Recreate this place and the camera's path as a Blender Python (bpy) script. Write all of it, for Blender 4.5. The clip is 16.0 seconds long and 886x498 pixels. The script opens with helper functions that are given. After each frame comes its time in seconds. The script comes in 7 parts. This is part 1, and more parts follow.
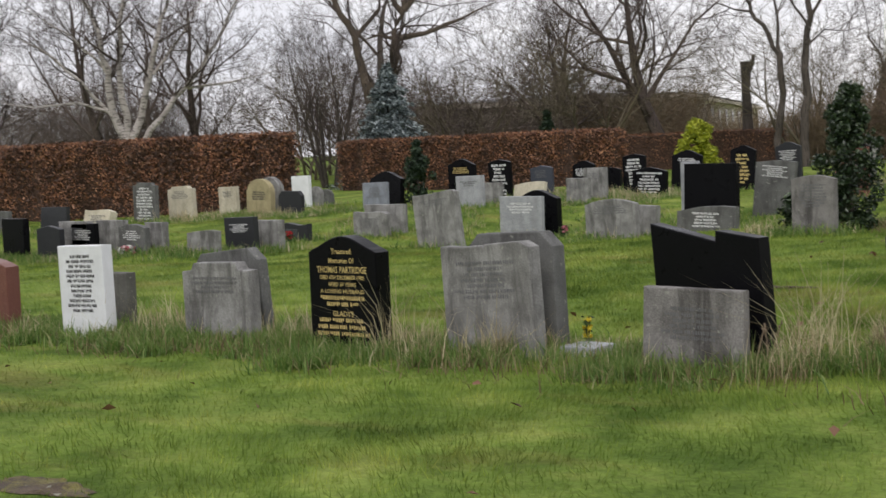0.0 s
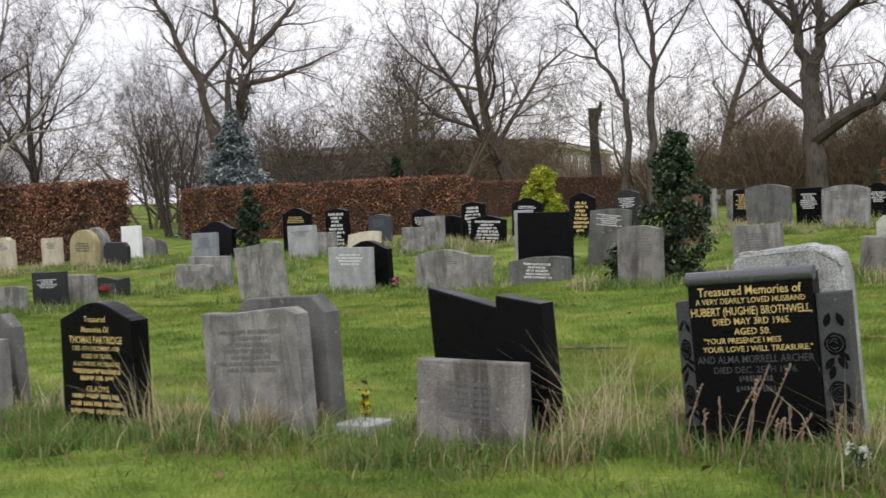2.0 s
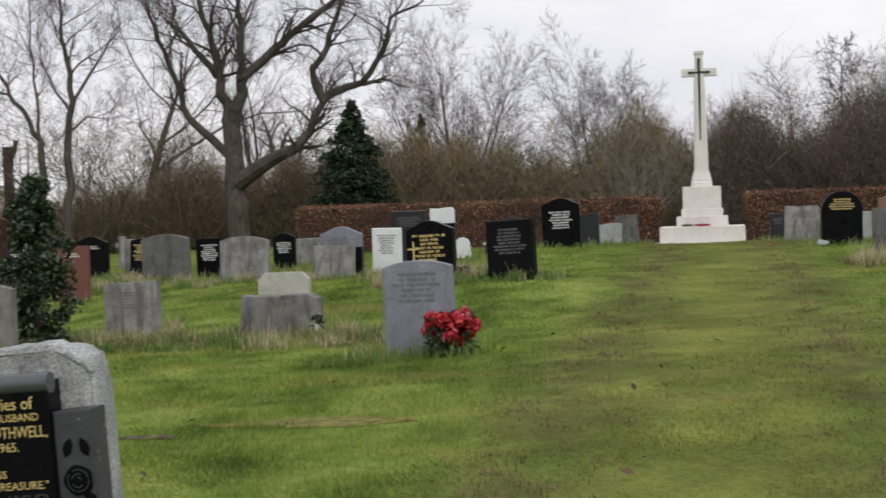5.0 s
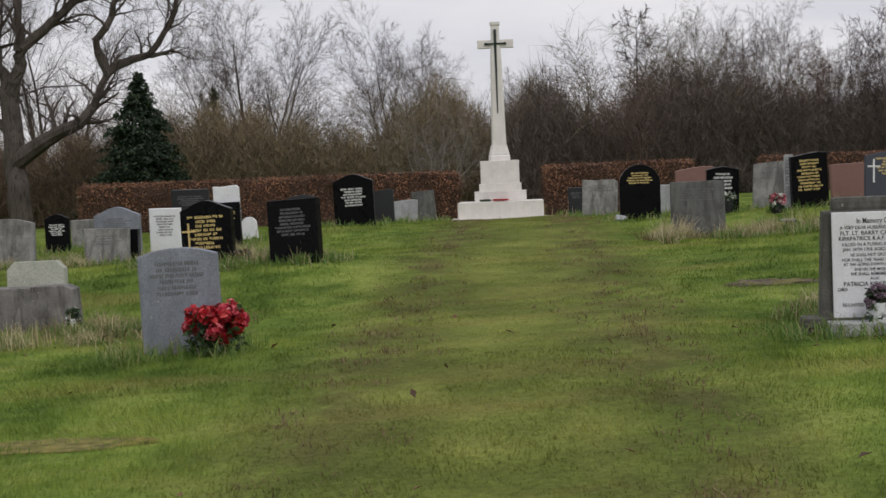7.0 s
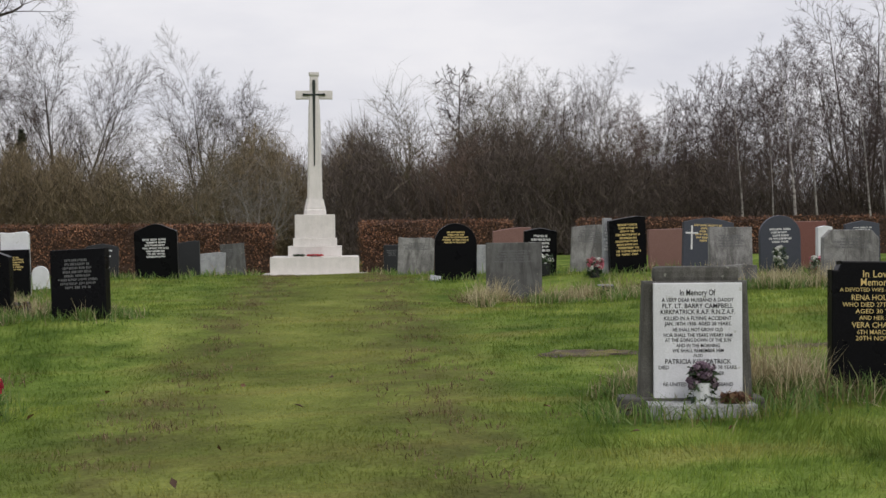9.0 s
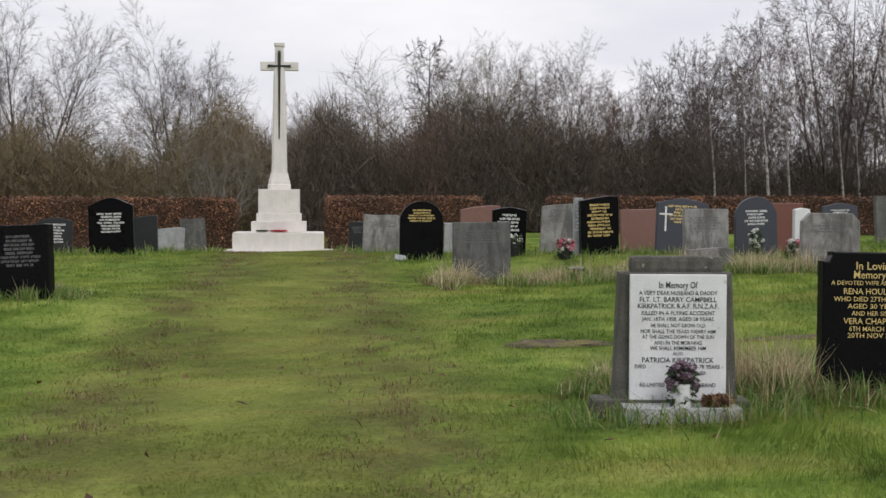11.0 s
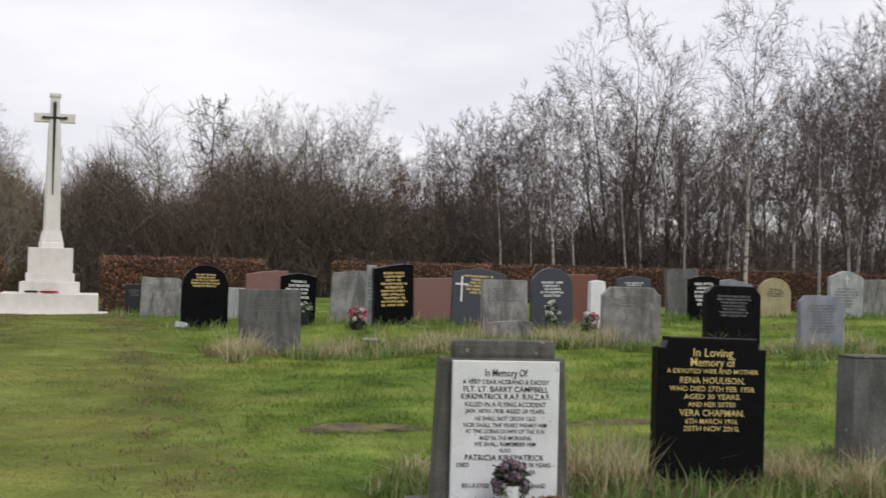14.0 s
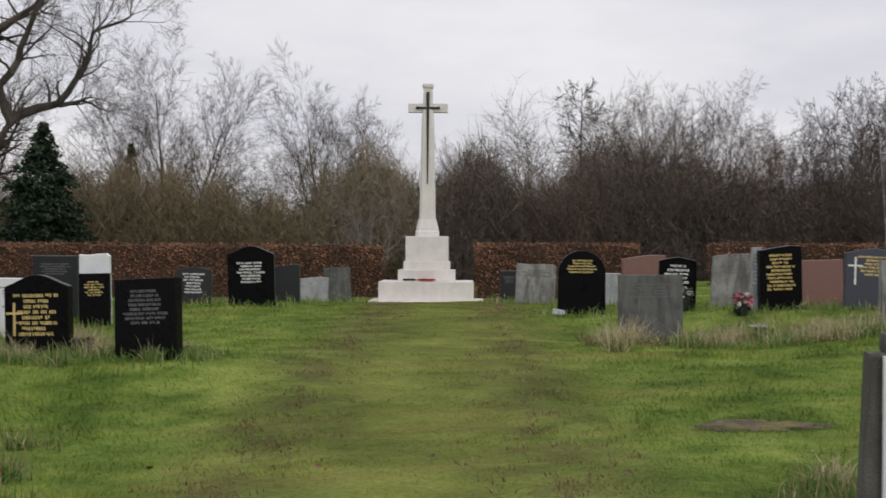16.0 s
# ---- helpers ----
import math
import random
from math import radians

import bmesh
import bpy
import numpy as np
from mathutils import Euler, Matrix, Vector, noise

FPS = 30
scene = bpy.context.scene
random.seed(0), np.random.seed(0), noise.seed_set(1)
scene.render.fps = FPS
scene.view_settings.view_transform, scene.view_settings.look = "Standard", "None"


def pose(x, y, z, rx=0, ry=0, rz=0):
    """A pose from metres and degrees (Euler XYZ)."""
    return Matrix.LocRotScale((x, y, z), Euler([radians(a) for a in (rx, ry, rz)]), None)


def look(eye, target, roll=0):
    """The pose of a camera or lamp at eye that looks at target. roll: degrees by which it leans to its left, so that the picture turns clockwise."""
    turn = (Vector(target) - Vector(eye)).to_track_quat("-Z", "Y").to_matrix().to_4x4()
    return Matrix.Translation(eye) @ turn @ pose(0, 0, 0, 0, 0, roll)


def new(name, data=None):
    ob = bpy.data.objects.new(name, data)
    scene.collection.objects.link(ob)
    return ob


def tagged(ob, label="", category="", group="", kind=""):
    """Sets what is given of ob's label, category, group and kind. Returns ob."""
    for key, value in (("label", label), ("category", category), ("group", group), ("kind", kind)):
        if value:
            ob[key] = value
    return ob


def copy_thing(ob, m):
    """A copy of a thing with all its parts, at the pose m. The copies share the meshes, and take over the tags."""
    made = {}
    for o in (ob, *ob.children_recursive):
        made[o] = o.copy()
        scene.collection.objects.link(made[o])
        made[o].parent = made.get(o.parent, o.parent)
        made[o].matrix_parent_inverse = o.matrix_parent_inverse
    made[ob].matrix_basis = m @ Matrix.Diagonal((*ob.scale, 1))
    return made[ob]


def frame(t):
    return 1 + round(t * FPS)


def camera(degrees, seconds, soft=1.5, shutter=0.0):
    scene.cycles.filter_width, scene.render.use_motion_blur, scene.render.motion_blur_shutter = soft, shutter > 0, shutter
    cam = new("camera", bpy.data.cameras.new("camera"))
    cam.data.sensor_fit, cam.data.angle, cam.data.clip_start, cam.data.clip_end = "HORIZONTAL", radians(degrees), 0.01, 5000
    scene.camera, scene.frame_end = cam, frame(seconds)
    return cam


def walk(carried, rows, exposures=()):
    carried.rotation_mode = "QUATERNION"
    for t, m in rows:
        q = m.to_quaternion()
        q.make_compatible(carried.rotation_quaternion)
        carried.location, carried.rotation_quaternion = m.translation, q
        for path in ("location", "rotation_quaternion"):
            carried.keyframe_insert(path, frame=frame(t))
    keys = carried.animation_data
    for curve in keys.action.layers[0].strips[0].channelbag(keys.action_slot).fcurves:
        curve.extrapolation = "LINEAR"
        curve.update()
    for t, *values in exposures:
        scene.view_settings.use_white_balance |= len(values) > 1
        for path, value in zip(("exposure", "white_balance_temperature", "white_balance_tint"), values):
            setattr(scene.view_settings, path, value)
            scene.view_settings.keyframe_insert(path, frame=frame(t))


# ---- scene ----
cam = camera(34.1, 16.0, soft=1.5, shutter=0.3)
PATH = [
    (0, (0.167, -7.209, 1.285), (-1.074, -5.646, 1.149), -2.3),
    (0.5, (0.144, -6.964, 1.3), (-1.145, -5.44, 1.183), -2.9),
    (1, (0.12, -6.722, 1.306), (-1.138, -5.171, 1.199), -3.1),
    (1.5, (0.082, -6.473, 1.315), (-1.077, -4.846, 1.224), -2.9),
    (2, (0.089, -6.216, 1.317), (-0.997, -4.539, 1.236), -2.5),
    (2.5, (0.124, -5.943, 1.342), (-0.905, -4.229, 1.273), -1.7),
    (3, (0.11, -5.652, 1.343), (-0.764, -3.854, 1.282), -1.5),
    (3.5, (0.101, -5.315, 1.354), (-0.592, -3.44, 1.298), -2.1),
    (4, (0.12, -4.979, 1.364), (-0.489, -3.074, 1.308), -1.7),
    (4.5, (0.156, -4.618, 1.382), (-0.357, -2.686, 1.336), -1.3),
    (5, (0.134, -4.314, 1.391), (-0.249, -2.351, 1.341), -1.7),
    (7.5, (0.246, -2.827, 1.42), (0.177, -0.83, 1.322), -1.8),
    (8, (0.299, -2.558, 1.412), (0.305, -0.559, 1.349), -1.2),
    (8.5, (0.334, -2.335, 1.417), (0.439, -0.338, 1.397), -0.9),
    (11, (0.475, -1.4, 1.475), (0.648, 0.591, 1.416), 0.2),
    (11.5, (0.498, -1.234, 1.481), (0.773, 0.747, 1.438), 0.5),
    (12, (0.484, -1.068, 1.484), (0.914, 0.885, 1.447), 0.6),
    (12.5, (0.466, -0.902, 1.487), (1.017, 1.02, 1.441), 0.8),
    (13, (0.484, -0.767, 1.498), (1.07, 1.145, 1.467), 1.2),
    (13.5, (0.5, -0.624, 1.519), (1.049, 1.3, 1.513), 1.8),
    (14, (0.465, -0.454, 1.531), (0.937, 1.49, 1.563), 1.4),
    (14.5, (0.415, -0.281, 1.539), (0.769, 1.687, 1.576), 0.7),
    (15, (0.404, -0.121, 1.538), (0.609, 1.868, 1.542), 0.7),
    (15.5, (0.4, 0.044, 1.538), (0.473, 2.042, 1.522), 1.1),
    (16, (0.408, 0.199, 1.541), (0.379, 2.199, 1.543), 0.3),
]
walk(cam, [(t, look(eye, target, roll)) for t, eye, target, roll in PATH],
     exposures=[(0.0, 0.05), (1.5, 0.22), (2.5, 0.29), (3.5, 0.35), (4.3, 0.2), (5.0, -0.05), (7.5, -0.3), (8.0, -0.13), (8.5, -0.22), (11.0, -0.05), (12.0, -0.05), (12.6, -0.05), (13.2, 0.12), (14.0, 0.0), (14.5, -0.2), (15.0, -0.22), (16.0, -0.24)])

# ---- world, sun, exposure ----
world = bpy.data.worlds.new("overcast_sky")
scene.world = world
world.use_nodes = True
wn, wl = world.node_tree.nodes, world.node_tree.links
wn.clear()
w_out = wn.new("ShaderNodeOutputWorld")
w_bg = wn.new("ShaderNodeBackground")
w_sky = wn.new("ShaderNodeTexSky")
w_sky.sky_type = "NISHITA"
w_sky.sun_disc = False
w_sky.sun_elevation = radians(38)
w_sky.sun_rotation = radians(20)
w_dim = wn.new("ShaderNodeMixRGB")
w_dim.blend_type = "MULTIPLY"
w_dim.inputs[0].default_value = 1.0
w_dim.inputs[2].default_value = (0.09, 0.09, 0.09, 1)
w_co = wn.new("ShaderNodeTexCoord")
w_map = wn.new("ShaderNodeMapping")
w_map.inputs["Scale"].default_value = (1.0, 1.0, 3.2)
w_noise = wn.new("ShaderNodeTexNoise")
w_noise.inputs["Scale"].default_value = 3.0
w_noise.inputs["Detail"].default_value = 6
w_noise.inputs["Roughness"].default_value = 0.55
w_ramp = wn.new("ShaderNodeValToRGB")
w_ramp.color_ramp.elements[0].position = 0.36
w_ramp.color_ramp.elements[0].color = (0.79, 0.792, 0.87, 1)
w_ramp.color_ramp.elements[1].position = 0.62
w_ramp.color_ramp.elements[1].color = (1.0, 0.982, 1.02, 1)
w_mix = wn.new("ShaderNodeMixRGB")
w_mix.inputs[0].default_value = 0.93
wl.new(w_co.outputs["Generated"], w_map.inputs["Vector"])
wl.new(w_map.outputs["Vector"], w_noise.inputs["Vector"])
wl.new(w_noise.outputs["Fac"], w_ramp.inputs["Fac"])
wl.new(w_sky.outputs["Color"], w_dim.inputs[1])
wl.new(w_dim.outputs["Color"], w_mix.inputs[1])
wl.new(w_ramp.outputs["Color"], w_mix.inputs[2])
wl.new(w_mix.outputs["Color"], w_bg.inputs["Color"])
w_bg.inputs["Strength"].default_value = 1.0
wl.new(w_bg.outputs["Background"], w_out.inputs["Surface"])

sun = new("sun", bpy.data.lights.new("sun", "SUN"))
sun.data.energy = 1.35
sun.data.angle = radians(25)
sun.data.color = (1.0, 0.96, 0.9)
sun.matrix_world = look((6, -12, 14), (0, 0, 0))

# ---- materials ----


def node_material(name):
    m = bpy.data.materials.new(name)
    m.use_nodes = True
    nt = m.node_tree
    return m, nt.nodes, nt.links, nt.nodes["Principled BSDF"]


def ramp(nodes, stops):
    r = nodes.new("ShaderNodeValToRGB")
    while len(r.color_ramp.elements) < len(stops):
        r.color_ramp.elements.new(0.5)
    for e, (p, c) in zip(r.color_ramp.elements, stops):
        e.position, e.color = p, (*c, 1)
    return r


def noise_tex(nodes, links, scale, detail=4, vec=None, rough=0.55):
    n = nodes.new("ShaderNodeTexNoise")
    n.inputs["Scale"].default_value = scale
    n.inputs["Detail"].default_value = detail
    n.inputs["Roughness"].default_value = rough
    if vec is not None:
        links.new(vec, n.inputs["Vector"])
    return n


def object_vector(nodes, links, scale=(1, 1, 1)):
    """Object coordinates, shifted from thing to thing."""
    co = nodes.new("ShaderNodeTexCoord")
    info = nodes.new("ShaderNodeObjectInfo")
    mul = nodes.new("ShaderNodeMath")
    mul.operation = "MULTIPLY"
    mul.inputs[1].default_value = 37.0
    links.new(info.outputs["Random"], mul.inputs[0])
    mp = nodes.new("ShaderNodeMapping")
    mp.inputs["Scale"].default_value = scale
    links.new(co.outputs["Object"], mp.inputs["Vector"])
    links.new(mul.outputs[0], mp.inputs["Location"])
    return mp.outputs["Vector"]


def bump(nodes, links, bsdf, height, strength, dist=0.004):
    b = nodes.new("ShaderNodeBump")
    b.inputs["Strength"].default_value = strength
    b.inputs["Distance"].default_value = dist
    links.new(height, b.inputs["Height"])
    links.new(b.outputs["Normal"], bsdf.inputs["Normal"])


def mix_rgb(nodes, links, fac, a, b, mode="MIX"):
    m = nodes.new("ShaderNodeMixRGB")
    m.blend_type = mode
    for i, v in ((0, fac), (1, a), (2, b)):
        if isinstance(v, (int, float)):
            m.inputs[i].default_value = v
        elif isinstance(v, tuple):
            m.inputs[i].default_value = (*v, 1)
        else:
            links.new(v, m.inputs[i])
    return m.outputs["Color"]


def weathered_stone(name, light, mid, dark, streak=0.6, rough=0.9, speckle=1.0):
    """Matt stone: grain, blotches and stains that run down it."""
    m, n, l, b = node_material(name)
    run = noise_tex(n, l, 1.0, 6, object_vector(n, l, (6.5, 6.5, 1.3)), 0.7)
    run.inputs["Distortion"].default_value = 0.6
    blot = noise_tex(n, l, 6.0, 6, object_vector(n, l))
    grain = noise_tex(n, l, 120.0, 3, object_vector(n, l))
    r1 = ramp(n, [(0.3, mid), (0.62, light)])
    l.new(blot.outputs["Fac"], r1.inputs["Fac"])
    r2 = ramp(n, [(0.46, (0, 0, 0)), (0.62, (1, 1, 1))])
    l.new(run.outputs["Fac"], r2.inputs["Fac"])
    mul = n.new("ShaderNodeMath")
    mul.operation = "MULTIPLY"
    mul.inputs[1].default_value = streak
    l.new(r2.outputs["Color"], mul.inputs[0])
    c = mix_rgb(n, l, mul.outputs[0], r1.outputs["Color"], dark)
    r3 = ramp(n, [(0.3, (1 - 0.34 * speckle,) * 3), (0.7, (1 + 0.17 * speckle,) * 3)])
    l.new(grain.outputs["Fac"], r3.inputs["Fac"])
    c = mix_rgb(n, l, 1.0, c, r3.outputs["Color"], "MULTIPLY")
    lich = noise_tex(n, l, 22.0, 2, object_vector(n, l))
    r4 = ramp(n, [(0.68, (0, 0, 0)), (0.72, (1, 1, 1))])
    l.new(lich.outputs["Fac"], r4.inputs["Fac"])
    mul2 = n.new("ShaderNodeMath")
    mul2.operation = "MULTIPLY"
    mul2.inputs[1].default_value = 0.45
    l.new(r4.outputs["Color"], mul2.inputs[0])
    c = mix_rgb(n, l, mul2.outputs[0], c, (0.42, 0.43, 0.36))
    l.new(c, b.inputs["Base Color"])
    b.inputs["Roughness"].default_value = rough
    bump(n, l, b, grain.outputs["Fac"], 0.5 * speckle)
    return m


def bark(name, colour, marks=(0.03, 0.027, 0.025), across=False, amount=0.75):
    """Bark: furrows that run up the stem, or dark marks across it as on a birch."""
    m, n, l, b = node_material(name)
    furrow = noise_tex(n, l, 1.0, 5, object_vector(n, l, (5, 5, 16) if across else (22, 22, 2.4)), 0.65)
    blot = noise_tex(n, l, 1.3, 5, object_vector(n, l))
    r1 = ramp(n, [(0.3, tuple(c * 0.72 for c in colour)), (0.7, tuple(c * 1.25 for c in colour))])
    l.new(blot.outputs["Fac"], r1.inputs["Fac"])
    r2 = ramp(n, [(0.50, (0, 0, 0)), (0.62, (amount,) * 3)])
    l.new(furrow.outputs["Fac"], r2.inputs["Fac"])
    c = mix_rgb(n, l, r2.outputs["Color"], r1.outputs["Color"], marks)
    l.new(c, b.inputs["Base Color"])
    b.inputs["Roughness"].default_value = 0.95
    b.inputs["Specular IOR Level"].default_value = 0.1
    bump(n, l, b, furrow.outputs["Fac"], 0.7, 0.03)
    return m


def polished_granite(name, base, fleck, rough=0.18, amount=0.3, gloss=0.3):
    m, n, l, b = node_material(name)
    sp = noise_tex(n, l, 160.0, 2, object_vector(n, l))
    r = ramp(n, [(0.45, base), (0.72, fleck)])
    l.new(sp.outputs["Fac"], r.inputs["Fac"])
    dirt = noise_tex(n, l, 5.0, 5, object_vector(n, l))
    c = mix_rgb(n, l, amount, base, r.outputs["Color"])
    l.new(c, b.inputs["Base Color"])
    rr = ramp(n, [(0.3, (rough, rough, rough)), (0.75, (rough + 0.25,) * 3)])
    l.new(dirt.outputs["Fac"], rr.inputs["Fac"])
    l.new(rr.outputs["Color"], b.inputs["Roughness"])
    b.inputs["Specular IOR Level"].default_value = gloss
    return m


def plain(name, colour, rough=0.6, var=0.25, scale=20.0, metal=0.0):
    m, n, l, b = node_material(name)
    t = noise_tex(n, l, scale, 4, object_vector(n, l))
    r = ramp(n, [(0.3, tuple(c * (1 - var) for c in colour)), (0.7, tuple(min(1, c * (1 + var)) for c in colour))])
    l.new(t.outputs["Fac"], r.inputs["Fac"])
    l.new(r.outputs["Color"], b.inputs["Base Color"])
    b.inputs["Roughness"].default_value = rough
    b.inputs["Metallic"].default_value = metal
    return m


def leafy(name, stops, rough=0.55, through_light=0.25, patches=0.0):
    """Leaves and needles: each differs a little, and light shines through."""
    m, n, l, b = node_material(name)
    g = n.new("ShaderNodeNewGeometry")
    r = ramp(n, stops)
    l.new(g.outputs["Random Per Island"], r.inputs["Fac"])
    c = r.outputs["Color"]
    if patches:
        spread = noise_tex(n, l, 1.6, 4, g.outputs["Position"], 0.6)
        r2 = ramp(n, [(0.36, (1 - patches,) * 3), (0.64, (1 + patches, 1 + 0.8 * patches, 1 + 0.6 * patches))])
        l.new(spread.outputs["Fac"], r2.inputs["Fac"])
        c = mix_rgb(n, l, 1.0, c, r2.outputs["Color"], "MULTIPLY")
    l.new(c, b.inputs["Base Color"])
    b.inputs["Roughness"].default_value = rough
    tr = n.new("ShaderNodeBsdfTranslucent")
    l.new(c, tr.inputs["Color"])
    mx = n.new("ShaderNodeMixShader")
    mx.inputs[0].default_value = through_light
    l.new(b.outputs["BSDF"], mx.inputs[1])
    l.new(tr.outputs["BSDF"], mx.inputs[2])
    l.new(mx.outputs["Shader"], n["Material Output"].inputs["Surface"])
    return m


def band(n, l, value, centre, half):
    """1 at the centre, falling to 0 at half either way."""
    s = n.new("ShaderNodeMath")
    s.operation = "SUBTRACT"
    s.inputs[1].default_value = centre
    l.new(value, s.inputs[0])
    a = n.new("ShaderNodeMath")
    a.operation = "ABSOLUTE"
    l.new(s.outputs[0], a.inputs[0])
    mr = n.new("ShaderNodeMapRange")
    mr.inputs["From Min"].default_value = 0.0
    mr.inputs["From Max"].default_value = half
    mr.inputs["To Min"].default_value = 1.0
    mr.inputs["To Max"].default_value = 0.0
    l.new(a.outputs[0], mr.inputs["Value"])
    return mr.outputs["Result"]


def math2(n, l, op, a, b):
    m = n.new("ShaderNodeMath")
    m.operation = op
    m.use_clamp = op in ("ADD", "MULTIPLY")
    for i, v in ((0, a), (1, b)):
        if isinstance(v, (int, float)):
            m.inputs[i].default_value = v
        else:
            l.new(v, m.inputs[i])
    return m.outputs[0]


def turf(name, soil):
    """Turf: greener and yellower patches, moss, and two worn wheel tracks along the grass aisle. soil: how much bare earth shows."""
    m, n, l, b = node_material(name)
    g = n.new("ShaderNodeNewGeometry")
    pos = g.outputs["Position"]
    strip = n.new("ShaderNodeMapping")
    strip.inputs["Scale"].default_value = (0.45, 1.5, 1.0)
    l.new(pos, strip.inputs["Vector"])
    big = noise_tex(n, l, 0.8, 5, strip.outputs["Vector"], 0.62)
    med = noise_tex(n, l, 1.5, 6, pos, 0.62)
    fine = noise_tex(n, l, 26.0, 5, pos, 0.7)
    r1 = ramp(n, [(0.36, (0.084, 0.142, 0.028)), (0.5, (0.160, 0.236, 0.049)), (0.64, (0.250, 0.312, 0.080))])
    l.new(med.outputs["Fac"], r1.inputs["Fac"])
    r2 = ramp(n, [(0.53, (0, 0, 0)), (0.66, (1, 1, 1))])
    l.new(big.outputs["Fac"], r2.inputs["Fac"])
    c = mix_rgb(n, l, math2(n, l, "MULTIPLY", r2.outputs["Color"], 0.6), r1.outputs["Color"], (0.245, 0.225, 0.078))
    sep = n.new("ShaderNodeSeparateXYZ")
    l.new(pos, sep.inputs[0])
    wob = sep.outputs["X"]
    aisle = math2(n, l, "MULTIPLY", band(n, l, wob, 0.0, 1.9), 1.25)
    c = mix_rgb(n, l, math2(n, l, "MULTIPLY", aisle, 0.42), c, (0.196, 0.176, 0.058))
    tracks = math2(n, l, "ADD", band(n, l, wob, -0.85, 0.65), band(n, l, wob, 0.95, 0.7))
    patch = noise_tex(n, l, 1.7, 4, pos)
    r3 = ramp(n, [(0.42, (0.12, 0.12, 0.12)), (0.56, (1, 1, 1))])
    l.new(patch.outputs["Fac"], r3.inputs["Fac"])
    worn = math2(n, l, "MULTIPLY", tracks, r3.outputs["Color"])
    c = mix_rgb(n, l, math2(n, l, "MULTIPLY", worn, 0.62), c, (0.100, 0.084, 0.042))
    r4 = ramp(n, [(0.3, (0.58, 0.58, 0.56)), (0.7, (1.14, 1.14, 1.05))] if soil else [(0.0, (0.98, 1.0, 0.90)), (0.8, (1.42, 1.38, 1.25)), (1.0, (1.9, 1.62, 1.4))])
    l.new(fine.outputs["Fac"] if soil else g.outputs["Random Per Island"], r4.inputs["Fac"])
    c = mix_rgb(n, l, 1.0, c, r4.outputs["Color"], "MULTIPLY")
    wide = noise_tex(n, l, 0.8, 3, pos)
    r5 = ramp(n, [(0.42, (0.86, 0.88, 0.86)), (0.58, (1.14, 1.12, 1.1))])
    l.new(wide.outputs["Fac"], r5.inputs["Fac"])
    c = mix_rgb(n, l, 1.0, c, r5.outputs["Color"], "MULTIPLY")
    if soil:
        c = mix_rgb(n, l, soil, c, (0.085, 0.085, 0.030))
    l.new(c, b.inputs["Base Color"])
    b.inputs["Roughness"].default_value = 0.9
    b.inputs["Specular IOR Level"].default_value = 0.03
    if soil:
        bump(n, l, b, med.outputs["Fac"], 0.9, 0.10)
    else:
        up = n.new("ShaderNodeVectorMath")
        up.operation = "MULTIPLY_ADD"
        up.inputs[1].default_value = (0.35, 0.35, 0.35)
        up.inputs[2].default_value = (0, 0, 0.9)
        l.new(g.outputs["Normal"], up.inputs[0])
        l.new(up.outputs[0], b.inputs["Normal"])
        tr = n.new("ShaderNodeBsdfTranslucent")
        l.new(c, tr.inputs["Color"])
        mx = n.new("ShaderNodeMixShader")
        mx.inputs[0].default_value = 0.45
        l.new(b.outputs["BSDF"], mx.inputs[1])
        l.new(tr.outputs["BSDF"], mx.inputs[2])
        l.new(mx.outputs["Shader"], n["Material Output"].inputs["Surface"])
    return m


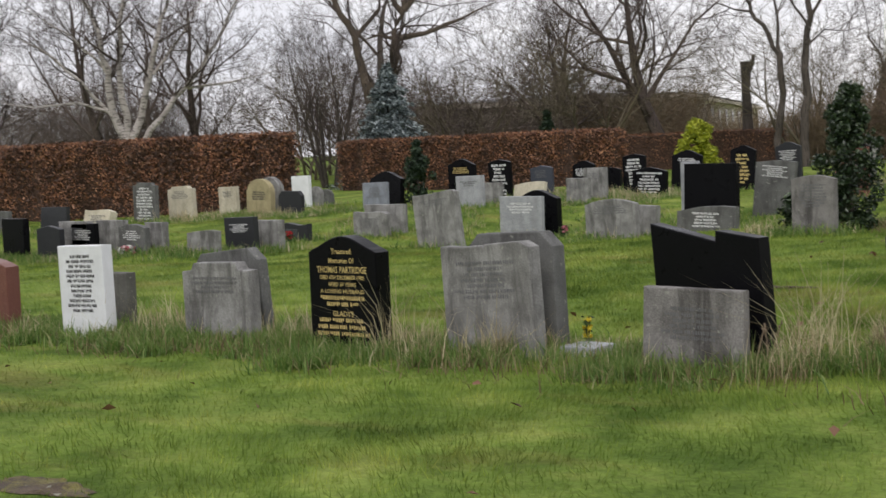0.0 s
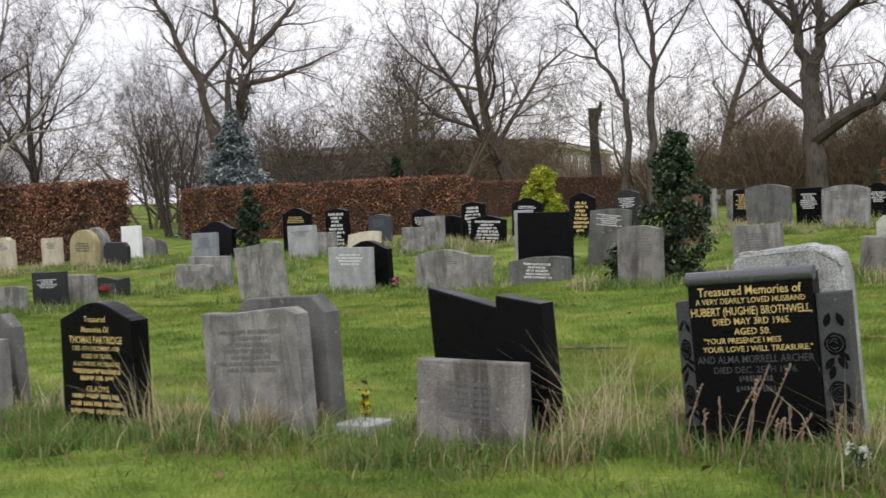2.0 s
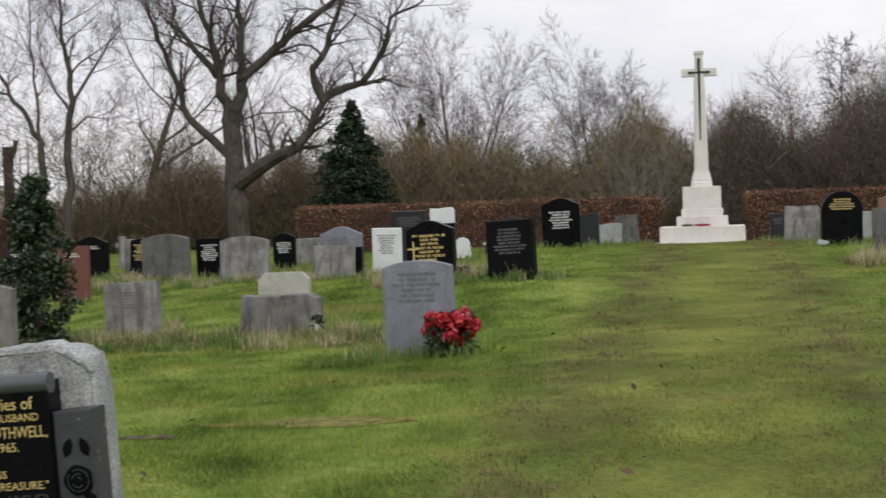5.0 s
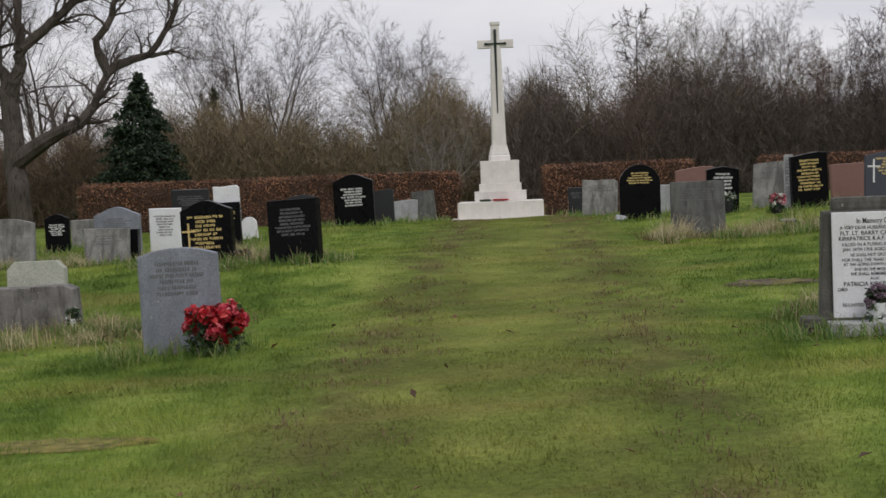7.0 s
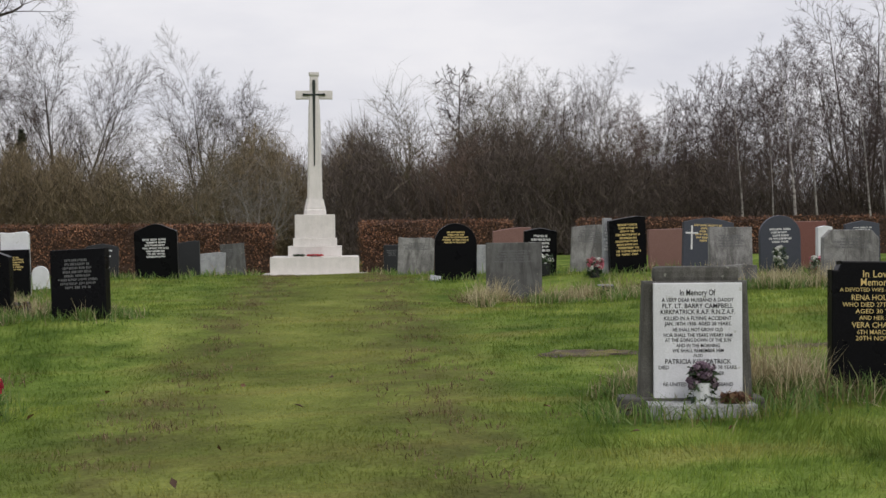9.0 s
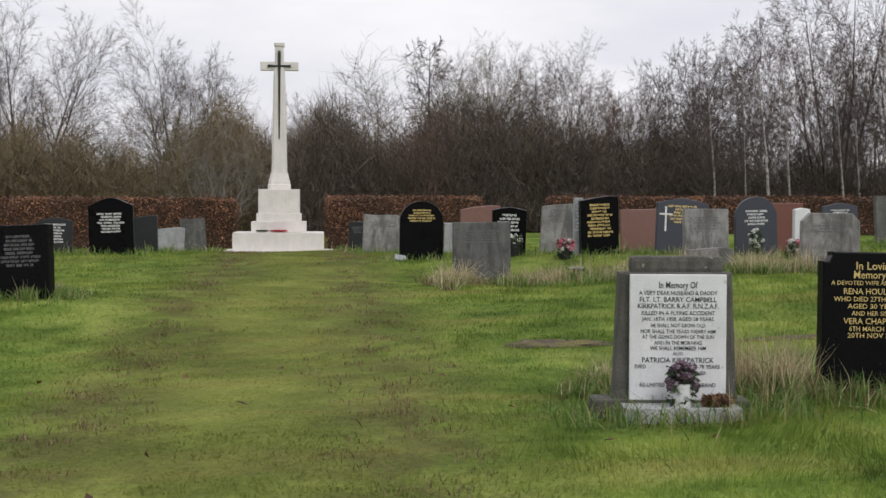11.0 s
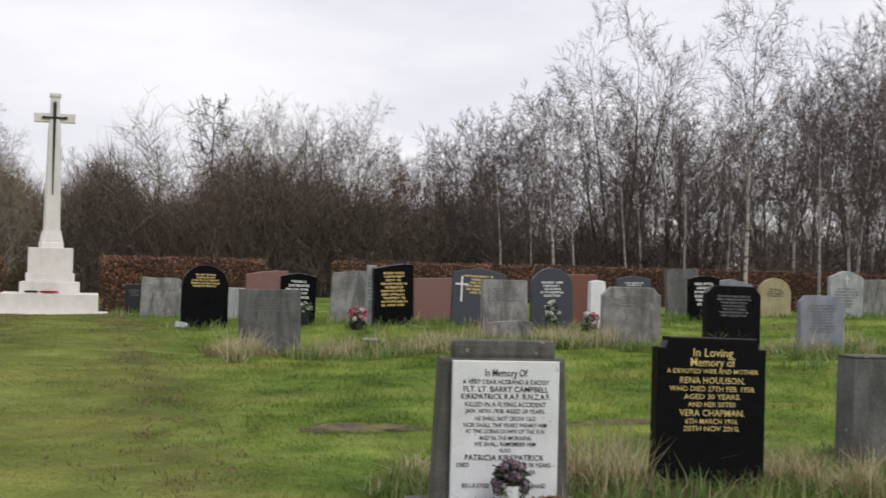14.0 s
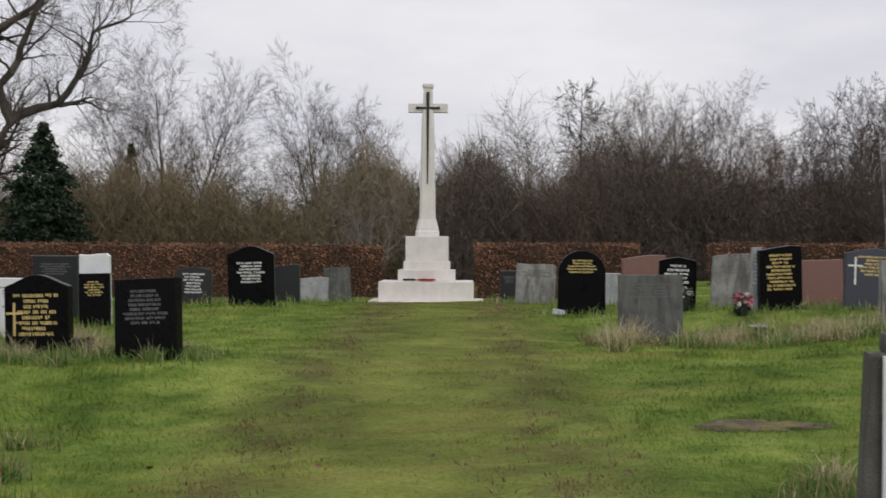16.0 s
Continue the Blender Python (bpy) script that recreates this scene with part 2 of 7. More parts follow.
M = {
    "grey": weathered_stone("weathered_grey_stone", (0.335, 0.33, 0.32), (0.175, 0.17, 0.165), (0.075, 0.070, 0.066), 0.72),
    "grey_brown": weathered_stone("brown_grey_stone", (0.265, 0.252, 0.242), (0.150, 0.140, 0.134), (0.055, 0.050, 0.047), 0.85),
    "grey_dark": weathered_stone("weathered_dark_stone", (0.16, 0.16, 0.155), (0.10, 0.10, 0.098), (0.045, 0.043, 0.04)),
    "grey_light": weathered_stone("pale_grey_stone", (0.42, 0.43, 0.45), (0.31, 0.32, 0.34), (0.19, 0.19, 0.19), 0.35),
    "slate": weathered_stone("blue_grey_slate", (0.27, 0.29, 0.34), (0.20, 0.215, 0.255), (0.12, 0.125, 0.14), 0.35, 0.7),
    "marble": weathered_stone("white_marble", (0.80, 0.81, 0.84), (0.70, 0.71, 0.74), (0.60, 0.61, 0.62), 0.2, 0.6, 0.25),
    "cream": weathered_stone("cream_stone", (0.62, 0.57, 0.45), (0.50, 0.45, 0.34), (0.30, 0.27, 0.20), 0.35),
    "tan": weathered_stone("tan_sandstone", (0.42, 0.36, 0.20), (0.33, 0.28, 0.155), (0.19, 0.165, 0.10), 0.4),
    "portland": weathered_stone("portland_stone", (0.78, 0.74, 0.71), (0.70, 0.665, 0.635), (0.50, 0.50, 0.47), 0.16, 0.8, 0.5),
    "rough": weathered_stone("rough_granite", (0.50, 0.51, 0.51), (0.28, 0.29, 0.29), (0.17, 0.17, 0.17), 0.35, 0.9, 1.7),
    "wing": weathered_stone("honed_grey_granite", (0.060, 0.061, 0.068), (0.042, 0.043, 0.048), (0.04, 0.04, 0.045), 0.25, 0.6),
    "pale_green": weathered_stone("pale_green_grey_stone", (0.50, 0.51, 0.44), (0.40, 0.41, 0.35), (0.24, 0.25, 0.20), 0.3),
    "concrete": weathered_stone("mossy_concrete", (0.135, 0.130, 0.118), (0.085, 0.082, 0.072), (0.042, 0.040, 0.032), 0.6),
    "black": polished_granite("black_granite", (0.004, 0.004, 0.005), (0.02, 0.02, 0.022), 0.22, 0.3, 0.09),
    "charcoal": polished_granite("charcoal_granite", (0.022, 0.023, 0.026), (0.07, 0.07, 0.075), 0.35),
    # Base colour raised above the charcoal's, with the mirrored sky's pale sheen painted in.
    "scroll": polished_granite("sky_lit_charcoal_granite", (0.060, 0.062, 0.072), (0.11, 0.11, 0.125), 0.12, 0.4, 1.0),
    "slate_dark": polished_granite("dark_blue_grey_granite", (0.050, 0.055, 0.072), (0.12, 0.125, 0.15), 0.4, 0.4),
    "moss": plain("yellow_moss_turf", (0.165, 0.145, 0.036), 0.95, 0.5, 14),
    "red": polished_granite("red_granite", (0.14, 0.055, 0.042), (0.32, 0.15, 0.12), 0.3, 0.6),
    "pink": polished_granite("pink_brown_granite", (0.19, 0.10, 0.085), (0.38, 0.24, 0.21), 0.5, 0.6),
    "gold": plain("gold_leaf", (0.66, 0.50, 0.20), 0.5, 0.25, 60, 0.1),
    "white_paint": plain("white_lettering", (0.72, 0.72, 0.72), 0.7, 0.15),
    "dark_paint": plain("dark_lettering", (0.035, 0.035, 0.04), 0.7, 0.2),
    "grey_paint": plain("dull_grey_lettering", (0.13, 0.13, 0.135), 0.7, 0.2),
    "faint_paint": plain("faded_lettering", (0.055, 0.055, 0.06), 0.7, 0.2),
    "bronze": plain("dark_bronze", (0.035, 0.045, 0.04), 0.5, 0.3, 8, 0.6),
    "verdigris": plain("verdigris_stain", (0.48, 0.53, 0.50), 0.8, 0.1, 6),
    "bark": bark("grey_brown_bark", (0.098, 0.083, 0.073)),
    "bark_dark": bark("dark_bark", (0.070, 0.058, 0.051)),
    "twig": plain("brown_twigs", (0.096, 0.072, 0.063), 0.95, 0.3, 0.6),
    "twig_red": plain("reddish_twigs", (0.145, 0.094, 0.076), 0.95, 0.35, 0.6),
    "twig_green": plain("olive_twigs", (0.132, 0.110, 0.072), 0.95, 0.35, 0.6),
    "plane_bark": bark("mottled_plane_bark", (0.13, 0.104, 0.080)),
    "bark_twig": plain("grey_brown_twigs", (0.080, 0.062, 0.055), 0.95, 0.3, 0.8),
    "blossom_twig": plain("pale_blossom_twigs", (0.22, 0.20, 0.18), 0.9, 0.3, 2),
    "copper": leafy("copper_beech_leaves", [(0.0, (0.055, 0.028, 0.019)), (0.4, (0.145, 0.070, 0.042)), (0.75, (0.26, 0.125, 0.066)), (1.0, (0.40, 0.22, 0.13))], 0.5, 0.2, 0.5),
    "hedge_core": plain("hedge_twigs", (0.060, 0.034, 0.023), 1.0, 0.5, 14),
    "holly": leafy("holly_leaves", [(0.0, (0.010, 0.020, 0.009)), (0.7, (0.030, 0.055, 0.022)), (1.0, (0.075, 0.105, 0.045))], 0.3, 0.08),
    "fir": leafy("dark_fir_needles", [(0.0, (0.010, 0.024, 0.012)), (0.7, (0.022, 0.045, 0.020)), (1.0, (0.05, 0.085, 0.035))], 0.6, 0.15),
    "blue_fir": leafy("blue_spruce_needles", [(0.0, (0.035, 0.052, 0.054)), (0.5, (0.15, 0.19, 0.195)), (1.0, (0.46, 0.51, 0.52))], 0.6, 0.15),
    "golden": leafy("golden_conifer", [(0.0, (0.16, 0.21, 0.015)), (0.6, (0.38, 0.42, 0.025)), (1.0, (0.55, 0.56, 0.06))], 0.6, 0.3),
    "ivy": leafy("ivy_leaves", [(0.0, (0.015, 0.025, 0.01)), (1.0, (0.05, 0.06, 0.025))], 0.5, 0.1),
    "straw": leafy("dry_straw", [(0.0, (0.27, 0.22, 0.12)), (0.45, (0.46, 0.39, 0.23)), (1.0, (0.68, 0.60, 0.40))], 0.7, 0.35),
    "thatch": leafy("dead_thatch", [(0.0, (0.09, 0.06, 0.03)), (0.5, (0.19, 0.14, 0.07)), (1.0, (0.34, 0.27, 0.15))], 0.8, 0.3),
    "tall_green": leafy("long_grass", [(0.0, (0.075, 0.15, 0.026)), (0.55, (0.15, 0.245, 0.050)), (0.85, (0.23, 0.30, 0.085)), (1.0, (0.34, 0.31, 0.15))], 0.6, 0.35),
    "turf": turf("turf_soil", 0.10),
    "blade": turf("grass_blades", 0.0),
    "petal_red": leafy("red_petals", [(0.0, (0.25, 0.004, 0.012)), (0.7, (0.55, 0.015, 0.03)), (1.0, (0.75, 0.10, 0.10))], 0.6, 0.2),
    "petal_pink_red": leafy("pale_red_petals", [(0.0, (0.40, 0.02, 0.04)), (0.7, (0.62, 0.06, 0.10)), (1.0, (0.85, 0.32, 0.34))], 0.6, 0.2),
    "petal_pink": leafy("pink_petals", [(0.0, (0.45, 0.06, 0.12)), (1.0, (0.80, 0.35, 0.42))], 0.6, 0.2),
    "petal_mauve": leafy("faded_mauve_petals", [(0.0, (0.10, 0.06, 0.09)), (0.5, (0.22, 0.15, 0.20)), (1.0, (0.42, 0.34, 0.38))], 0.7, 0.2),
    "petal_white": leafy("white_petals", [(0.0, (0.55, 0.55, 0.50)), (1.0, (0.85, 0.85, 0.82))], 0.6, 0.2),
    "petal_yellow": leafy("yellow_petals", [(0.0, (0.55, 0.42, 0.02)), (1.0, (0.85, 0.72, 0.08))], 0.6, 0.2),
    "flower_leaf": leafy("flower_leaves", [(0.0, (0.012, 0.03, 0.012)), (1.0, (0.06, 0.11, 0.035))], 0.5, 0.15),
    "dead_leaf": leafy("dead_leaves", [(0.0, (0.07, 0.035, 0.02)), (1.0, (0.22, 0.11, 0.06))], 0.7, 0.15),
    "earth": weathered_stone("bare_earth", (0.115, 0.085, 0.060), (0.060, 0.045, 0.033), (0.20, 0.18, 0.045), 0.8, 1.0, 1.5),
    "render": weathered_stone("cream_render", (0.62, 0.55, 0.47), (0.54, 0.48, 0.41), (0.44, 0.39, 0.33), 0.2),
    "roof_slate": plain("grey_roof", (0.15, 0.145, 0.15), 0.8, 0.2, 2),
    "glass": plain("dark_window", (0.02, 0.022, 0.025), 0.1, 0.1),
}

# ---- helpers for meshes ----


def mesh_of(name, verts, faces, mat):
    me = bpy.data.meshes.new(name)
    me.from_pydata(verts, [], faces)
    me.materials.append(mat)
    me.update()
    return me


def fast_mesh(name, verts, faces, mat, smooth=False):
    """verts (n, 3) and faces (m, 3 or 4) as arrays."""
    me = bpy.data.meshes.new(name)
    k = faces.shape[1]
    me.vertices.add(len(verts))
    me.vertices.foreach_set("co", np.ascontiguousarray(verts, np.float32).ravel())
    me.loops.add(faces.size)
    me.loops.foreach_set("vertex_index", np.ascontiguousarray(faces, np.int32).ravel())
    me.polygons.add(len(faces))
    me.polygons.foreach_set("loop_start", np.arange(0, faces.size, k, dtype=np.int32))
    if smooth:
        me.polygons.foreach_set("use_smooth", np.ones(len(faces), bool))
    me.materials.append(mat)
    me.update(calc_edges=True)
    return me


def part(name, bm, mat, parent, label=""):
    """Links a bmesh as one mesh object under a thing or a part."""
    me = bpy.data.meshes.new(name)
    bm.normal_update()
    bm.to_mesh(me)
    bm.free()
    me.materials.append(mat)
    ob = new(name, me)
    ob.parent = parent
    if label:
        tagged(ob, label)
    return ob


def child(name, me, parent, label=""):
    ob = new(name, me)
    ob.parent = parent
    if label:
        tagged(ob, label)
    return ob


def thing(name, m, label, category, group="", kind=""):
    ob = new(name)
    ob.empty_display_size = 0.1
    ob.matrix_world = m
    return tagged(ob, label, category, group, kind)


def box_bm(x0, x1, y0, y1, z0, z1, bevel=0.006, bm=None):
    bm = bm or bmesh.new()
    made = bmesh.ops.create_cube(bm, size=1.0)["verts"]
    for v in made:
        v.co = ((x0 + x1) / 2 + v.co.x * (x1 - x0), (y0 + y1) / 2 + v.co.y * (y1 - y0), (z0 + z1) / 2 + v.co.z * (z1 - z0))
    if bevel:
        edges = list({e for v in made for e in v.link_edges})
        bmesh.ops.bevel(bm, geom=edges, offset=bevel, segments=2, affect="EDGES", profile=0.6)
    return bm


# ---- the ground ----
# Heights of the ground at places of the plan: x, y, z.
HEIGHTS_LEFT = [(-10, -0.3, -0.05), (-7.3, -0.3, 0.0), (-5, -0.3, 0.03), (-2.3, -0.2, 0.08), (-19, 6.5, -0.2), (-15.5, 7.3, -0.1),
                (-13, 10.5, -0.18), (-11, 11.5, -0.16), (-6.6, 8.4, 0.16), (-3.2, 9.0, 0.20), (-23, 12.5, 0.05), (-21, 14.5, 0.13),
                (-16, 14, 0.22), (-15, 18.5, 0.24), (-9, 17.5, 0.45), (-6, 17, 0.45), (-3.1, 13.8, 0.58), (-3, 22, 0.71),
                (-30, 18, -0.3), (-29, 33, -0.05)]
HEIGHTS_RIGHT = [(0, -7, 0.0), (0.4, 0, 0.12), (2.3, 6, 0.36), (3.6, 6.5, 0.42), (5.8, 7.4, 0.5), (2.5, 16.5, 0.5), (2, 19, 0.73),
                 (4.5, 18, 0.85), (6.5, 14.6, 0.72), (9, 13, 0.77), (12, 20, 0.98), (-0.4, 30, 0.45), (1.6, 25, 0.64), (0, 36, 0.42), (11, 38, 0.75)]
HP = np.array(HEIGHTS_LEFT + HEIGHTS_RIGHT, float)


def ground_many(x, y):
    d2 = (x[..., None] - HP[:, 0]) ** 2 + (y[..., None] - HP[:, 1]) ** 2
    w = 1.0 / (d2 + 0.6) ** 1.5
    far = 1.0 / (25.0**2) ** 1.5
    z = ((w * HP[:, 2]).sum(-1) + far * 0.4) / (w.sum(-1) + far)
    return z + 0.012 * np.sin(x * 2.1 + 0.7 * y) * np.cos(y * 1.7 - 0.4 * x)


def ground(x, y):
    return float(ground_many(np.array(float(x)), np.array(float(y))))


gx = np.concatenate([-np.geomspace(900, 30.5, 26), np.arange(-30, 18.01, 0.3), np.geomspace(18.5, 900, 28)])
gy = np.concatenate([-np.geomspace(900, 10.5, 26), np.arange(-10, 40.01, 0.3), np.geomspace(40.5, 900, 28)])
GX, GY = np.meshgrid(gx, gy)
GZ = ground_many(GX, GY)
nx, ny = len(gx), len(gy)
ii = np.arange(nx * ny).reshape(ny, nx)
quads = np.stack([ii[:-1, :-1], ii[:-1, 1:], ii[1:, 1:], ii[1:, :-1]], -1).reshape(-1, 4)
ground_ob = new("ground", fast_mesh("ground", np.stack([GX, GY, GZ], -1).reshape(-1, 3), quads, M["turf"], True))
tagged(ground_ob, "mown cemetery lawn of patchy green and mossy turf", "ground", kind="structure")


PATCHES = []


def earth_patch(x, y, rx, ry, label, turn=0.0, mat="earth"):
    """A sunken bare stretch of earth and moss, crumbly, ragged at its rim."""
    rng = random.Random(int(x * 100 + y))
    if mat == "earth":
        PATCHES.append((x, y, rx, ry))
    bm = bmesh.new()
    n, rings = 40, []
    edge = [0.78 + 0.22 * math.sin(3 * 6.283 * k / n + x) * rng.random() + 0.2 * rng.random() for k in range(n)]
    for f in (0.15, 0.35, 0.55, 0.75, 0.9, 1.0):
        ring = []
        for k in range(n):
            a = 2 * math.pi * k / n
            px, py = x + rx * edge[k] * f * math.cos(a), y + ry * edge[k] * f * math.sin(a) + turn * rx * f * math.cos(a)
            ring.append(bm.verts.new((px, py, ground(px, py) + (0.004 if f == 1.0 else 0.008 + 0.022 * max(0.0, noise.noise(Vector((px * 9, py * 9, 0))))))))
        rings.append(ring)
    c = bm.verts.new((x, y, ground(x, y) + 0.012))
    for k in range(n):
        bm.faces.new((c, rings[0][k], rings[0][(k + 1) % n]))
        for p_, q_ in zip(rings, rings[1:]):
            bm.faces.new((p_[k], q_[k], q_[(k + 1) % n], p_[(k + 1) % n]))
    ob = part("earth_patch", bm, M[mat], None)
    tagged(ob, label, "bare earth", "bare patches", "structure")


earth_patch(2.30, 9.45, 0.50, 0.26, "bare earth and moss patch in the grass")
earth_patch(4.15, 9.45, 0.65, 0.16, "bare earth and moss patch in the grass")
earth_patch(-2.3, 3.9, 0.75, 0.16, "yellow mossy strip worn in the turf", mat="moss")
earth_patch(-3.15, 3.5, 0.20, 0.07, "sunken bare earth showing through the turf")
earth_patch(-4.9, 3.35, 0.45, 0.07, "sunken bare earth showing through the turf")
earth_patch(-4.5, -3.9, 0.32, 0.14, "bare earth beside the lawn")

# ---- leaves on hedges, bushes and conifers ----


def leaf_cloud(name, centres, normals, size, mat, rng, spread=1.0, aspect=0.6):
    """Many small bent leaves, one rhombus each of two triangles."""
    n = len(centres)
    d = normals + spread * rng.normal(size=(n, 3))
    d /= np.linalg.norm(d, axis=1, keepdims=True)
    u = np.cross(d, rng.normal(size=(n, 3)))
    u /= np.linalg.norm(u, axis=1, keepdims=True) + 1e-9
    v = np.cross(d, u)
    s = size * (0.6 + 0.8 * rng.random((n, 1)))
    a, b = centres - u * s, centres + u * s
    c, e = centres + v * s * aspect + d * s * 0.25, centres - v * s * aspect + d * s * 0.25
    verts = np.stack([a, c, b, e], 1).reshape(-1, 3)
    i = np.arange(n)[:, None] * 4
    faces = np.concatenate([i + [0, 1, 2], i + [0, 2, 3]], 0)
    return fast_mesh(name, verts, faces, mat)


def hedge(x0, y0, x1, y1, height, width, label, seed, per_m2=640, leaf=0.033):
    """A clipped beech hedge: a mass of twigs inside, dry leaves all over it, uneven on top."""
    rng = np.random.default_rng(seed)
    length = math.hypot(x1 - x0, y1 - y0)
    ux, uy = (x1 - x0) / length, (y1 - y0) / length
    wx, wy = -uy, ux
    ob = thing("beech_hedge", Matrix.Identity(4), label, "hedge", "clipped beech hedges")
    ns = max(4, int(length / 0.4))
    bm = bmesh.new()
    rows = []
    for k in range(ns + 1):
        s = length * k / ns
        cx, cy = x0 + ux * s, y0 + uy * s
        g = ground(cx, cy)
        top = height + 0.05 * math.sin(s * 1.3 + seed) + 0.03 * rng.normal()
        half = width / 2 - 0.10 + 0.03 * rng.normal()
        rows.append([bm.verts.new((cx + wx * o, cy + wy * o, z)) for o, z in ((-half, g - 0.1), (-half * 0.97, top), (half * 0.97, top), (half, g - 0.1))])
    for a, b in zip(rows, rows[1:]):
        for j in range(3):
            bm.faces.new((a[j], b[j], b[j + 1], a[j + 1]))
    for r in (rows[0], rows[-1]):
        bm.faces.new(r)
    part("twig_mass", bm, M["hedge_core"], ob, "dark brown twigs inside the hedge")
    side, topn, endn = int(length * height * per_m2), int(length * width * per_m2), int(width * height * per_m2)
    cs, nr = [], []
    s = rng.random(side) * length
    lump = 0.06 * np.sin(s * 2.3 + seed) + 0.05 * np.sin(s * 5.1)
    cs.append(np.stack([x0 + ux * s - wx * (width / 2 + lump), y0 + uy * s - wy * (width / 2 + lump), rng.random(side)], 1))
    nr.append(np.tile([-wx, -wy, 0.1], (side, 1)))
    s = rng.random(topn) * length
    o = (rng.random(topn) - 0.5) * width
    cs.append(np.stack([x0 + ux * s + wx * o, y0 + uy * s + wy * o, 1 + 0.03 * rng.random(topn)], 1))
    nr.append(np.tile([0, 0, 1.0], (topn, 1)))
    for e, sg in ((0.0, -1), (length, 1)):
        o = (rng.random(endn) - 0.5) * width
        cs.append(np.stack([x0 + ux * e + wx * o + sg * ux * 0.02, y0 + uy * e + wy * o + sg * uy * 0.02, rng.random(endn)], 1))
        nr.append(np.tile([ux * sg, uy * sg, 0.1], (endn, 1)))
    c, nrm = np.concatenate(cs), np.concatenate(nr)
    c[:, :2] += rng.normal(size=(len(c), 2)) * 0.05
    g = ground_many(c[:, 0], c[:, 1])
    thin = rng.random(len(c)) < 0.35 + 0.65 * np.clip(c[:, 2] * 1.3, 0, 1)
    c[:, 2] = g + c[:, 2] * (height - g) + 0.03 * rng.normal(size=len(c))
    child("leaves", leaf_cloud("hedge_leaves", c[thin], nrm[thin], leaf, M["copper"], rng), ob, "dry copper-brown beech leaves")
    return ob


def column_bush(x, y, height, radius, mat, seed, label, name="holly_bush", category="bush", leaf=0.035, count=5000, taper=0.55, trunk=0.05, foot=0.05, clumps=60):
    """A shrub of leafy clumps round a stem, uneven, with gaps."""
    rng = np.random.default_rng(seed)
    z0 = ground(x, y)
    ob = thing(name, Matrix.Translation((x, y, z0)), label, category)
    bm = bmesh.new()
    bmesh.ops.create_cone(bm, cap_ends=True, segments=7, radius1=trunk, radius2=trunk * 0.25, depth=height * 0.9, matrix=Matrix.Translation((0, 0, height * 0.45 - 0.05)))
    part("trunk", bm, M["bark_dark"], ob)
    nclump = clumps
    h = foot + (1 - foot) * rng.random(nclump) ** 0.9
    prof = np.sin(np.clip(h, 0, 1) * np.pi * 0.93 + 0.12) ** 0.6 * (1 - taper * h)
    ang = rng.random(nclump) * 2 * np.pi
    rad = radius * prof * (0.25 + 0.85 * rng.random(nclump))
    cc = np.stack([rad * np.cos(ang), rad * np.sin(ang), h * height * 0.97], 1)
    pick = rng.integers(0, nclump, count)
    size = radius * (0.20 + 0.16 * rng.random(nclump)) * (1.1 - 0.5 * h)
    off = rng.normal(size=(count, 3))
    off /= np.linalg.norm(off, axis=1, keepdims=True)
    pts = cc[pick] + off * (size[pick] * rng.random(count) ** 0.4)[:, None]
    pts[:, 2] = np.clip(pts[:, 2], 0.02, None)
    child("leaves", leaf_cloud("bush_leaves", pts, off, leaf, mat, rng), ob)
    return ob


def conifer(x, y, height, radius, mat, seed, label, name="conifer_tree", tiers=26, z_lift=0.0):
    """A conical tree: whorls of boughs that droop, each with many needle sprays."""
    rng = np.random.default_rng(seed)
    z0 = ground(x, y) + z_lift
    ob = thing(name, Matrix.Translation((x, y, z0)), label, "tree")
    bm = bmesh.new()
    bmesh.ops.create_cone(bm, cap_ends=True, segments=8, radius1=height * 0.022, radius2=0.01, depth=height, matrix=Matrix.Translation((0, 0, height * 0.5 - 0.05)))
    part("trunk", bm, M["bark_dark"], ob)
    pts, nr = [], []
    for k in range(tiers):
        f = (k + 0.4) / tiers
        L = radius * (1 - f) ** 0.85 * (0.85 + 0.3 * rng.random()) + 0.05
        for b in range(15):
            a = rng.random() * 2 * np.pi
            bl = L * (0.7 + 0.45 * rng.random())
            m = max(6, int(60 * bl / radius + 8))
            s = np.sqrt(rng.random(m)) * bl
            w = rng.normal(size=m) * 0.13 * (0.3 + bl)
            px, py = s * np.cos(a) - w * np.sin(a), s * np.sin(a) + w * np.cos(a)
            pz = height * (0.04 + 0.93 * f) + 0.10 * s - 0.22 * s**2 / max(L, 0.2) + 0.05 * rng.normal(size=m)
            pts.append(np.stack([px, py, pz], 1))
            nr.append(np.tile([0.3 * np.cos(a), 0.3 * np.sin(a), 1.0], (m, 1)))
    pts, nr = np.concatenate(pts), np.concatenate(nr)
    child("needles", leaf_cloud("needle_sprays", pts, nr, 0.085, mat, rng, 0.6, 0.35), ob)
    return ob


# ---- bare trees ----


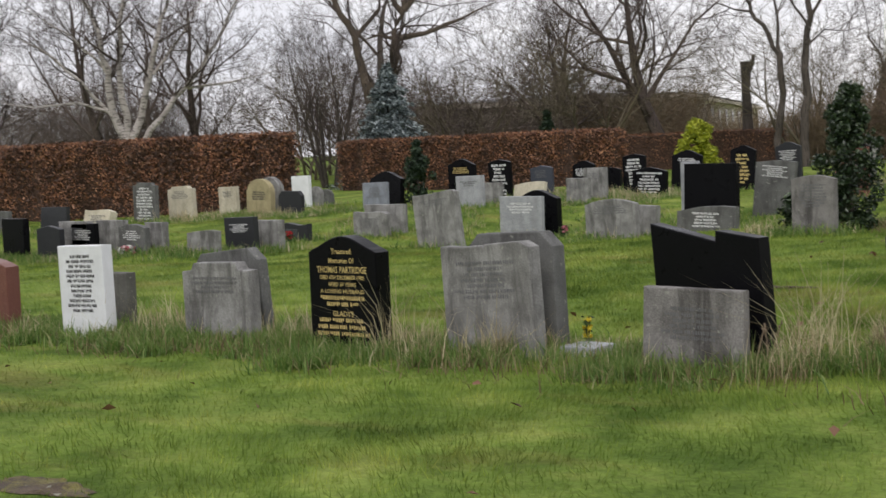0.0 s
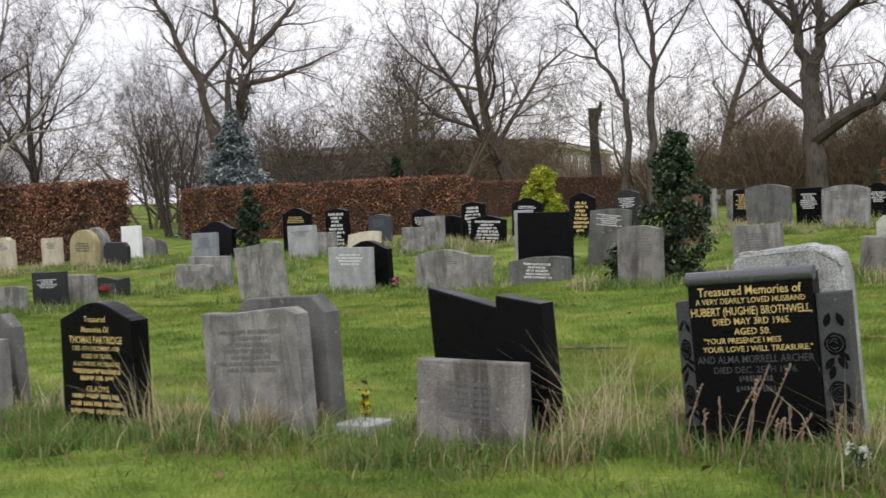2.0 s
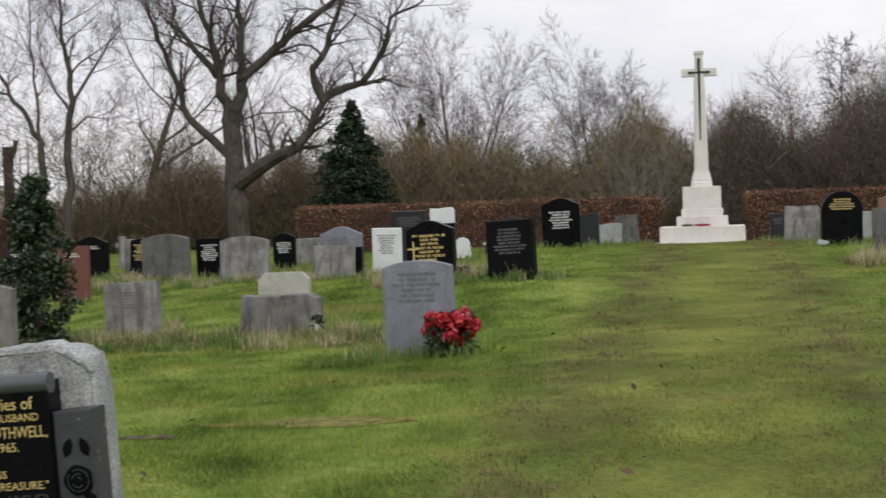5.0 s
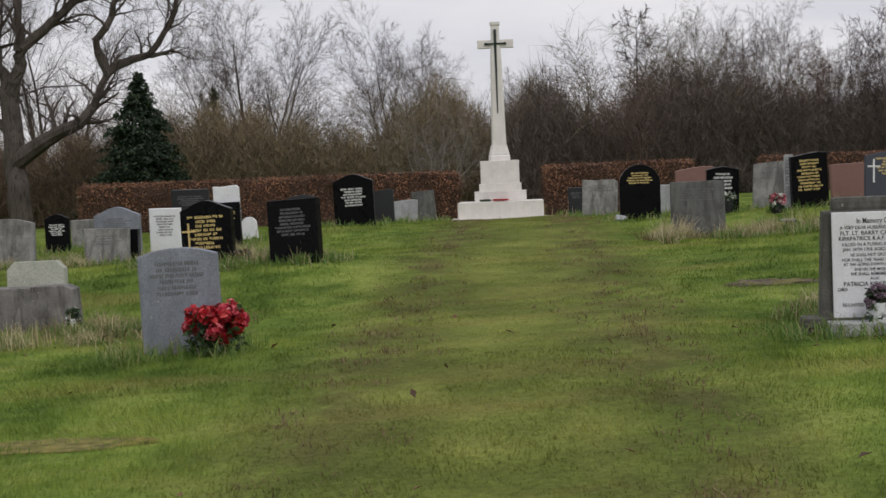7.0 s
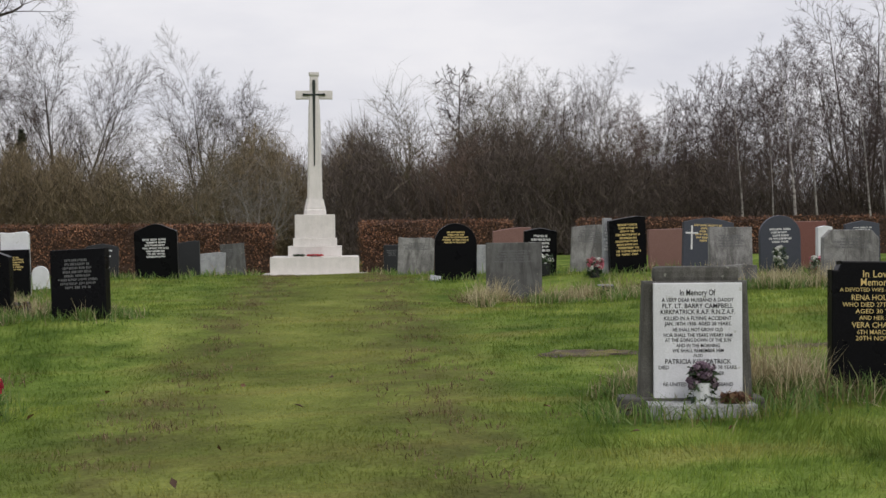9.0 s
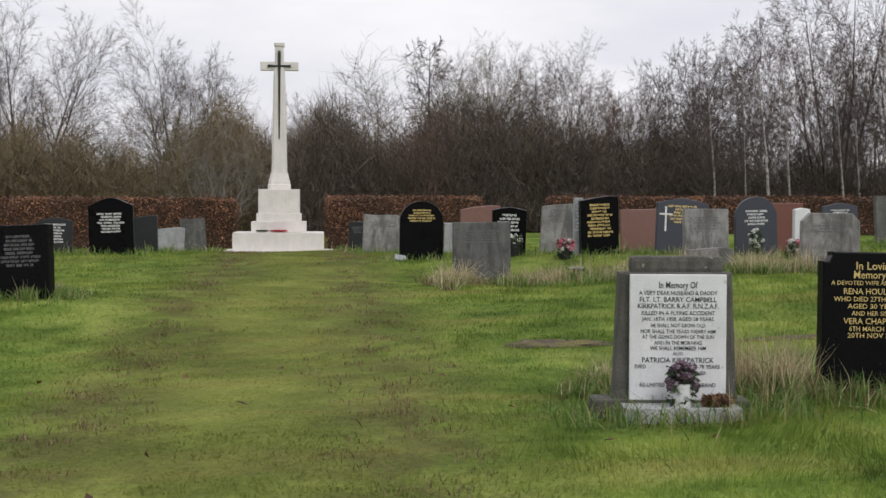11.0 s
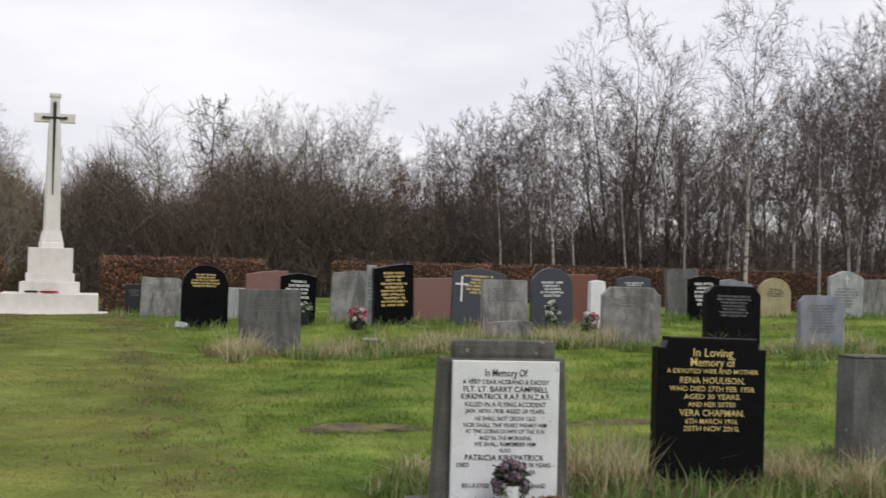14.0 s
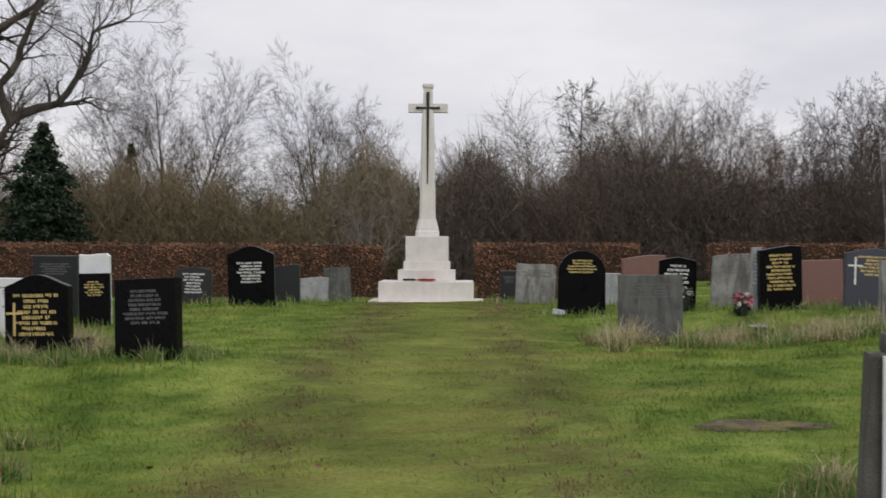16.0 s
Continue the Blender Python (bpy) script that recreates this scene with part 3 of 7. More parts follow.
class Branches:
    """Tapered tubes, joined into one mesh."""

    def __init__(self, seed, thin=False, twig=0.0032):
        self.rng, self.thin, self.twig = random.Random(seed), thin, twig
        self.verts, self.faces = [], []

    def tube(self, pts, radii, sides):
        base = len(self.verts)
        up = Vector((0.31, 0.17, 0.93))
        for i, (p, r) in enumerate(zip(pts, radii)):
            d = (pts[min(i + 1, len(pts) - 1)] - pts[max(i - 1, 0)]).normalized()
            u = d.cross(up)
            if u.length < 1e-3:
                u = d.cross(Vector((1, 0, 0)))
            u.normalize()
            v = d.cross(u)
            for s in range(sides):
                a = 2 * math.pi * s / sides
                q = p + (u * math.cos(a) + v * math.sin(a)) * r
                self.verts.append((q.x, q.y, q.z))
        for i in range(len(pts) - 1):
            for s in range(sides):
                a, b = base + i * sides + s, base + i * sides + (s + 1) % sides
                self.faces.append((a, b, b + sides, a + sides))

    def grow(self, p, d, length, radius, level, plan, keep_trunk):
        rng = self.rng
        n_child, start, angle, ratio, wiggle, lift = plan[level]
        last = level == len(plan) - 1
        if level >= len(plan) - 2 and level > 1:
            e = (d + Vector((rng.gauss(0, 0.15), rng.gauss(0, 0.15), rng.gauss(0, 0.15)))).normalized()
            u = e.cross(Vector((rng.gauss(0, 1), rng.gauss(0, 1), rng.gauss(0, 1)))).normalized() * (self.twig if last else self.twig * 1.5)
            base = len(self.verts)
            tip = p + e * length * 1.15
            self.verts += [tuple(p - u), tuple(p + u), tuple(tip)]
            self.faces.append((base, base + 1, base + 2))
            for k in range(0 if last else n_child):
                q = p.lerp(tip, 0.1 + 0.85 * (k + rng.random()) / n_child)
                side = e.cross(Vector((rng.gauss(0, 1), rng.gauss(0, 1), rng.gauss(0, 1)))).normalized()
                a = radians(angle * (0.7 + 0.6 * rng.random()))
                self.grow(q, e * math.cos(a) + side * math.sin(a), length * ratio * (0.6 + 0.5 * rng.random()), radius, level + 1, plan, None)
            return
        nseg = ((6, 4, 2, 1, 1) if self.thin else (7, 5, 4, 2, 2))[min(level, 4)]
        pts, dirs, radii = [p.copy()], [d.copy()], [radius]
        tip = 0.12 if level == 0 else 0.3
        for k in range(nseg):
            d = (d + Vector((rng.gauss(0, wiggle), rng.gauss(0, wiggle), rng.gauss(0, wiggle) + lift))).normalized()
            p = p + d * (length / nseg)
            pts.append(p.copy())
            dirs.append(d.copy())
            radii.append(radius * (1 - (1 - tip) * (k + 1) / nseg))
        self.tube(pts, radii, ((5, 3, 3, 3, 3) if self.thin else (8, 5, 4, 3, 3))[min(level, 4)])
        if level == 0 and keep_trunk is not None:
            keep_trunk.append((len(self.verts), len(self.faces)))
        turn = rng.random() * 6.28
        for k in range(n_child):
            f = start + (1 - start) * (k + rng.random() * 0.9) / n_child
            i = min(int(f * nseg), nseg - 1)
            g = f * nseg - i
            q = pts[i].lerp(pts[i + 1], g)
            dd = dirs[i + 1]
            turn += 2.4 + rng.gauss(0, 0.4)
            side = dd.cross(Vector((math.cos(turn), math.sin(turn), 0.2)))
            if side.length < 1e-3:
                side = Vector((1, 0, 0))
            side.normalize()
            a = radians(angle * (0.7 + 0.6 * rng.random()))
            nd = (dd * math.cos(a) + side * math.sin(a)).normalized()
            self.grow(q, nd, length * ratio * (1.1 - 0.45 * f) * (0.75 + 0.5 * rng.random()), max(radii[i] * 0.44, self.twig), level + 1, plan, None)


# Each row: branches, where they begin, angle, length ratio, bend, lift.
PLANS = {
    "spread": [(7, 0.32, 48, 0.72, 0.12, 0.03), (7, 0.2, 46, 0.52, 0.20, 0.05), (7, 0.15, 42, 0.5, 0.22, 0.04), (10, 0.1, 40, 0.62, 0.2, 0.03), (0, 0, 0, 0, 0.22, 0.0)],
    "oak": [(11, 0.22, 52, 0.55, 0.12, 0.05), (8, 0.2, 44, 0.5, 0.20, 0.07), (7, 0.15, 42, 0.48, 0.22, 0.05), (10, 0.1, 38, 0.6, 0.2, 0.03), (0, 0, 0, 0, 0.2, 0.0)],
    "upright": [(14, 0.18, 34, 0.40, 0.05, 0.05), (6, 0.2, 35, 0.5, 0.12, 0.08), (6, 0.15, 32, 0.5, 0.14, 0.06), (8, 0.1, 34, 0.6, 0.15, 0.03), (0, 0, 0, 0, 0.15, 0.03)],
    "birch": [(22, 0.26, 38, 0.24, 0.022, 0.015), (5, 0.15, 40, 0.5, 0.14, 0.04), (6, 0.15, 38, 0.55, 0.2, 0.0), (7, 0.1, 38, 0.7, 0.2, -0.05), (0, 0, 0, 0, 0.2, -0.08)],
    "shrub": [(7, 0.08, 34, 0.62, 0.11, 0.05), (7, 0.12, 36, 0.55, 0.15, 0.06), (9, 0.1, 38, 0.6, 0.18, 0.03), (0, 0, 0, 0, 0.2, 0.0)],
    "fan": [(11, 0.16, 32, 0.46, 0.03, 0.03), (7, 0.12, 33, 0.5, 0.06, 0.04), (6, 0.1, 34, 0.5, 0.1, 0.03), (9, 0.1, 36, 0.65, 0.2, 0.03), (0, 0, 0, 0, 0.2, 0.0)],
    "wood": [(9, 0.30, 32, 0.40, 0.03, 0.05), (6, 0.15, 34, 0.5, 0.12, 0.07), (5, 0.1, 36, 0.5, 0.15, 0.05), (7, 0.1, 36, 0.65, 0.2, 0.02), (0, 0, 0, 0, 0.2, 0.0)],
    "bough": [(0, 0, 0, 0, 0, 0), (6, 0.2, 46, 0.52, 0.20, 0.05), (6, 0.15, 42, 0.5, 0.22, 0.04), (9, 0.1, 40, 0.62, 0.2, 0.03), (0, 0, 0, 0, 0.22, 0.0)],
    "sapling": [(30, 0.22, 58, 0.17, 0.025, 0.03), (6, 0.2, 42, 0.5, 0.15, 0.02), (7, 0.1, 40, 0.6, 0.15, 0.0), (0, 0, 0, 0, 0.2, -0.02)],
}


def tree_meshes(kind, height, radius, seed, stems=1, splay=0.0, thin=False, twig=0.0032):
    """The meshes of a bare tree: trunk and crown of limbs and twigs."""
    t = Branches(seed, thin, twig)
    marks = []
    trunk_v, trunk_f = [], []
    for s in range(stems):
        a = 6.28 * s / stems + t.rng.random()
        lean = splay * (0.5 + 0.8 * t.rng.random()) if stems > 1 or splay else 0.0
        d = Vector((math.cos(a) * lean, math.sin(a) * lean, 1)).normalized()
        foot = Vector((math.cos(a), math.sin(a), 0)) * (0.12 * min(stems - 1, 2)) + Vector((0, 0, -0.1))
        v0, f0 = len(t.verts), len(t.faces)
        marks.clear()
        t.grow(foot, d, height * (0.72 if stems == 1 else 0.6 + 0.3 * t.rng.random()), radius, 0, PLANS[kind], marks)
        v1, f1 = marks[0]
        off = len(trunk_v) - v0
        trunk_v += t.verts[v0:v1]
        trunk_f += [tuple(i + off for i in f) for f in t.faces[f0:f1]]
        t.faces[f0:f1] = []
    used = sorted({i for f in t.faces for i in f})
    back = {o: i for i, o in enumerate(used)}
    crown_v = [t.verts[i] for i in used]
    crown_f = [tuple(back[i] for i in f) for f in t.faces]
    return (trunk_v, trunk_f), (crown_v, crown_f)


def limbed_tree(x, y, limbs, radius, seed, trunk_mat, twig_mat, label, name="bare_tree"):
    """A great tree: a trunk and limbs that follow given bends, each with boughs and twigs of its own. limbs: thickness at the foot, then bends (x, y, z)."""
    ob = thing(name, pose(x, y, ground(x, y)), label, "tree")
    t = Branches(seed)
    boughs = Branches(seed + 1, True)
    for k, (r0, *bends) in enumerate(limbs):
        pts = [Vector(b) for b in bends]
        fine = []
        for a, b in zip(pts, pts[1:]):
            for f in (0.0, 0.33, 0.66):
                fine.append(a.lerp(b, f) + Vector((t.rng.gauss(0, 0.05), t.rng.gauss(0, 0.05), 0)))
        fine.append(pts[-1])
        n = len(fine)
        radii = [radius * r0 * (1 - 0.82 * i / (n - 1)) if k else radius * r0 * (1 - 0.25 * i / (n - 1)) for i in range(n)]
        limb = Branches(seed + 10 + k)
        limb.tube(fine, radii, 9)
        child("trunk" if k == 0 else "limb", mesh_of("limb", limb.verts, limb.faces, M[trunk_mat]), ob)
        if k:
            for i in range(max(2, int(n * 0.35)), n):
                for j in range(1 + (i + k) % 2 if i < n - 1 else 4):
                    d = (fine[i] - fine[i - 1]).normalized()
                    side = Vector((boughs.rng.gauss(0, 1), boughs.rng.gauss(0, 1), boughs.rng.gauss(0.2, 0.6))).normalized()
                    nd = (d * 0.75 + side * 0.8).normalized()
                    boughs.grow(fine[i], nd, boughs.rng.uniform(0.9, 2.3), max(radii[i] * 0.5, 0.014), 1, PLANS["bough"], None)
    child("crown", mesh_of("crown", boughs.verts, boughs.faces, M[twig_mat]), ob)
    return ob


def bare_tree(x, y, kind, height, radius, seed, trunk_mat, twig_mat, label, stems=1, splay=0.0, name="bare_tree", group="", lean=(0, 0), thin=False, twig=0.0032):
    (tv, tf), (cv, cf) = tree_meshes(kind, height, radius, seed, stems, splay, thin, twig)
    ob = thing(name, pose(x, y, ground(x, y), lean[0], lean[1], 0), label, "tree", group)
    a = child("trunk", mesh_of("trunk", tv, tf, M[trunk_mat]), ob)
    b = child("crown", mesh_of("crown", cv, cf, M[twig_mat]), ob)
    for o in (a, b):
        o.data.polygons.foreach_set("use_smooth", [True] * len(o.data.polygons))
    return ob


# ---- headstones ----


def outline(style, w, h):
    """The front outline of a slab, from its foot on the left round to its foot on the right."""
    a = w / 2
    z = h
    if style == "arch":
        rise = min(a * 0.95, h * 0.4)
        top = [(-a * math.cos(math.pi * k / 14), z - rise + rise * math.sin(math.pi * k / 14)) for k in range(15)]
    elif style == "ogee":
        r = 0.16 * w
        top = [(-a, z - r)] + [(-a + a * 2 * k / 16, z - r + r * (0.5 - 0.5 * math.cos(2 * math.pi * k / 16)) ** 0.8 + (0.012 if 0 < k < 16 else 0)) for k in range(1, 16)] + [(a, z - r)]
    elif style == "peak":
        top = [(-a, z - 0.10 * w), (-a * 0.55, z - 0.045 * w), (0, z), (a * 0.55, z - 0.045 * w), (a, z - 0.10 * w)]
    elif style == "curve":
        top = [(-a + 2 * a * k / 10, z - 0.09 * w * (2 * k / 10 - 1) ** 2) for k in range(11)]
    elif style == "chamfer":
        c = 0.14 * w
        top = [(-a, z - c), (-a + c, z), (a - c, z), (a, z - c)]
    elif style == "notch":
        c = 0.09 * w
        top = [(-a, z - c), (-a + c * 0.7, z - c), (-a + c, z - c * 0.4), (-a + c, z), (a - c, z), (a - c, z - c * 0.4), (a - c * 0.7, z - c), (a, z - c)]
    elif style == "shoulder":
        top = [(-a, z - 0.06), (-a * 0.72, z - 0.05), (-a * 0.62, z), (a * 0.62, z), (a * 0.72, z - 0.05), (a, z - 0.06)]
    elif style == "step":
        top = [(-a, z), (a * 0.22, z - 0.125), (a * 0.24, z - 0.068), (a, z - 0.125)]
    elif style == "slant":
        top = [(-a, z - 0.10 * w), (-a * 0.2, z - 0.02), (a * 0.5, z), (a, z - 0.01)]
    elif style == "wave":
        top = [(-a + 2 * a * k / 12, z - 0.06 * w * (0.5 + 0.5 * math.sin(2.2 * math.pi * k / 12 + 2.4))) for k in range(13)]
    elif style == "double":
        top = [(-a, z), (-a * 0.55, z - 0.01), (-0.01, z - 0.006), (0, z - 0.02), (0.01, z), (a * 0.8, z + 0.008), (a, z - 0.03)]
    else:
        top = [(-a, z), (a, z)]
    return [(-a, -0.18)] + top + [(a, -0.18)]


def slab_bm(pts, t, bevel=0.007, foot=1.0):
    """A slab of that outline, t thick, its front at y = 0, with softened edges. foot: how much wider it is at the foot."""
    bm = bmesh.new()
    top = max(z for _, z in pts)
    f = [bm.verts.new((x * (1 + (foot - 1) * (1 - max(z, 0) / top)), 0, z)) for x, z in pts]
    b = [bm.verts.new((v.co.x, t, v.co.z)) for v in f]
    bm.faces.new(f)
    bm.faces.new(b[::-1])
    for i in range(len(f)):
        j = (i + 1) % len(f)
        bm.faces.new((f[j], f[i], b[i], b[j]))
    bmesh.ops.recalc_face_normals(bm, faces=bm.faces)
    rim = [e for e in bm.edges if abs(e.verts[0].co.y - e.verts[1].co.y) < 1e-6]
    if bevel:
        bmesh.ops.bevel(bm, geom=rim, offset=bevel, segments=2, affect="EDGES", profile=0.55)
    return bm


def bars_bm(w, ztop, lines, size, seed, y=-0.0025, gap=1.55, narrow=0.85):
    """Lines of lettering too small to read, as word-long bars."""
    rng = random.Random(seed)
    bm = bmesh.new()
    z = ztop
    for k in range(lines):
        width = w * narrow * (0.5 + 0.5 * rng.random())
        x = -width / 2
        while x < width / 2 - size:
            word = size * rng.uniform(1.6, 4.5)
            e = min(x + word, width / 2)
            q = x
            while q < e - 0.2 * size:
                lw = size * rng.uniform(0.35, 0.6)
                lo = z - size * (1.0 if rng.random() < 0.8 else 0.7)
                vs = [bm.verts.new(c) for c in ((q, y, lo), (q + lw, y, lo), (q + lw * rng.uniform(0.5, 1), y, z), (q, y, z))]
                bm.faces.new(vs)
                q += lw + size * 0.18
            x = e + size * 0.5
        z -= size * gap
    return bm


def words(text, width, cap, x, z, y=-0.003):
    """A line of cut letters in the built-in font, of that width and height, as a mesh."""
    cu = bpy.data.curves.new("line", "FONT")
    cu.body, cu.size, cu.resolution_u, cu.extrude, cu.offset = text, 1.0, 2, 0.0, 0.006
    tmp = new("line", cu)
    me = bpy.data.meshes.new_from_object(tmp.evaluated_get(bpy.context.evaluated_depsgraph_get()))
    bpy.data.objects.remove(tmp)
    bpy.data.curves.remove(cu)
    co = np.empty(len(me.vertices) * 3, np.float32)
    me.vertices.foreach_get("co", co)
    co = co.reshape(-1, 3)
    x0, x1 = co[:, 0].min(), co[:, 0].max()
    out = np.empty_like(co)
    out[:, 0] = x + ((co[:, 0] - x0) / (x1 - x0) - 0.5) * width
    out[:, 1] = y
    out[:, 2] = z + (co[:, 1] - 0.35) * cap / 0.7
    me.vertices.foreach_set("co", out.ravel())
    return me


def joined(meshes, name, mat):
    bm = bmesh.new()
    for me in meshes:
        bm.from_mesh(me)
        bpy.data.meshes.remove(me)
    out = bpy.data.meshes.new(name)
    bm.to_mesh(out)
    bm.free()
    out.materials.clear()
    out.materials.append(mat)
    return out


STONES = []


def headstone(style, x0, x1, y, ztop, mat, label, t=0.09, roll=0.0, lean=0.0, yaw=0.0, letters="", lines=5, size=0.022, plinth="", foot=1.0, name="headstone", group="headstones", narrow=0.72, drop=0.10, cross=None):
    """A headstone whose front stands at y between x0 and x1, up to ztop. roll: degrees it leans to the left; lean: degrees it leans back."""
    if len(label.split()) < 4:
        label += " in the grass"
    xc, w = (x0 + x1) / 2, x1 - x0
    g = ground(xc, y)
    h = ztop - g
    tilt = random.Random(int(abs(xc) * 613 + abs(y) * 41))
    if not roll and not lean and y > 9:
        roll, lean = tilt.gauss(0, 1.4), tilt.gauss(0, 2.0)
    if not letters and mat in ("grey", "grey_light", "slate", "cream", "tan", "grey_dark") and w > 0.4 and h > 0.45 and not any(k in label for k in ("back", "low", "behind", "squat", "panel")):
        letters, lines, size = "grey_paint", 3 + int(tilt.random() * 4), 0.022
    ob = thing(name, pose(xc, y, g, -lean, -roll, yaw), label, "headstone", group)
    part("slab", slab_bm(outline(style, w, h), t, min(0.009, t * 0.12), foot), M[mat], ob)
    if letters:
        seed = int(abs(x0) * 971 + abs(y) * 77)
        part("lettering", bars_bm(w, h - drop * (1.6 if style in ("arch", "ogee") else 1.0), lines, size, seed, narrow=narrow), M[letters], ob, letters.replace("_paint", "").replace("gold", "gilt") + " lettering")["kind"] = "stuff"
    if cross:
        cx_, down, tall, cmat = cross
        bm = box_bm(cx_ - tall * 0.035, cx_ + tall * 0.035, -0.004, 0.004, h - down - tall, h - down, 0)
        box_bm(cx_ - tall * 0.26, cx_ + tall * 0.26, -0.0045, 0.0035, h - down - tall * 0.35, h - down - tall * 0.28, 0, bm)
        part("cross", bm, M[cmat], ob, cmat.replace("_paint", "").replace("gold", "gilt") + " carved cross")
    if plinth:
        part("plinth", box_bm(-w / 2 - 0.06, w / 2 + 0.06, -0.07, t + 0.07, -0.12, 0.075, 0.008), M[plinth], ob)
    STONES.append((xc, y, w))
    return ob


# The row nearest the path.
headstone("curve", -10.65, -9.83, -0.3, 0.56, "red", "polished red granite headstone in long grass", t=0.13, letters="dark_paint", lines=6)
headstone("square", -8.99, -8.46, -0.4, 0.68, "marble", "white marble headstone with dark lettering", t=0.10, roll=1.5, letters="dark_paint", lines=12, size=0.024, drop=0.07)
headstone("square", -9.5, -9.07, 0.3, 0.40, "concrete", "low brown weathered headstone", t=0.10)
headstone("shoulder", -7.70, -7.03, -0.3, 0.565, "grey", "weathered grey shouldered headstone", t=0.11, roll=1.5, letters="grey_paint", lines=4, size=0.02)
headstone("chamfer", -7.87, -7.19, 0.0, 0.625, "grey_dark", "dark weathered headstone set back to back", t=0.10, roll=6)
ogee_stone = headstone("ogee", -6.41, -5.83, -0.35, 0.75, "black", "polished black granite headstone with gilt lettering", t=0.14)
headstone("double", -5.31, -4.65, -0.3, 0.715, "grey", "large weathered grey headstone with worn lettering", t=0.12, roll=3, letters="grey_paint", lines=7, size=0.022)
headstone("chamfer", -5.33, -4.68, -0.02, 0.765, "grey_dark", "dark grey headstone with cut corners", t=0.13, roll=2)
headstone("square", -3.85, -3.27, -0.42, 0.50, "grey_brown", "low weathered grey headstone with worn lettering", t=0.08, letters="grey_paint", lines=6, size=0.02, foot=1.04, roll=-1.5, yaw=3)
headstone("step", -3.94, -3.22, -0.14, 0.855, "black", "leaning black granite headstone with stepped top, seen from behind", t=0.11, roll=4.5, yaw=-9)
ob = thing("plinth_stone", pose(-4.47, -0.15, ground(-4.47, -0.15)), "small grey stone plinth in the grass", "plinth")
part("block", box_bm(-0.12, 0.12, 0, 0.25, -0.1, 0.07, 0.01), M["grey_light"], ob)


def gilt_lines(ob, rows, mat, label):
    """rows: text, width, letter height, x, z."""
    child("lettering", joined([words(*r) for r in rows], "lettering", M[mat]), ob, label)["kind"] = "stuff"


H = 0.75 - ground(-6.1, -0.35)
gilt_lines(ogee_stone, [("Treasured", 0.17, 0.034, 0, H - 0.085), ("Memories Of", 0.22, 0.034, 0, H - 0.145), ("THOMAS PARTRIDGE", 0.43, 0.042, 0, H - 0.205),
                    ("DIED 6TH DECEMBER 1988", 0.38, 0.026, 0, H - 0.255), ("AGED 69 YEARS", 0.24, 0.026, 0, H - 0.30), ("A LOVING HUSBAND", 0.38, 0.026, 0, H - 0.345),
                    ("GLADYS", 0.18, 0.034, 0, H - 0.49)], "gold", "gilt lettering")
part("lettering", bars_bm(0.55, H - 0.375, 2, 0.026, 5), M["gold"], ogee_stone)["kind"] = "stuff"
part("lettering", bars_bm(0.55, H - 0.52, 3, 0.026, 6, gap=1.7), M["gold"], ogee_stone)["kind"] = "stuff"

# The black memorial with a scroll top, carved wings and a rough backing stone.
xs = -2.22
g0 = ground(xs, -0.1)
hub = thing("scroll_headstone", pose(xs, -0.1, g0, 0, -3.4, 1), "leaning black granite memorial with scroll top and gilt lettering", "headstone", "headstones")
STONES.append((xs, -0.1, 0.85))
HT = 0.91 - g0
part("panel", slab_bm([(-0.29, -0.18), (-0.29, HT - 0.03), (0.29, HT - 0.03), (0.29, -0.18)], 0.10, 0.006), M["black"], hub)
bm = bmesh.new()
bmesh.ops.create_cone(bm, cap_ends=True, segments=24, radius1=0.034, radius2=0.034, depth=0.59, matrix=Matrix.Translation((0, 0.022, HT - 0.034)) @ Matrix.Rotation(radians(90), 4, "Y"))
part("scroll", bm, M["scroll"], hub, "polished scroll along the top")
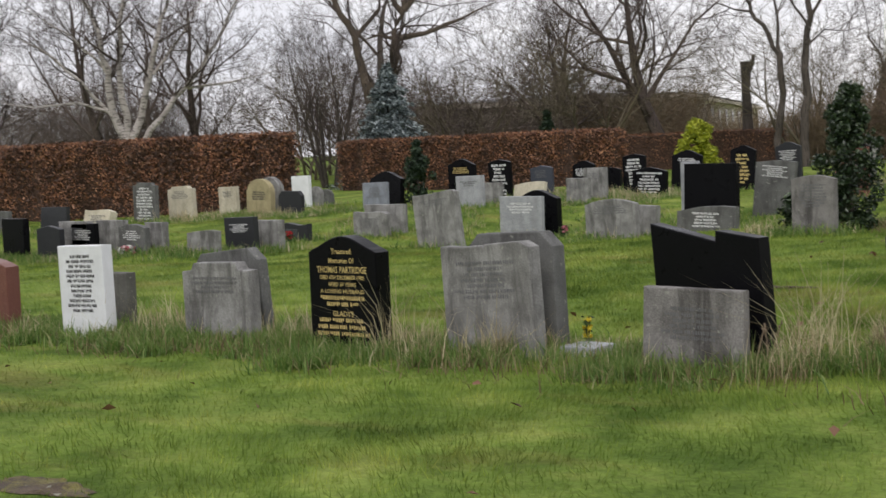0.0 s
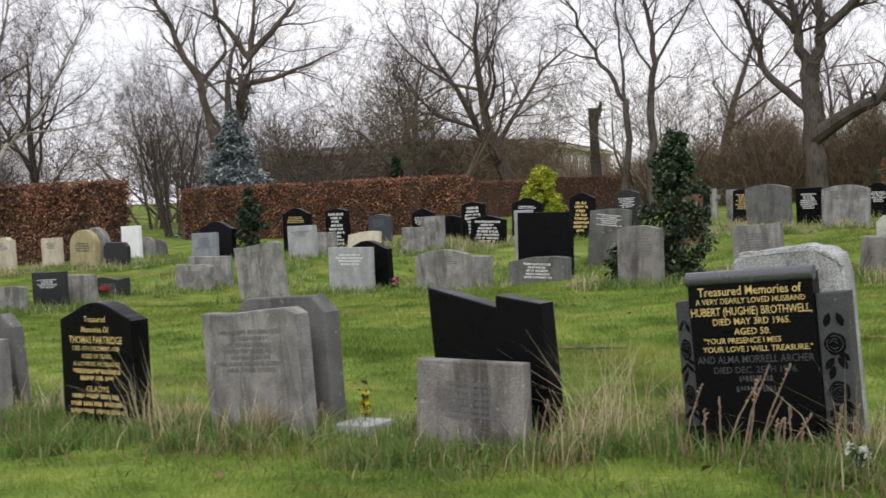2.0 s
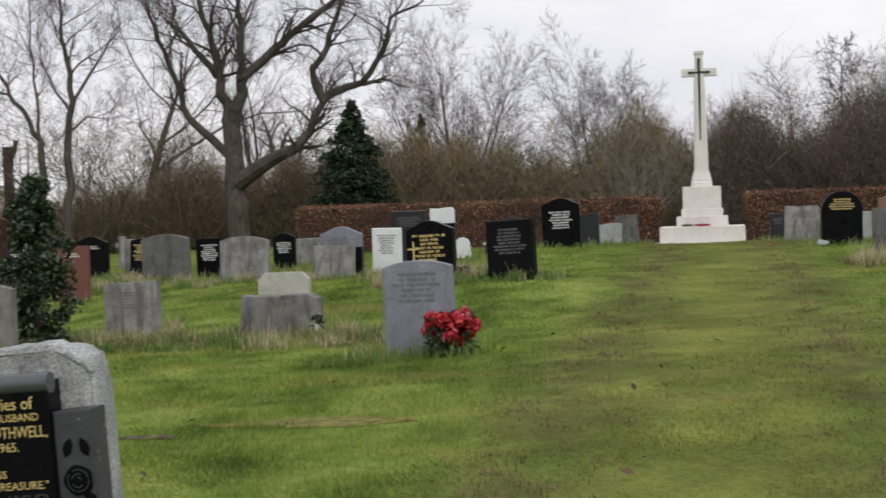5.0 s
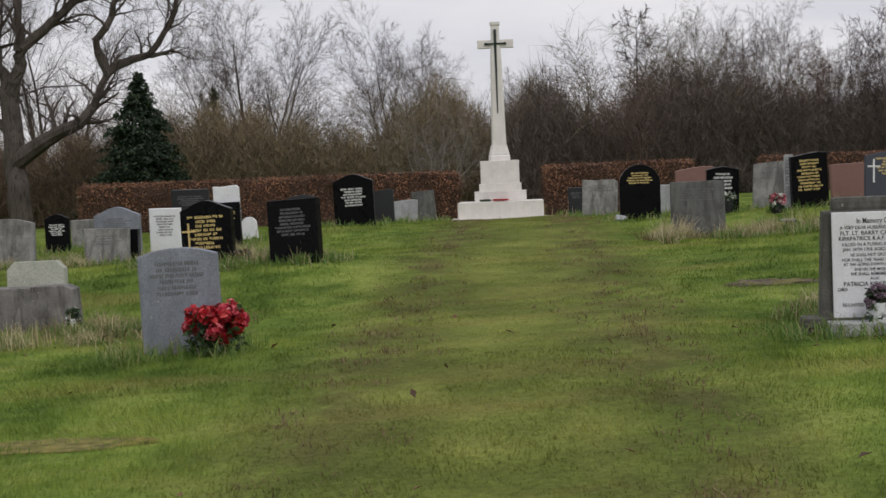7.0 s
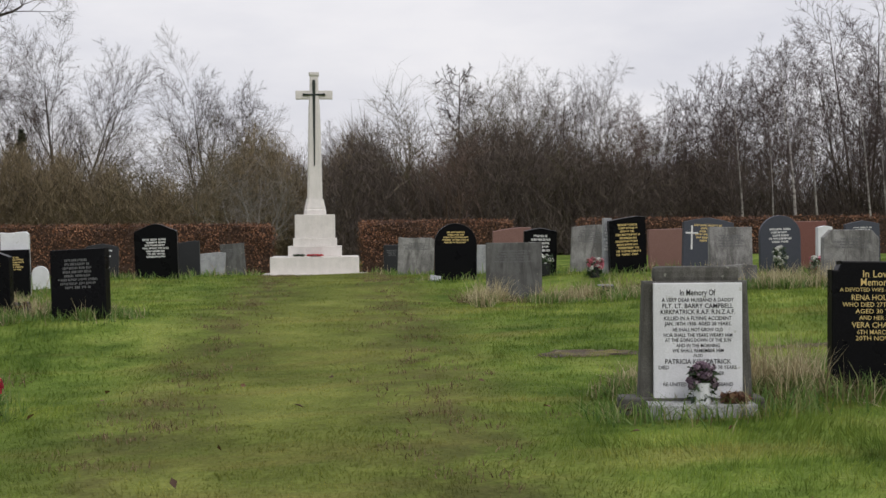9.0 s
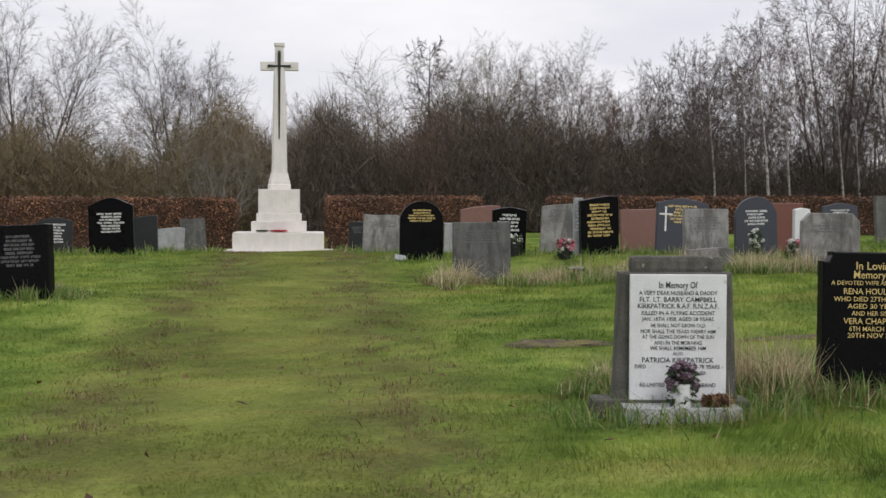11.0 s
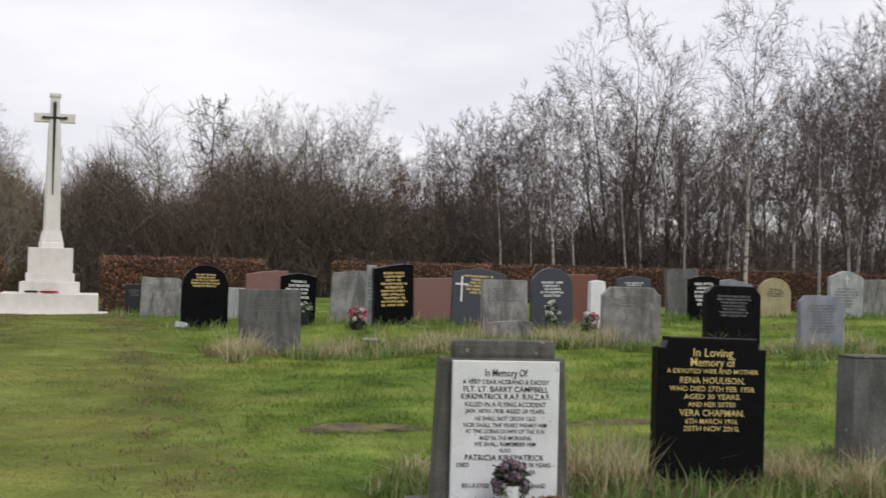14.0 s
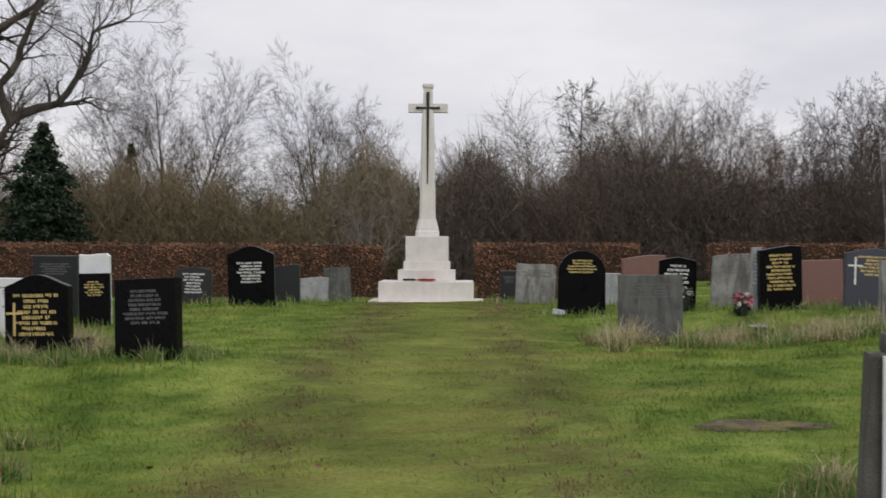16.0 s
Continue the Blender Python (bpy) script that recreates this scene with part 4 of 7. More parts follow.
for sx in (-1, 1):
    ww = 0.070 if sx > 0 else 0.036
    wc = sx * (0.292 + ww)
    wing = part("wing", slab_bm([(wc - ww, -0.18), (wc - ww, HT - 0.13), (wc + ww, HT - 0.125), (wc + ww, -0.18)], 0.09, 0.005), M["wing"], hub, "honed grey side panel carved with roses")
    wing.location.y = 0.02
    bm = box_bm(wc - ww, wc + ww, -0.004, 0.004, -0.1, HT - 0.70, 0.002)
    part("border", bm, M["black"], wing)
    sq = ww / 0.07
    for k in range(3):
        zc = HT - 0.125 - 0.225 - 0.21 * k
        bm = bmesh.new()
        n = 24
        rim = [bm.verts.new((wc + sq * 0.046 * (1 + 0.10 * abs(math.sin(2.5 * 2 * math.pi * j / n))) * math.cos(2 * math.pi * j / n), -0.004, zc + 0.046 * (1 + 0.10 * abs(math.sin(2.5 * 2 * math.pi * j / n))) * math.sin(2 * math.pi * j / n))) for j in range(n)]
        mid = bm.verts.new((wc, -0.007, zc))
        for j in range(n):
            bm.faces.new((mid, rim[j], rim[(j + 1) % n]))
        rose = part("rose", bm, M["black"], wing)
        bm = bmesh.new()
        for r, first, count in ((0.034, 0.2, 7), (0.034, 2.5, 7), (0.034, 4.5, 7), (0.020, 1.0, 8), (0.020, 3.6, 8), (0.009, 0.0, 9)):
            arc = []
            for j in range(count):
                a = first + 1.9 * j / (count - 1)
                arc.append([bm.verts.new((wc + sq * q * math.cos(a), -0.008, zc + q * math.sin(a))) for q in (r, r + 0.0028)])
            for p_, q_ in zip(arc, arc[1:]):
                bm.faces.new((p_[0], q_[0], q_[1], p_[1]))
        part("petal_lines", bm, M["wing"], rose)
        for lx, lz, tilt in ((-0.030, -0.085, 0.7), (0.026, -0.085, -0.7), (-0.022, -0.125, 0.35), (0.034, -0.055, -0.9)) + (((-0.028, 0.105, 0.35), (0.028, 0.105, -0.35)) if k == 0 else ()):
            c = Vector((wc + lx * sq, -0.003, zc + lz))
            d = Vector((math.sin(tilt), 0, math.cos(tilt)))
            s = Vector((math.cos(tilt), 0, -math.sin(tilt)))
            bm = bmesh.new()
            bm.faces.new([bm.verts.new(c + d * a_ + s * b_ * sq) for a_, b_ in ((0.034, 0), (0.014, 0.014), (-0.012, 0.016), (-0.034, 0), (-0.012, -0.016), (0.014, -0.014))])
            part("leaf", bm, M["black"], wing)
back = slab_bm([(-0.13, -0.18), (-0.12, HT + 0.02), (-0.09, HT + 0.065), (0.05, HT + 0.075), (0.25, HT + 0.085), (0.33, HT + 0.07), (0.38, HT + 0.03), (0.40, HT - 0.06), (0.415, -0.18)], 0.14, 0.02)
bmesh.ops.subdivide_edges(back, edges=back.edges[:], cuts=5, use_grid_fill=True)
for v in back.verts:
    v.co += Vector((0, 1, 0.5)) * (0.024 * noise.noise(v.co * 11) + 0.010 * noise.noise(v.co * 37)) + Vector((1, 0, 0)) * 0.012 * noise.noise(v.co * 7 + Vector((5, 0, 0)))
rough_back = part("backing_stone", back, M["rough"], hub, "rough pale granite backing stone")
rough_back.location.y = 0.12
gilt_lines(hub, [("Treasured Memories of", 0.48, 0.040, 0.0, HT - 0.092), ("A VERY DEARLY LOVED HUSBAND", 0.51, 0.025, 0.0, HT - 0.137),
                 ("HUBERT (HUGHIE) BROTHWELL,", 0.56, 0.037, 0, HT - 0.183), ("DIED MAY 3RD 1965.", 0.36, 0.030, 0, HT - 0.230), ("AGED 50.", 0.168, 0.030, 0, HT - 0.275),
                 ("\"YOUR PRESENCE I MISS", 0.36, 0.025, -0.05, HT - 0.316), ("YOUR LOVE I WILL TREASURE.\"", 0.51, 0.025, 0.015, HT - 0.354)], "gold", "gilt lettering")
gilt_lines(hub, [("AND ALMA MORRELL ARCHER", 0.54, 0.034, 0.0, HT - 0.400), ("DIED DEC. 25TH 1976.", 0.39, 0.029, 0.0, HT - 0.448)], "faint_paint", "faded grey lettering")
part("lettering", bars_bm(0.30, HT - 0.475, 2, 0.026, 8, gap=1.8), M["faint_paint"], hub)["kind"] = "stuff"

# Rows to the back of the left-hand plot.
headstone("square", -19.92, -19.35, 6.0, 0.43, "slate", "plain blue-grey headstone")
headstone("square", -19.85, -19.28, 6.6, 0.47, "black", "black granite headstone", t=0.12)
headstone("square", -23.8, -23.1, 9.0, 0.47, "grey_dark", "dark weathered headstone below the hedge", letters="grey_paint")
headstone("peak", -18.94, -18.36, 6.6, 0.36, "charcoal", "charcoal granite headstone", t=0.10)
headstone("square", -18.9, -18.2, 7.0, 0.40, "grey", "weathered grey headstone", t=0.14)
headstone("square", -22.83, -22.05, 9.5, 0.52, "charcoal", "dark slate headstone below the hedge")
headstone("square", -18.60, -18.0, 7.0, 0.37, "black", "black headstone with white lettering", t=0.08, letters="white_paint", lines=5)
headstone("square", -18.35, -17.7, 7.3, 0.40, "grey", "grey headstone set back to back", t=0.12)
headstone("double", -21.0, -20.28, 9.0, 0.50, "cream", "cream stone open-book memorial", t=0.16, lean=16)
headstone("curve", -17.44, -16.84, 7.0, 0.36, "grey_dark", "weathered headstone with white lettering", t=0.11, letters="white_paint", lines=5, size=0.02, roll=-1)
headstone("square", -17.3, -16.9, 7.4, 0.36, "grey", "grey headstone set back to back", t=0.14)
headstone("shoulder", -23.48, -22.77, 12.3, 0.87, "grey_dark", "tall grey headstone crowded with white lettering", letters="white_paint", lines=11, size=0.04)
headstone("shoulder", -23.18, -22.43, 13.0, 0.76, "cream", "worn cream stone headstone", t=0.12, roll=2)
headstone("square", -22.72, -22.18, 14.0, 0.70, "cream", "plain cream headstone by the hedge", t=0.1, roll=1)
headstone("arch", -21.37, -20.68, 13.5, 0.86, "tan", "round-topped sandstone headstone", t=0.14, letters="dark_paint", lines=4, size=0.03, drop=0.16)
headstone("arch", -21.6, -20.95, 14.1, 0.88, "grey", "round-topped weathered headstone", t=0.14)
headstone("chamfer", -20.44, -19.81, 13.5, 0.60, "charcoal", "charcoal granite headstone", t=0.1)
headstone("square", -22.98, -22.45, 16.5, 0.84, "marble", "tall white marble headstone", t=0.1, roll=1)
headstone("arch", -22.96, -22.57, 17.0, 0.58, "grey", "small arched grey headstone")
headstone("arch", -23.55, -23.13, 18.0, 0.48, "grey_dark", "small arched dark headstone")
headstone("slant", -15.90, -15.28, 7.0, 0.28, "grey", "low weathered grey headstone", t=0.11, roll=-2)
headstone("square", -15.61, -14.99, 7.5, 0.43, "charcoal", "charcoal headstone with pale lettering", t=0.10, letters="white_paint", lines=6, size=0.014, roll=1.5)
headstone("square", -15.45, -14.9, 7.9, 0.36, "grey", "grey headstone set back to back", t=0.14)
headstone("wave", -16.57, -15.85, 9.5, 0.22, "charcoal", "low dark headstone with carved flower", t=0.12, letters="grey_paint", lines=4)
headstone("double", -15.76, -15.05, 10.5, 0.33, "grey", "weathered grey headstone", t=0.12, letters="grey_paint", lines=5, roll=-1)
headstone("square", -15.95, -15.1, 11.0, 0.43, "grey", "broad grey headstone behind another", t=0.12)
headstone("square", -18.63, -18.02, 14.0, 0.72, "slate", "grey slate headstone with pale lettering", letters="grey_paint", lines=6)
headstone("ogee", -19.16, -18.35, 14.8, 0.90, "black", "black granite ogee headstone", t=0.14)
headstone("double", -13.57, -12.76, 9.5, 0.67, "grey", "pair of weathered grey headstones leaning together", t=0.12, roll=6.5)
headstone("square", -13.50, -12.69, 11.5, 0.51, "grey_light", "pale blue-grey headstone with worn white lettering", t=0.09, letters="white_paint", lines=4, size=0.03, roll=-0.5)
headstone("ogee", -13.45, -12.65, 11.9, 0.58, "black", "black granite headstone with wavy top behind a pale one", t=0.14)
headstone("curve", -11.87, -10.98, 11.5, 0.45, "grey", "broad weathered headstone with faded lettering", t=0.12, letters="grey_paint", lines=4, roll=1.5)
headstone("square", -11.55, -10.95, 12.0, 0.33, "grey", "low weathered headstone", t=0.15, roll=-3)
headstone("square", -16.30, -15.70, 14.0, 0.80, "grey_light", "plain pale grey headstone", t=0.10, roll=1)
headstone("ogee", -18.44, -17.75, 16.5, 1.08, "black", "black ogee headstone with gilt letters", letters="gold", lines=4)
headstone("square", -16.45, -16.05, 15.0, 0.64, "grey", "grey headstone", t=0.12)
headstone("peak", -18.50, -17.92, 18.0, 1.04, "black", "black headstone crowded with white lettering and a carved rose", letters="white_paint", lines=9, size=0.05)
headstone("peak", -17.59, -17.05, 18.3, 0.88, "slate_dark", "pale slate headstone with peaked top", t=0.10, letters="grey_paint", lines=5)
headstone("slant", -15.39, -14.72, 14.5, 0.67, "cream", "pale open-book memorial tilted back", t=0.10, lean=12)
headstone("ogee", -17.0, -16.46, 19.0, 0.94, "black", "small black ogee headstone", letters="white_paint", lines=5)
headstone("square", -14.86, -14.38, 15.5, 0.67, "grey", "weathered grey headstone", t=0.12)
headstone("square", -15.12, -14.62, 16.5, 0.84, "grey", "weathered grey headstone with dark stain", t=0.12)
headstone("curve", -17.0, -16.41, 20.0, 0.77, "black", "low black headstone", t=0.1)
headstone("peak", -15.49, -14.96, 18.6, 1.06, "black", "black headstone with white lettering and picture panel", letters="white_paint", lines=8, size=0.045)
headstone("peak", -14.63, -13.87, 17.5, 0.80, "black", "dark granite headstone with white lettering", t=0.1, letters="white_paint", lines=7, size=0.04)
headstone("square", -11.0, -10.10, 13.0, 0.92, "black", "large plain black granite headstone", t=0.14)
headstone("square", -11.15, -10.85, 13.2, 0.96, "grey_light", "pale grey side stone", t=0.1)
headstone("slant", -10.30, -9.35, 11.5, 0.34, "grey_dark", "low dark headstone with white lettering and bare stems", t=0.12, letters="white_paint", lines=5, size=0.03, narrow=0.5, roll=-2)
headstone("ogee", -15.16, -14.45, 20.0, 1.08, "black", "black arched headstone with carved rim", letters="white_paint", lines=2)
headstone("ogee", -13.28, -12.74, 19.0, 1.14, "black", "black headstone with gilt lettering", letters="gold", lines=8, size=0.05)
headstone("slant", -10.22, -9.55, 13.8, 0.94, "grey_dark", "leaning dark grey headstone with worn pale lettering", t=0.10, letters="white_paint", lines=6, size=0.02, roll=-6)
headstone("ogee", -12.72, -12.18, 20.0, 1.17, "charcoal", "dark blue-grey headstone with white lettering", letters="white_paint", lines=6)
headstone("curve", -6.96, -6.44, 8.2, 0.84, "grey_brown", "weathered grey headstone with worn lettering", t=0.10, letters="grey_paint", lines=8, size=0.022)
headstone("square", -9.04, -8.59, 14.5, 1.08, "red", "red-brown granite headstone", letters="white_paint", lines=2)
headstone("ogee", -11.4, -10.75, 20.0, 1.14, "black", "black arched headstone with carved rim", letters="white_paint", lines=2)
headstone("square", -9.79, -9.38, 18.5, 1.10, "grey", "weathered grey headstone", t=0.12)
headstone("peak", -9.48, -9.1, 18.0, 1.12, "black", "narrow black headstone with gilt lettering", letters="gold", lines=8)
headstone("curve", -8.83, -8.06, 17.0, 1.18, "grey_dark", "broad charcoal headstone worn pale at the foot", t=0.12)
headstone("square", -8.31, -7.85, 18.0, 1.09, "black", "black headstone with white lettering", letters="white_paint", lines=8)
headstone("curve", -7.38, -6.62, 16.5, 1.13, "grey", "broad streaked grey headstone", t=0.12)
headstone("ogee", -7.97, -7.55, 21.0, 1.10, "black", "small black ogee headstone", letters="white_paint", lines=6)
headstone("square", -7.83, -7.35, 22.0, 0.98, "grey", "weathered grey headstone", t=0.12)
headstone("ogee", -6.50, -5.78, 19.0, 1.20, "slate", "slate-blue headstone with wavy top", t=0.1)
headstone("square", -5.91, -5.29, 16.5, 0.95, "grey", "grey headstone with worn lettering", t=0.10, letters="grey_paint", lines=4)
headstone("square", -5.85, -5.22, 16.75, 0.92, "black", "black headstone set back to back", t=0.14)
headstone("chamfer", -4.60, -4.06, 9.92, 0.83, "pale_green", "pale green-grey tablet standing on an old stone block", t=0.12)
headstone("double", -4.67, -3.89, 9.6, 0.61, "grey_brown", "broad weathered stone block below a tablet", t=0.22, foot=1.12)
headstone("square", -6.28, -5.69, 9.9, 0.76, "grey", "weathered grey headstone with dark stains", t=0.12, letters="grey_paint", lines=6, size=0.02)
headstone("curve", -2.62, -2.03, 7.2, 1.011, "slate", "blue-grey slate headstone with faint pale lettering", t=0.09, letters="grey_paint", lines=6, size=0.028, drop=0.10, roll=1.5, yaw=-5)
headstone("ogee", -3.75, -3.14, 13.2, 1.29, "black", "black headstone with gilt lettering and a gilt cross", cross=(-0.21, 0.24, 0.30, "gold"), t=0.12, yaw=-8, roll=1.5, letters="gold", lines=8, size=0.032, narrow=0.75)
headstone("square", -5.24, -4.78, 17.5, 1.18, "marble", "white marble headstone with grey lettering", letters="grey_paint", lines=8, size=0.025)
headstone("square", -5.51, -4.90, 20.0, 1.44, "charcoal", "dark headstone with pale lettering", t=0.1, letters="grey_paint", lines=5)
headstone("double", -4.60, -4.20, 19.0, 1.47, "marble", "white marble open book on a dark headstone", t=0.10)
headstone("square", -4.57, -4.17, 18.85, 1.22, "black", "black headstone with gilt lettering below a white book", letters="gold", lines=6)
headstone("arch", -4.38, -4.13, 20.0, 0.96, "marble", "small white marker stone", t=0.06)
headstone("square", -2.71, -2.12, 13.0, 1.28, "black", "dark granite headstone with faint engraved lettering", t=0.15, letters="grey_paint", lines=8, size=0.026, lean=3, roll=2.5, yaw=-11)
headstone("peak", -3.96, -3.42, 22.0, 1.28, "charcoal", "dark ogee headstone with white lettering", letters="white_paint", lines=7, size=0.03)
headstone("ogee", -3.07, -2.38, 21.5, 1.58, "black", "tall black headstone with a scroll of white lettering", t=0.12, letters="white_paint", lines=7, size=0.03, narrow=0.7, drop=0.14)
headstone("slant", -2.57, -2.18, 23.0, 1.31, "charcoal", "charcoal headstone", t=0.1)
headstone("slant", -2.33, -1.84, 24.0, 1.10, "grey_light", "pale grey headstone leaning forward", t=0.08, roll=-2)
headstone("square", -2.06, -1.60, 26.0, 1.23, "grey_dark", "dark leaning headstone with worn lettering", letters="grey_paint", lines=5, roll=4)
# Right of the cross and the right-hand rows.
headstone("square", 1.09, 1.42, 27.0, 1.17, "charcoal", "dark speckled headstone by the hedge", letters="grey_paint", lines=4)
headstone("double", 1.29, 1.97, 25.0, 1.32, "grey", "weathered grey headstone", t=0.12)
headstone("arch", 1.63, 2.25, 19.0, 1.55, "black", "round-arched black headstone with gilt lettering", t=0.10, letters="gold", lines=5, size=0.024, narrow=0.65, drop=0.075)
headstone("square", 2.70, 2.98, 24.0, 1.18, "grey_light", "pale grey headstone", t=0.1)
headstone("slant", 2.80, 3.45, 22.0, 1.49, "pink", "pink granite headstone with pale top edge", t=0.12)
headstone("peak", 3.0, 3.50, 19.5, 1.47, "black", "black headstone with white lettering", letters="white_paint", lines=5, size=0.035)
headstone("square", 2.16, 2.88, 16.5, 1.28, "grey_dark", "broad streaked grey headstone in long grass", t=0.13, roll=0.3, lean=0.5)
headstone("slant", 3.87, 4.49, 20.5, 1.53, "grey", "plain grey-green headstone leaning to one side", t=0.1, roll=-3)
headstone("slant", 4.05, 4.58, 18.0, 1.62, "black", "black headstone with gilt lettering and a carved side panel", t=0.12, letters="gold", lines=10, size=0.03, yaw=5)
headstone("square", 3.96, 4.08, 18.1, 1.60, "grey_light", "white carved side panel of a memorial", t=0.10, letters="white_paint", lines=8, size=0.03)
headstone("square", 5.03, 5.60, 20.0, 1.44, "pink", "pink-brown granite headstone", t=0.1)
headstone("peak", 5.08, 5.80, 18.0, 1.60, "slate_dark", "slate-blue headstone with a pale cross and gilt lettering", cross=(-0.24, 0.12, 0.34, "white_paint"), letters="gold", lines=6, size=0.028, narrow=0.6)
headstone("square", 5.02, 5.58, 16.2, 1.46, "grey", "weathered headstone streaked with algae", t=0.1)
headstone("slant", 4.89, 5.45, 15.6, 1.0, "grey", "low weathered stone leaning before another", t=0.1, roll=-3)
headstone("arch", 6.49, 7.11, 19.0, 1.63, "slate_dark", "round-topped slate headstone with white lettering", letters="white_paint", lines=5, size=0.03, drop=0.12)
headstone("square", 7.50, 8.02, 20.5, 1.55, "red", "red granite headstone", t=0.1)
headstone("peak", 7.38, 7.60, 19.0, 1.47, "marble", "narrow white marble marker", t=0.12, foot=1.25)
headstone("chamfer", 6.10, 6.79, 15.0, 1.41, "grey", "streaked grey headstone with cut corners", t=0.12)
headstone("peak", 8.15, 8.7, 20.0, 1.55, "slate_dark", "slate headstone with peaked top", letters="white_paint", lines=2)
headstone("square", 9.79, 10.36, 22.0, 1.68, "grey_dark", "dark weathered headstone", t=0.12)
headstone("curve", 9.30, 9.80, 20.0, 1.57, "black", "black headstone with white carving", letters="white_paint", lines=6, size=0.04)
headstone("peak", 10.5, 11.3, 22.0, 1.53, "slate", "slate-blue headstone", t=0.1)
headstone("chamfer", 6.78, 7.40, 13.7, 1.46, "black", "dark granite headstone with cut corners and faint lettering", t=0.12, letters="grey_paint", lines=7, size=0.022, lean=2, roll=-1)
headstone("arch", 10.47, 10.99, 20.0, 1.56, "tan", "round-topped sandstone headstone", t=0.12, letters="dark_paint", lines=4)
headstone("chamfer", 7.82, 8.34, 13.6, 1.38, "slate", "blue-grey headstone crowded with pale lettering", t=0.09, letters="grey_paint", lines=10, size=0.02)
headstone("ogee", 11.65, 12.23, 20.0, 1.69, "grey_light", "pale grey headstone with a cross and rounded top", cross=(0, 0.06, 0.16, "white_paint"), drop=0.16, letters="grey_paint", lines=7, size=0.03)
headstone("square", 12.82, 13.45, 21.0, 1.58, "grey", "brownish-grey headstone", t=0.1, letters="grey_paint", lines=3)
headstone("curve", 13.68, 14.42, 21.5, 1.68, "black", "black headstone with a white cross", cross=(0, 0.08, 0.22, "white_paint"), drop=0.34, letters="white_paint", lines=2)
headstone("square", 8.80, 9.52, 13.3, 1.43, "grey", "weathered grey headstone set back to back", t=0.12)
headstone("chamfer", 8.63, 9.25, 12.8, 1.37, "grey_dark", "dark grey headstone with cut corners and a raised border", t=0.12, letters="grey_paint", lines=5)
headstone("notch", 6.22, 6.85, 8.0, 1.28, "black", "black granite headstone at the end of the row", t=0.10)
rgs = headstone("square", 4.65, 4.99, 6.9, 1.10, "grey_dark", "squat weathered grey headstone with a darker cap", t=0.20, foot=1.06)
part("cap", box_bm(-0.175, 0.175, 0.0, 0.19, 1.10 - ground(4.81, 6.9) + 0.002, 1.115 - ground(4.81, 6.9), 0.004), M["concrete"], rgs, "dark mossy top edge")
notched_stone = headstone("notch", 3.305, 3.91, 6.5, 1.225, "black", "polished black headstone with gilt lettering and notched corners", t=0.10, roll=-1, lean=2)
H = 1.225 - ground(3.57, 6.5)
k = 0.63 / 187
gilt_lines(notched_stone, [(s, w * k, c * k, 0, H - 0.02 - (yy - 477) * k) for s, w, c, yy in (
    ("In Loving", 66, 13, 494), ("Memory of", 74, 13, 509), ("A DEVOTED WIFE AND MOTHER", 152, 7, 523), ("RENA HOULISON.", 108, 10, 537),
    ("WHO DIED 27TH FEB. 1958.", 142, 8, 550), ("AGED 30 YEARS.", 94, 8, 562), ("AND HER SISTER", 80, 7.5, 574), ("VERA CHAPMAN.", 108, 10, 587),
    ("6TH MARCH 1916.", 88, 8, 600), ("20TH NOV 2010.", 93, 8, 611))], "gold", "gilt lettering")

# The white plaque on a tapered concrete block, with flowers at its foot.
xk, yk = 2.375, 6.1
gk = ground(xk, yk)
mem = thing("plaque_memorial", pose(xk, yk, gk, 0, 0, -6), "white marble plaque memorial on a tapered concrete block", "headstone", "headstones")
STONES.append((xk, yk, 0.8))
HK = 1.13 - gk
bm = slab_bm([(-0.295, -0.15), (-0.295, HK), (0.305, HK), (0.305, -0.15)], 0.13, 0.015, 1.13)
part("block", bm, M["concrete"], mem, "dark mossy concrete block").location = (-0.015, 0.015, 0)
part("footing", box_bm(-0.45, 0.38, -0.04, 0.20, -0.1, 0.09, 0.012), M["concrete"], mem, "dark concrete footing")
part("cap", box_bm(-0.25, 0.25, 0.03, 0.14, HK - 0.01, HK + 0.085, 0.03), M["concrete"], mem, "worn rounded cap")
HP_K = HK - 0.01
part("plaque", slab_bm([(-0.255, 0.05), (-0.255, HP_K), (0.255, HP_K), (0.255, 0.05)], 0.03, 0.004), M["marble"], mem, "white marble plaque").location = (0, -0.02, 0)
part("base", box_bm(-0.305, 0.305, -0.24, 0.02, -0.06, 0.075, 0.008), M["rough"], mem, "pale concrete base")
k = 0.55 / 192
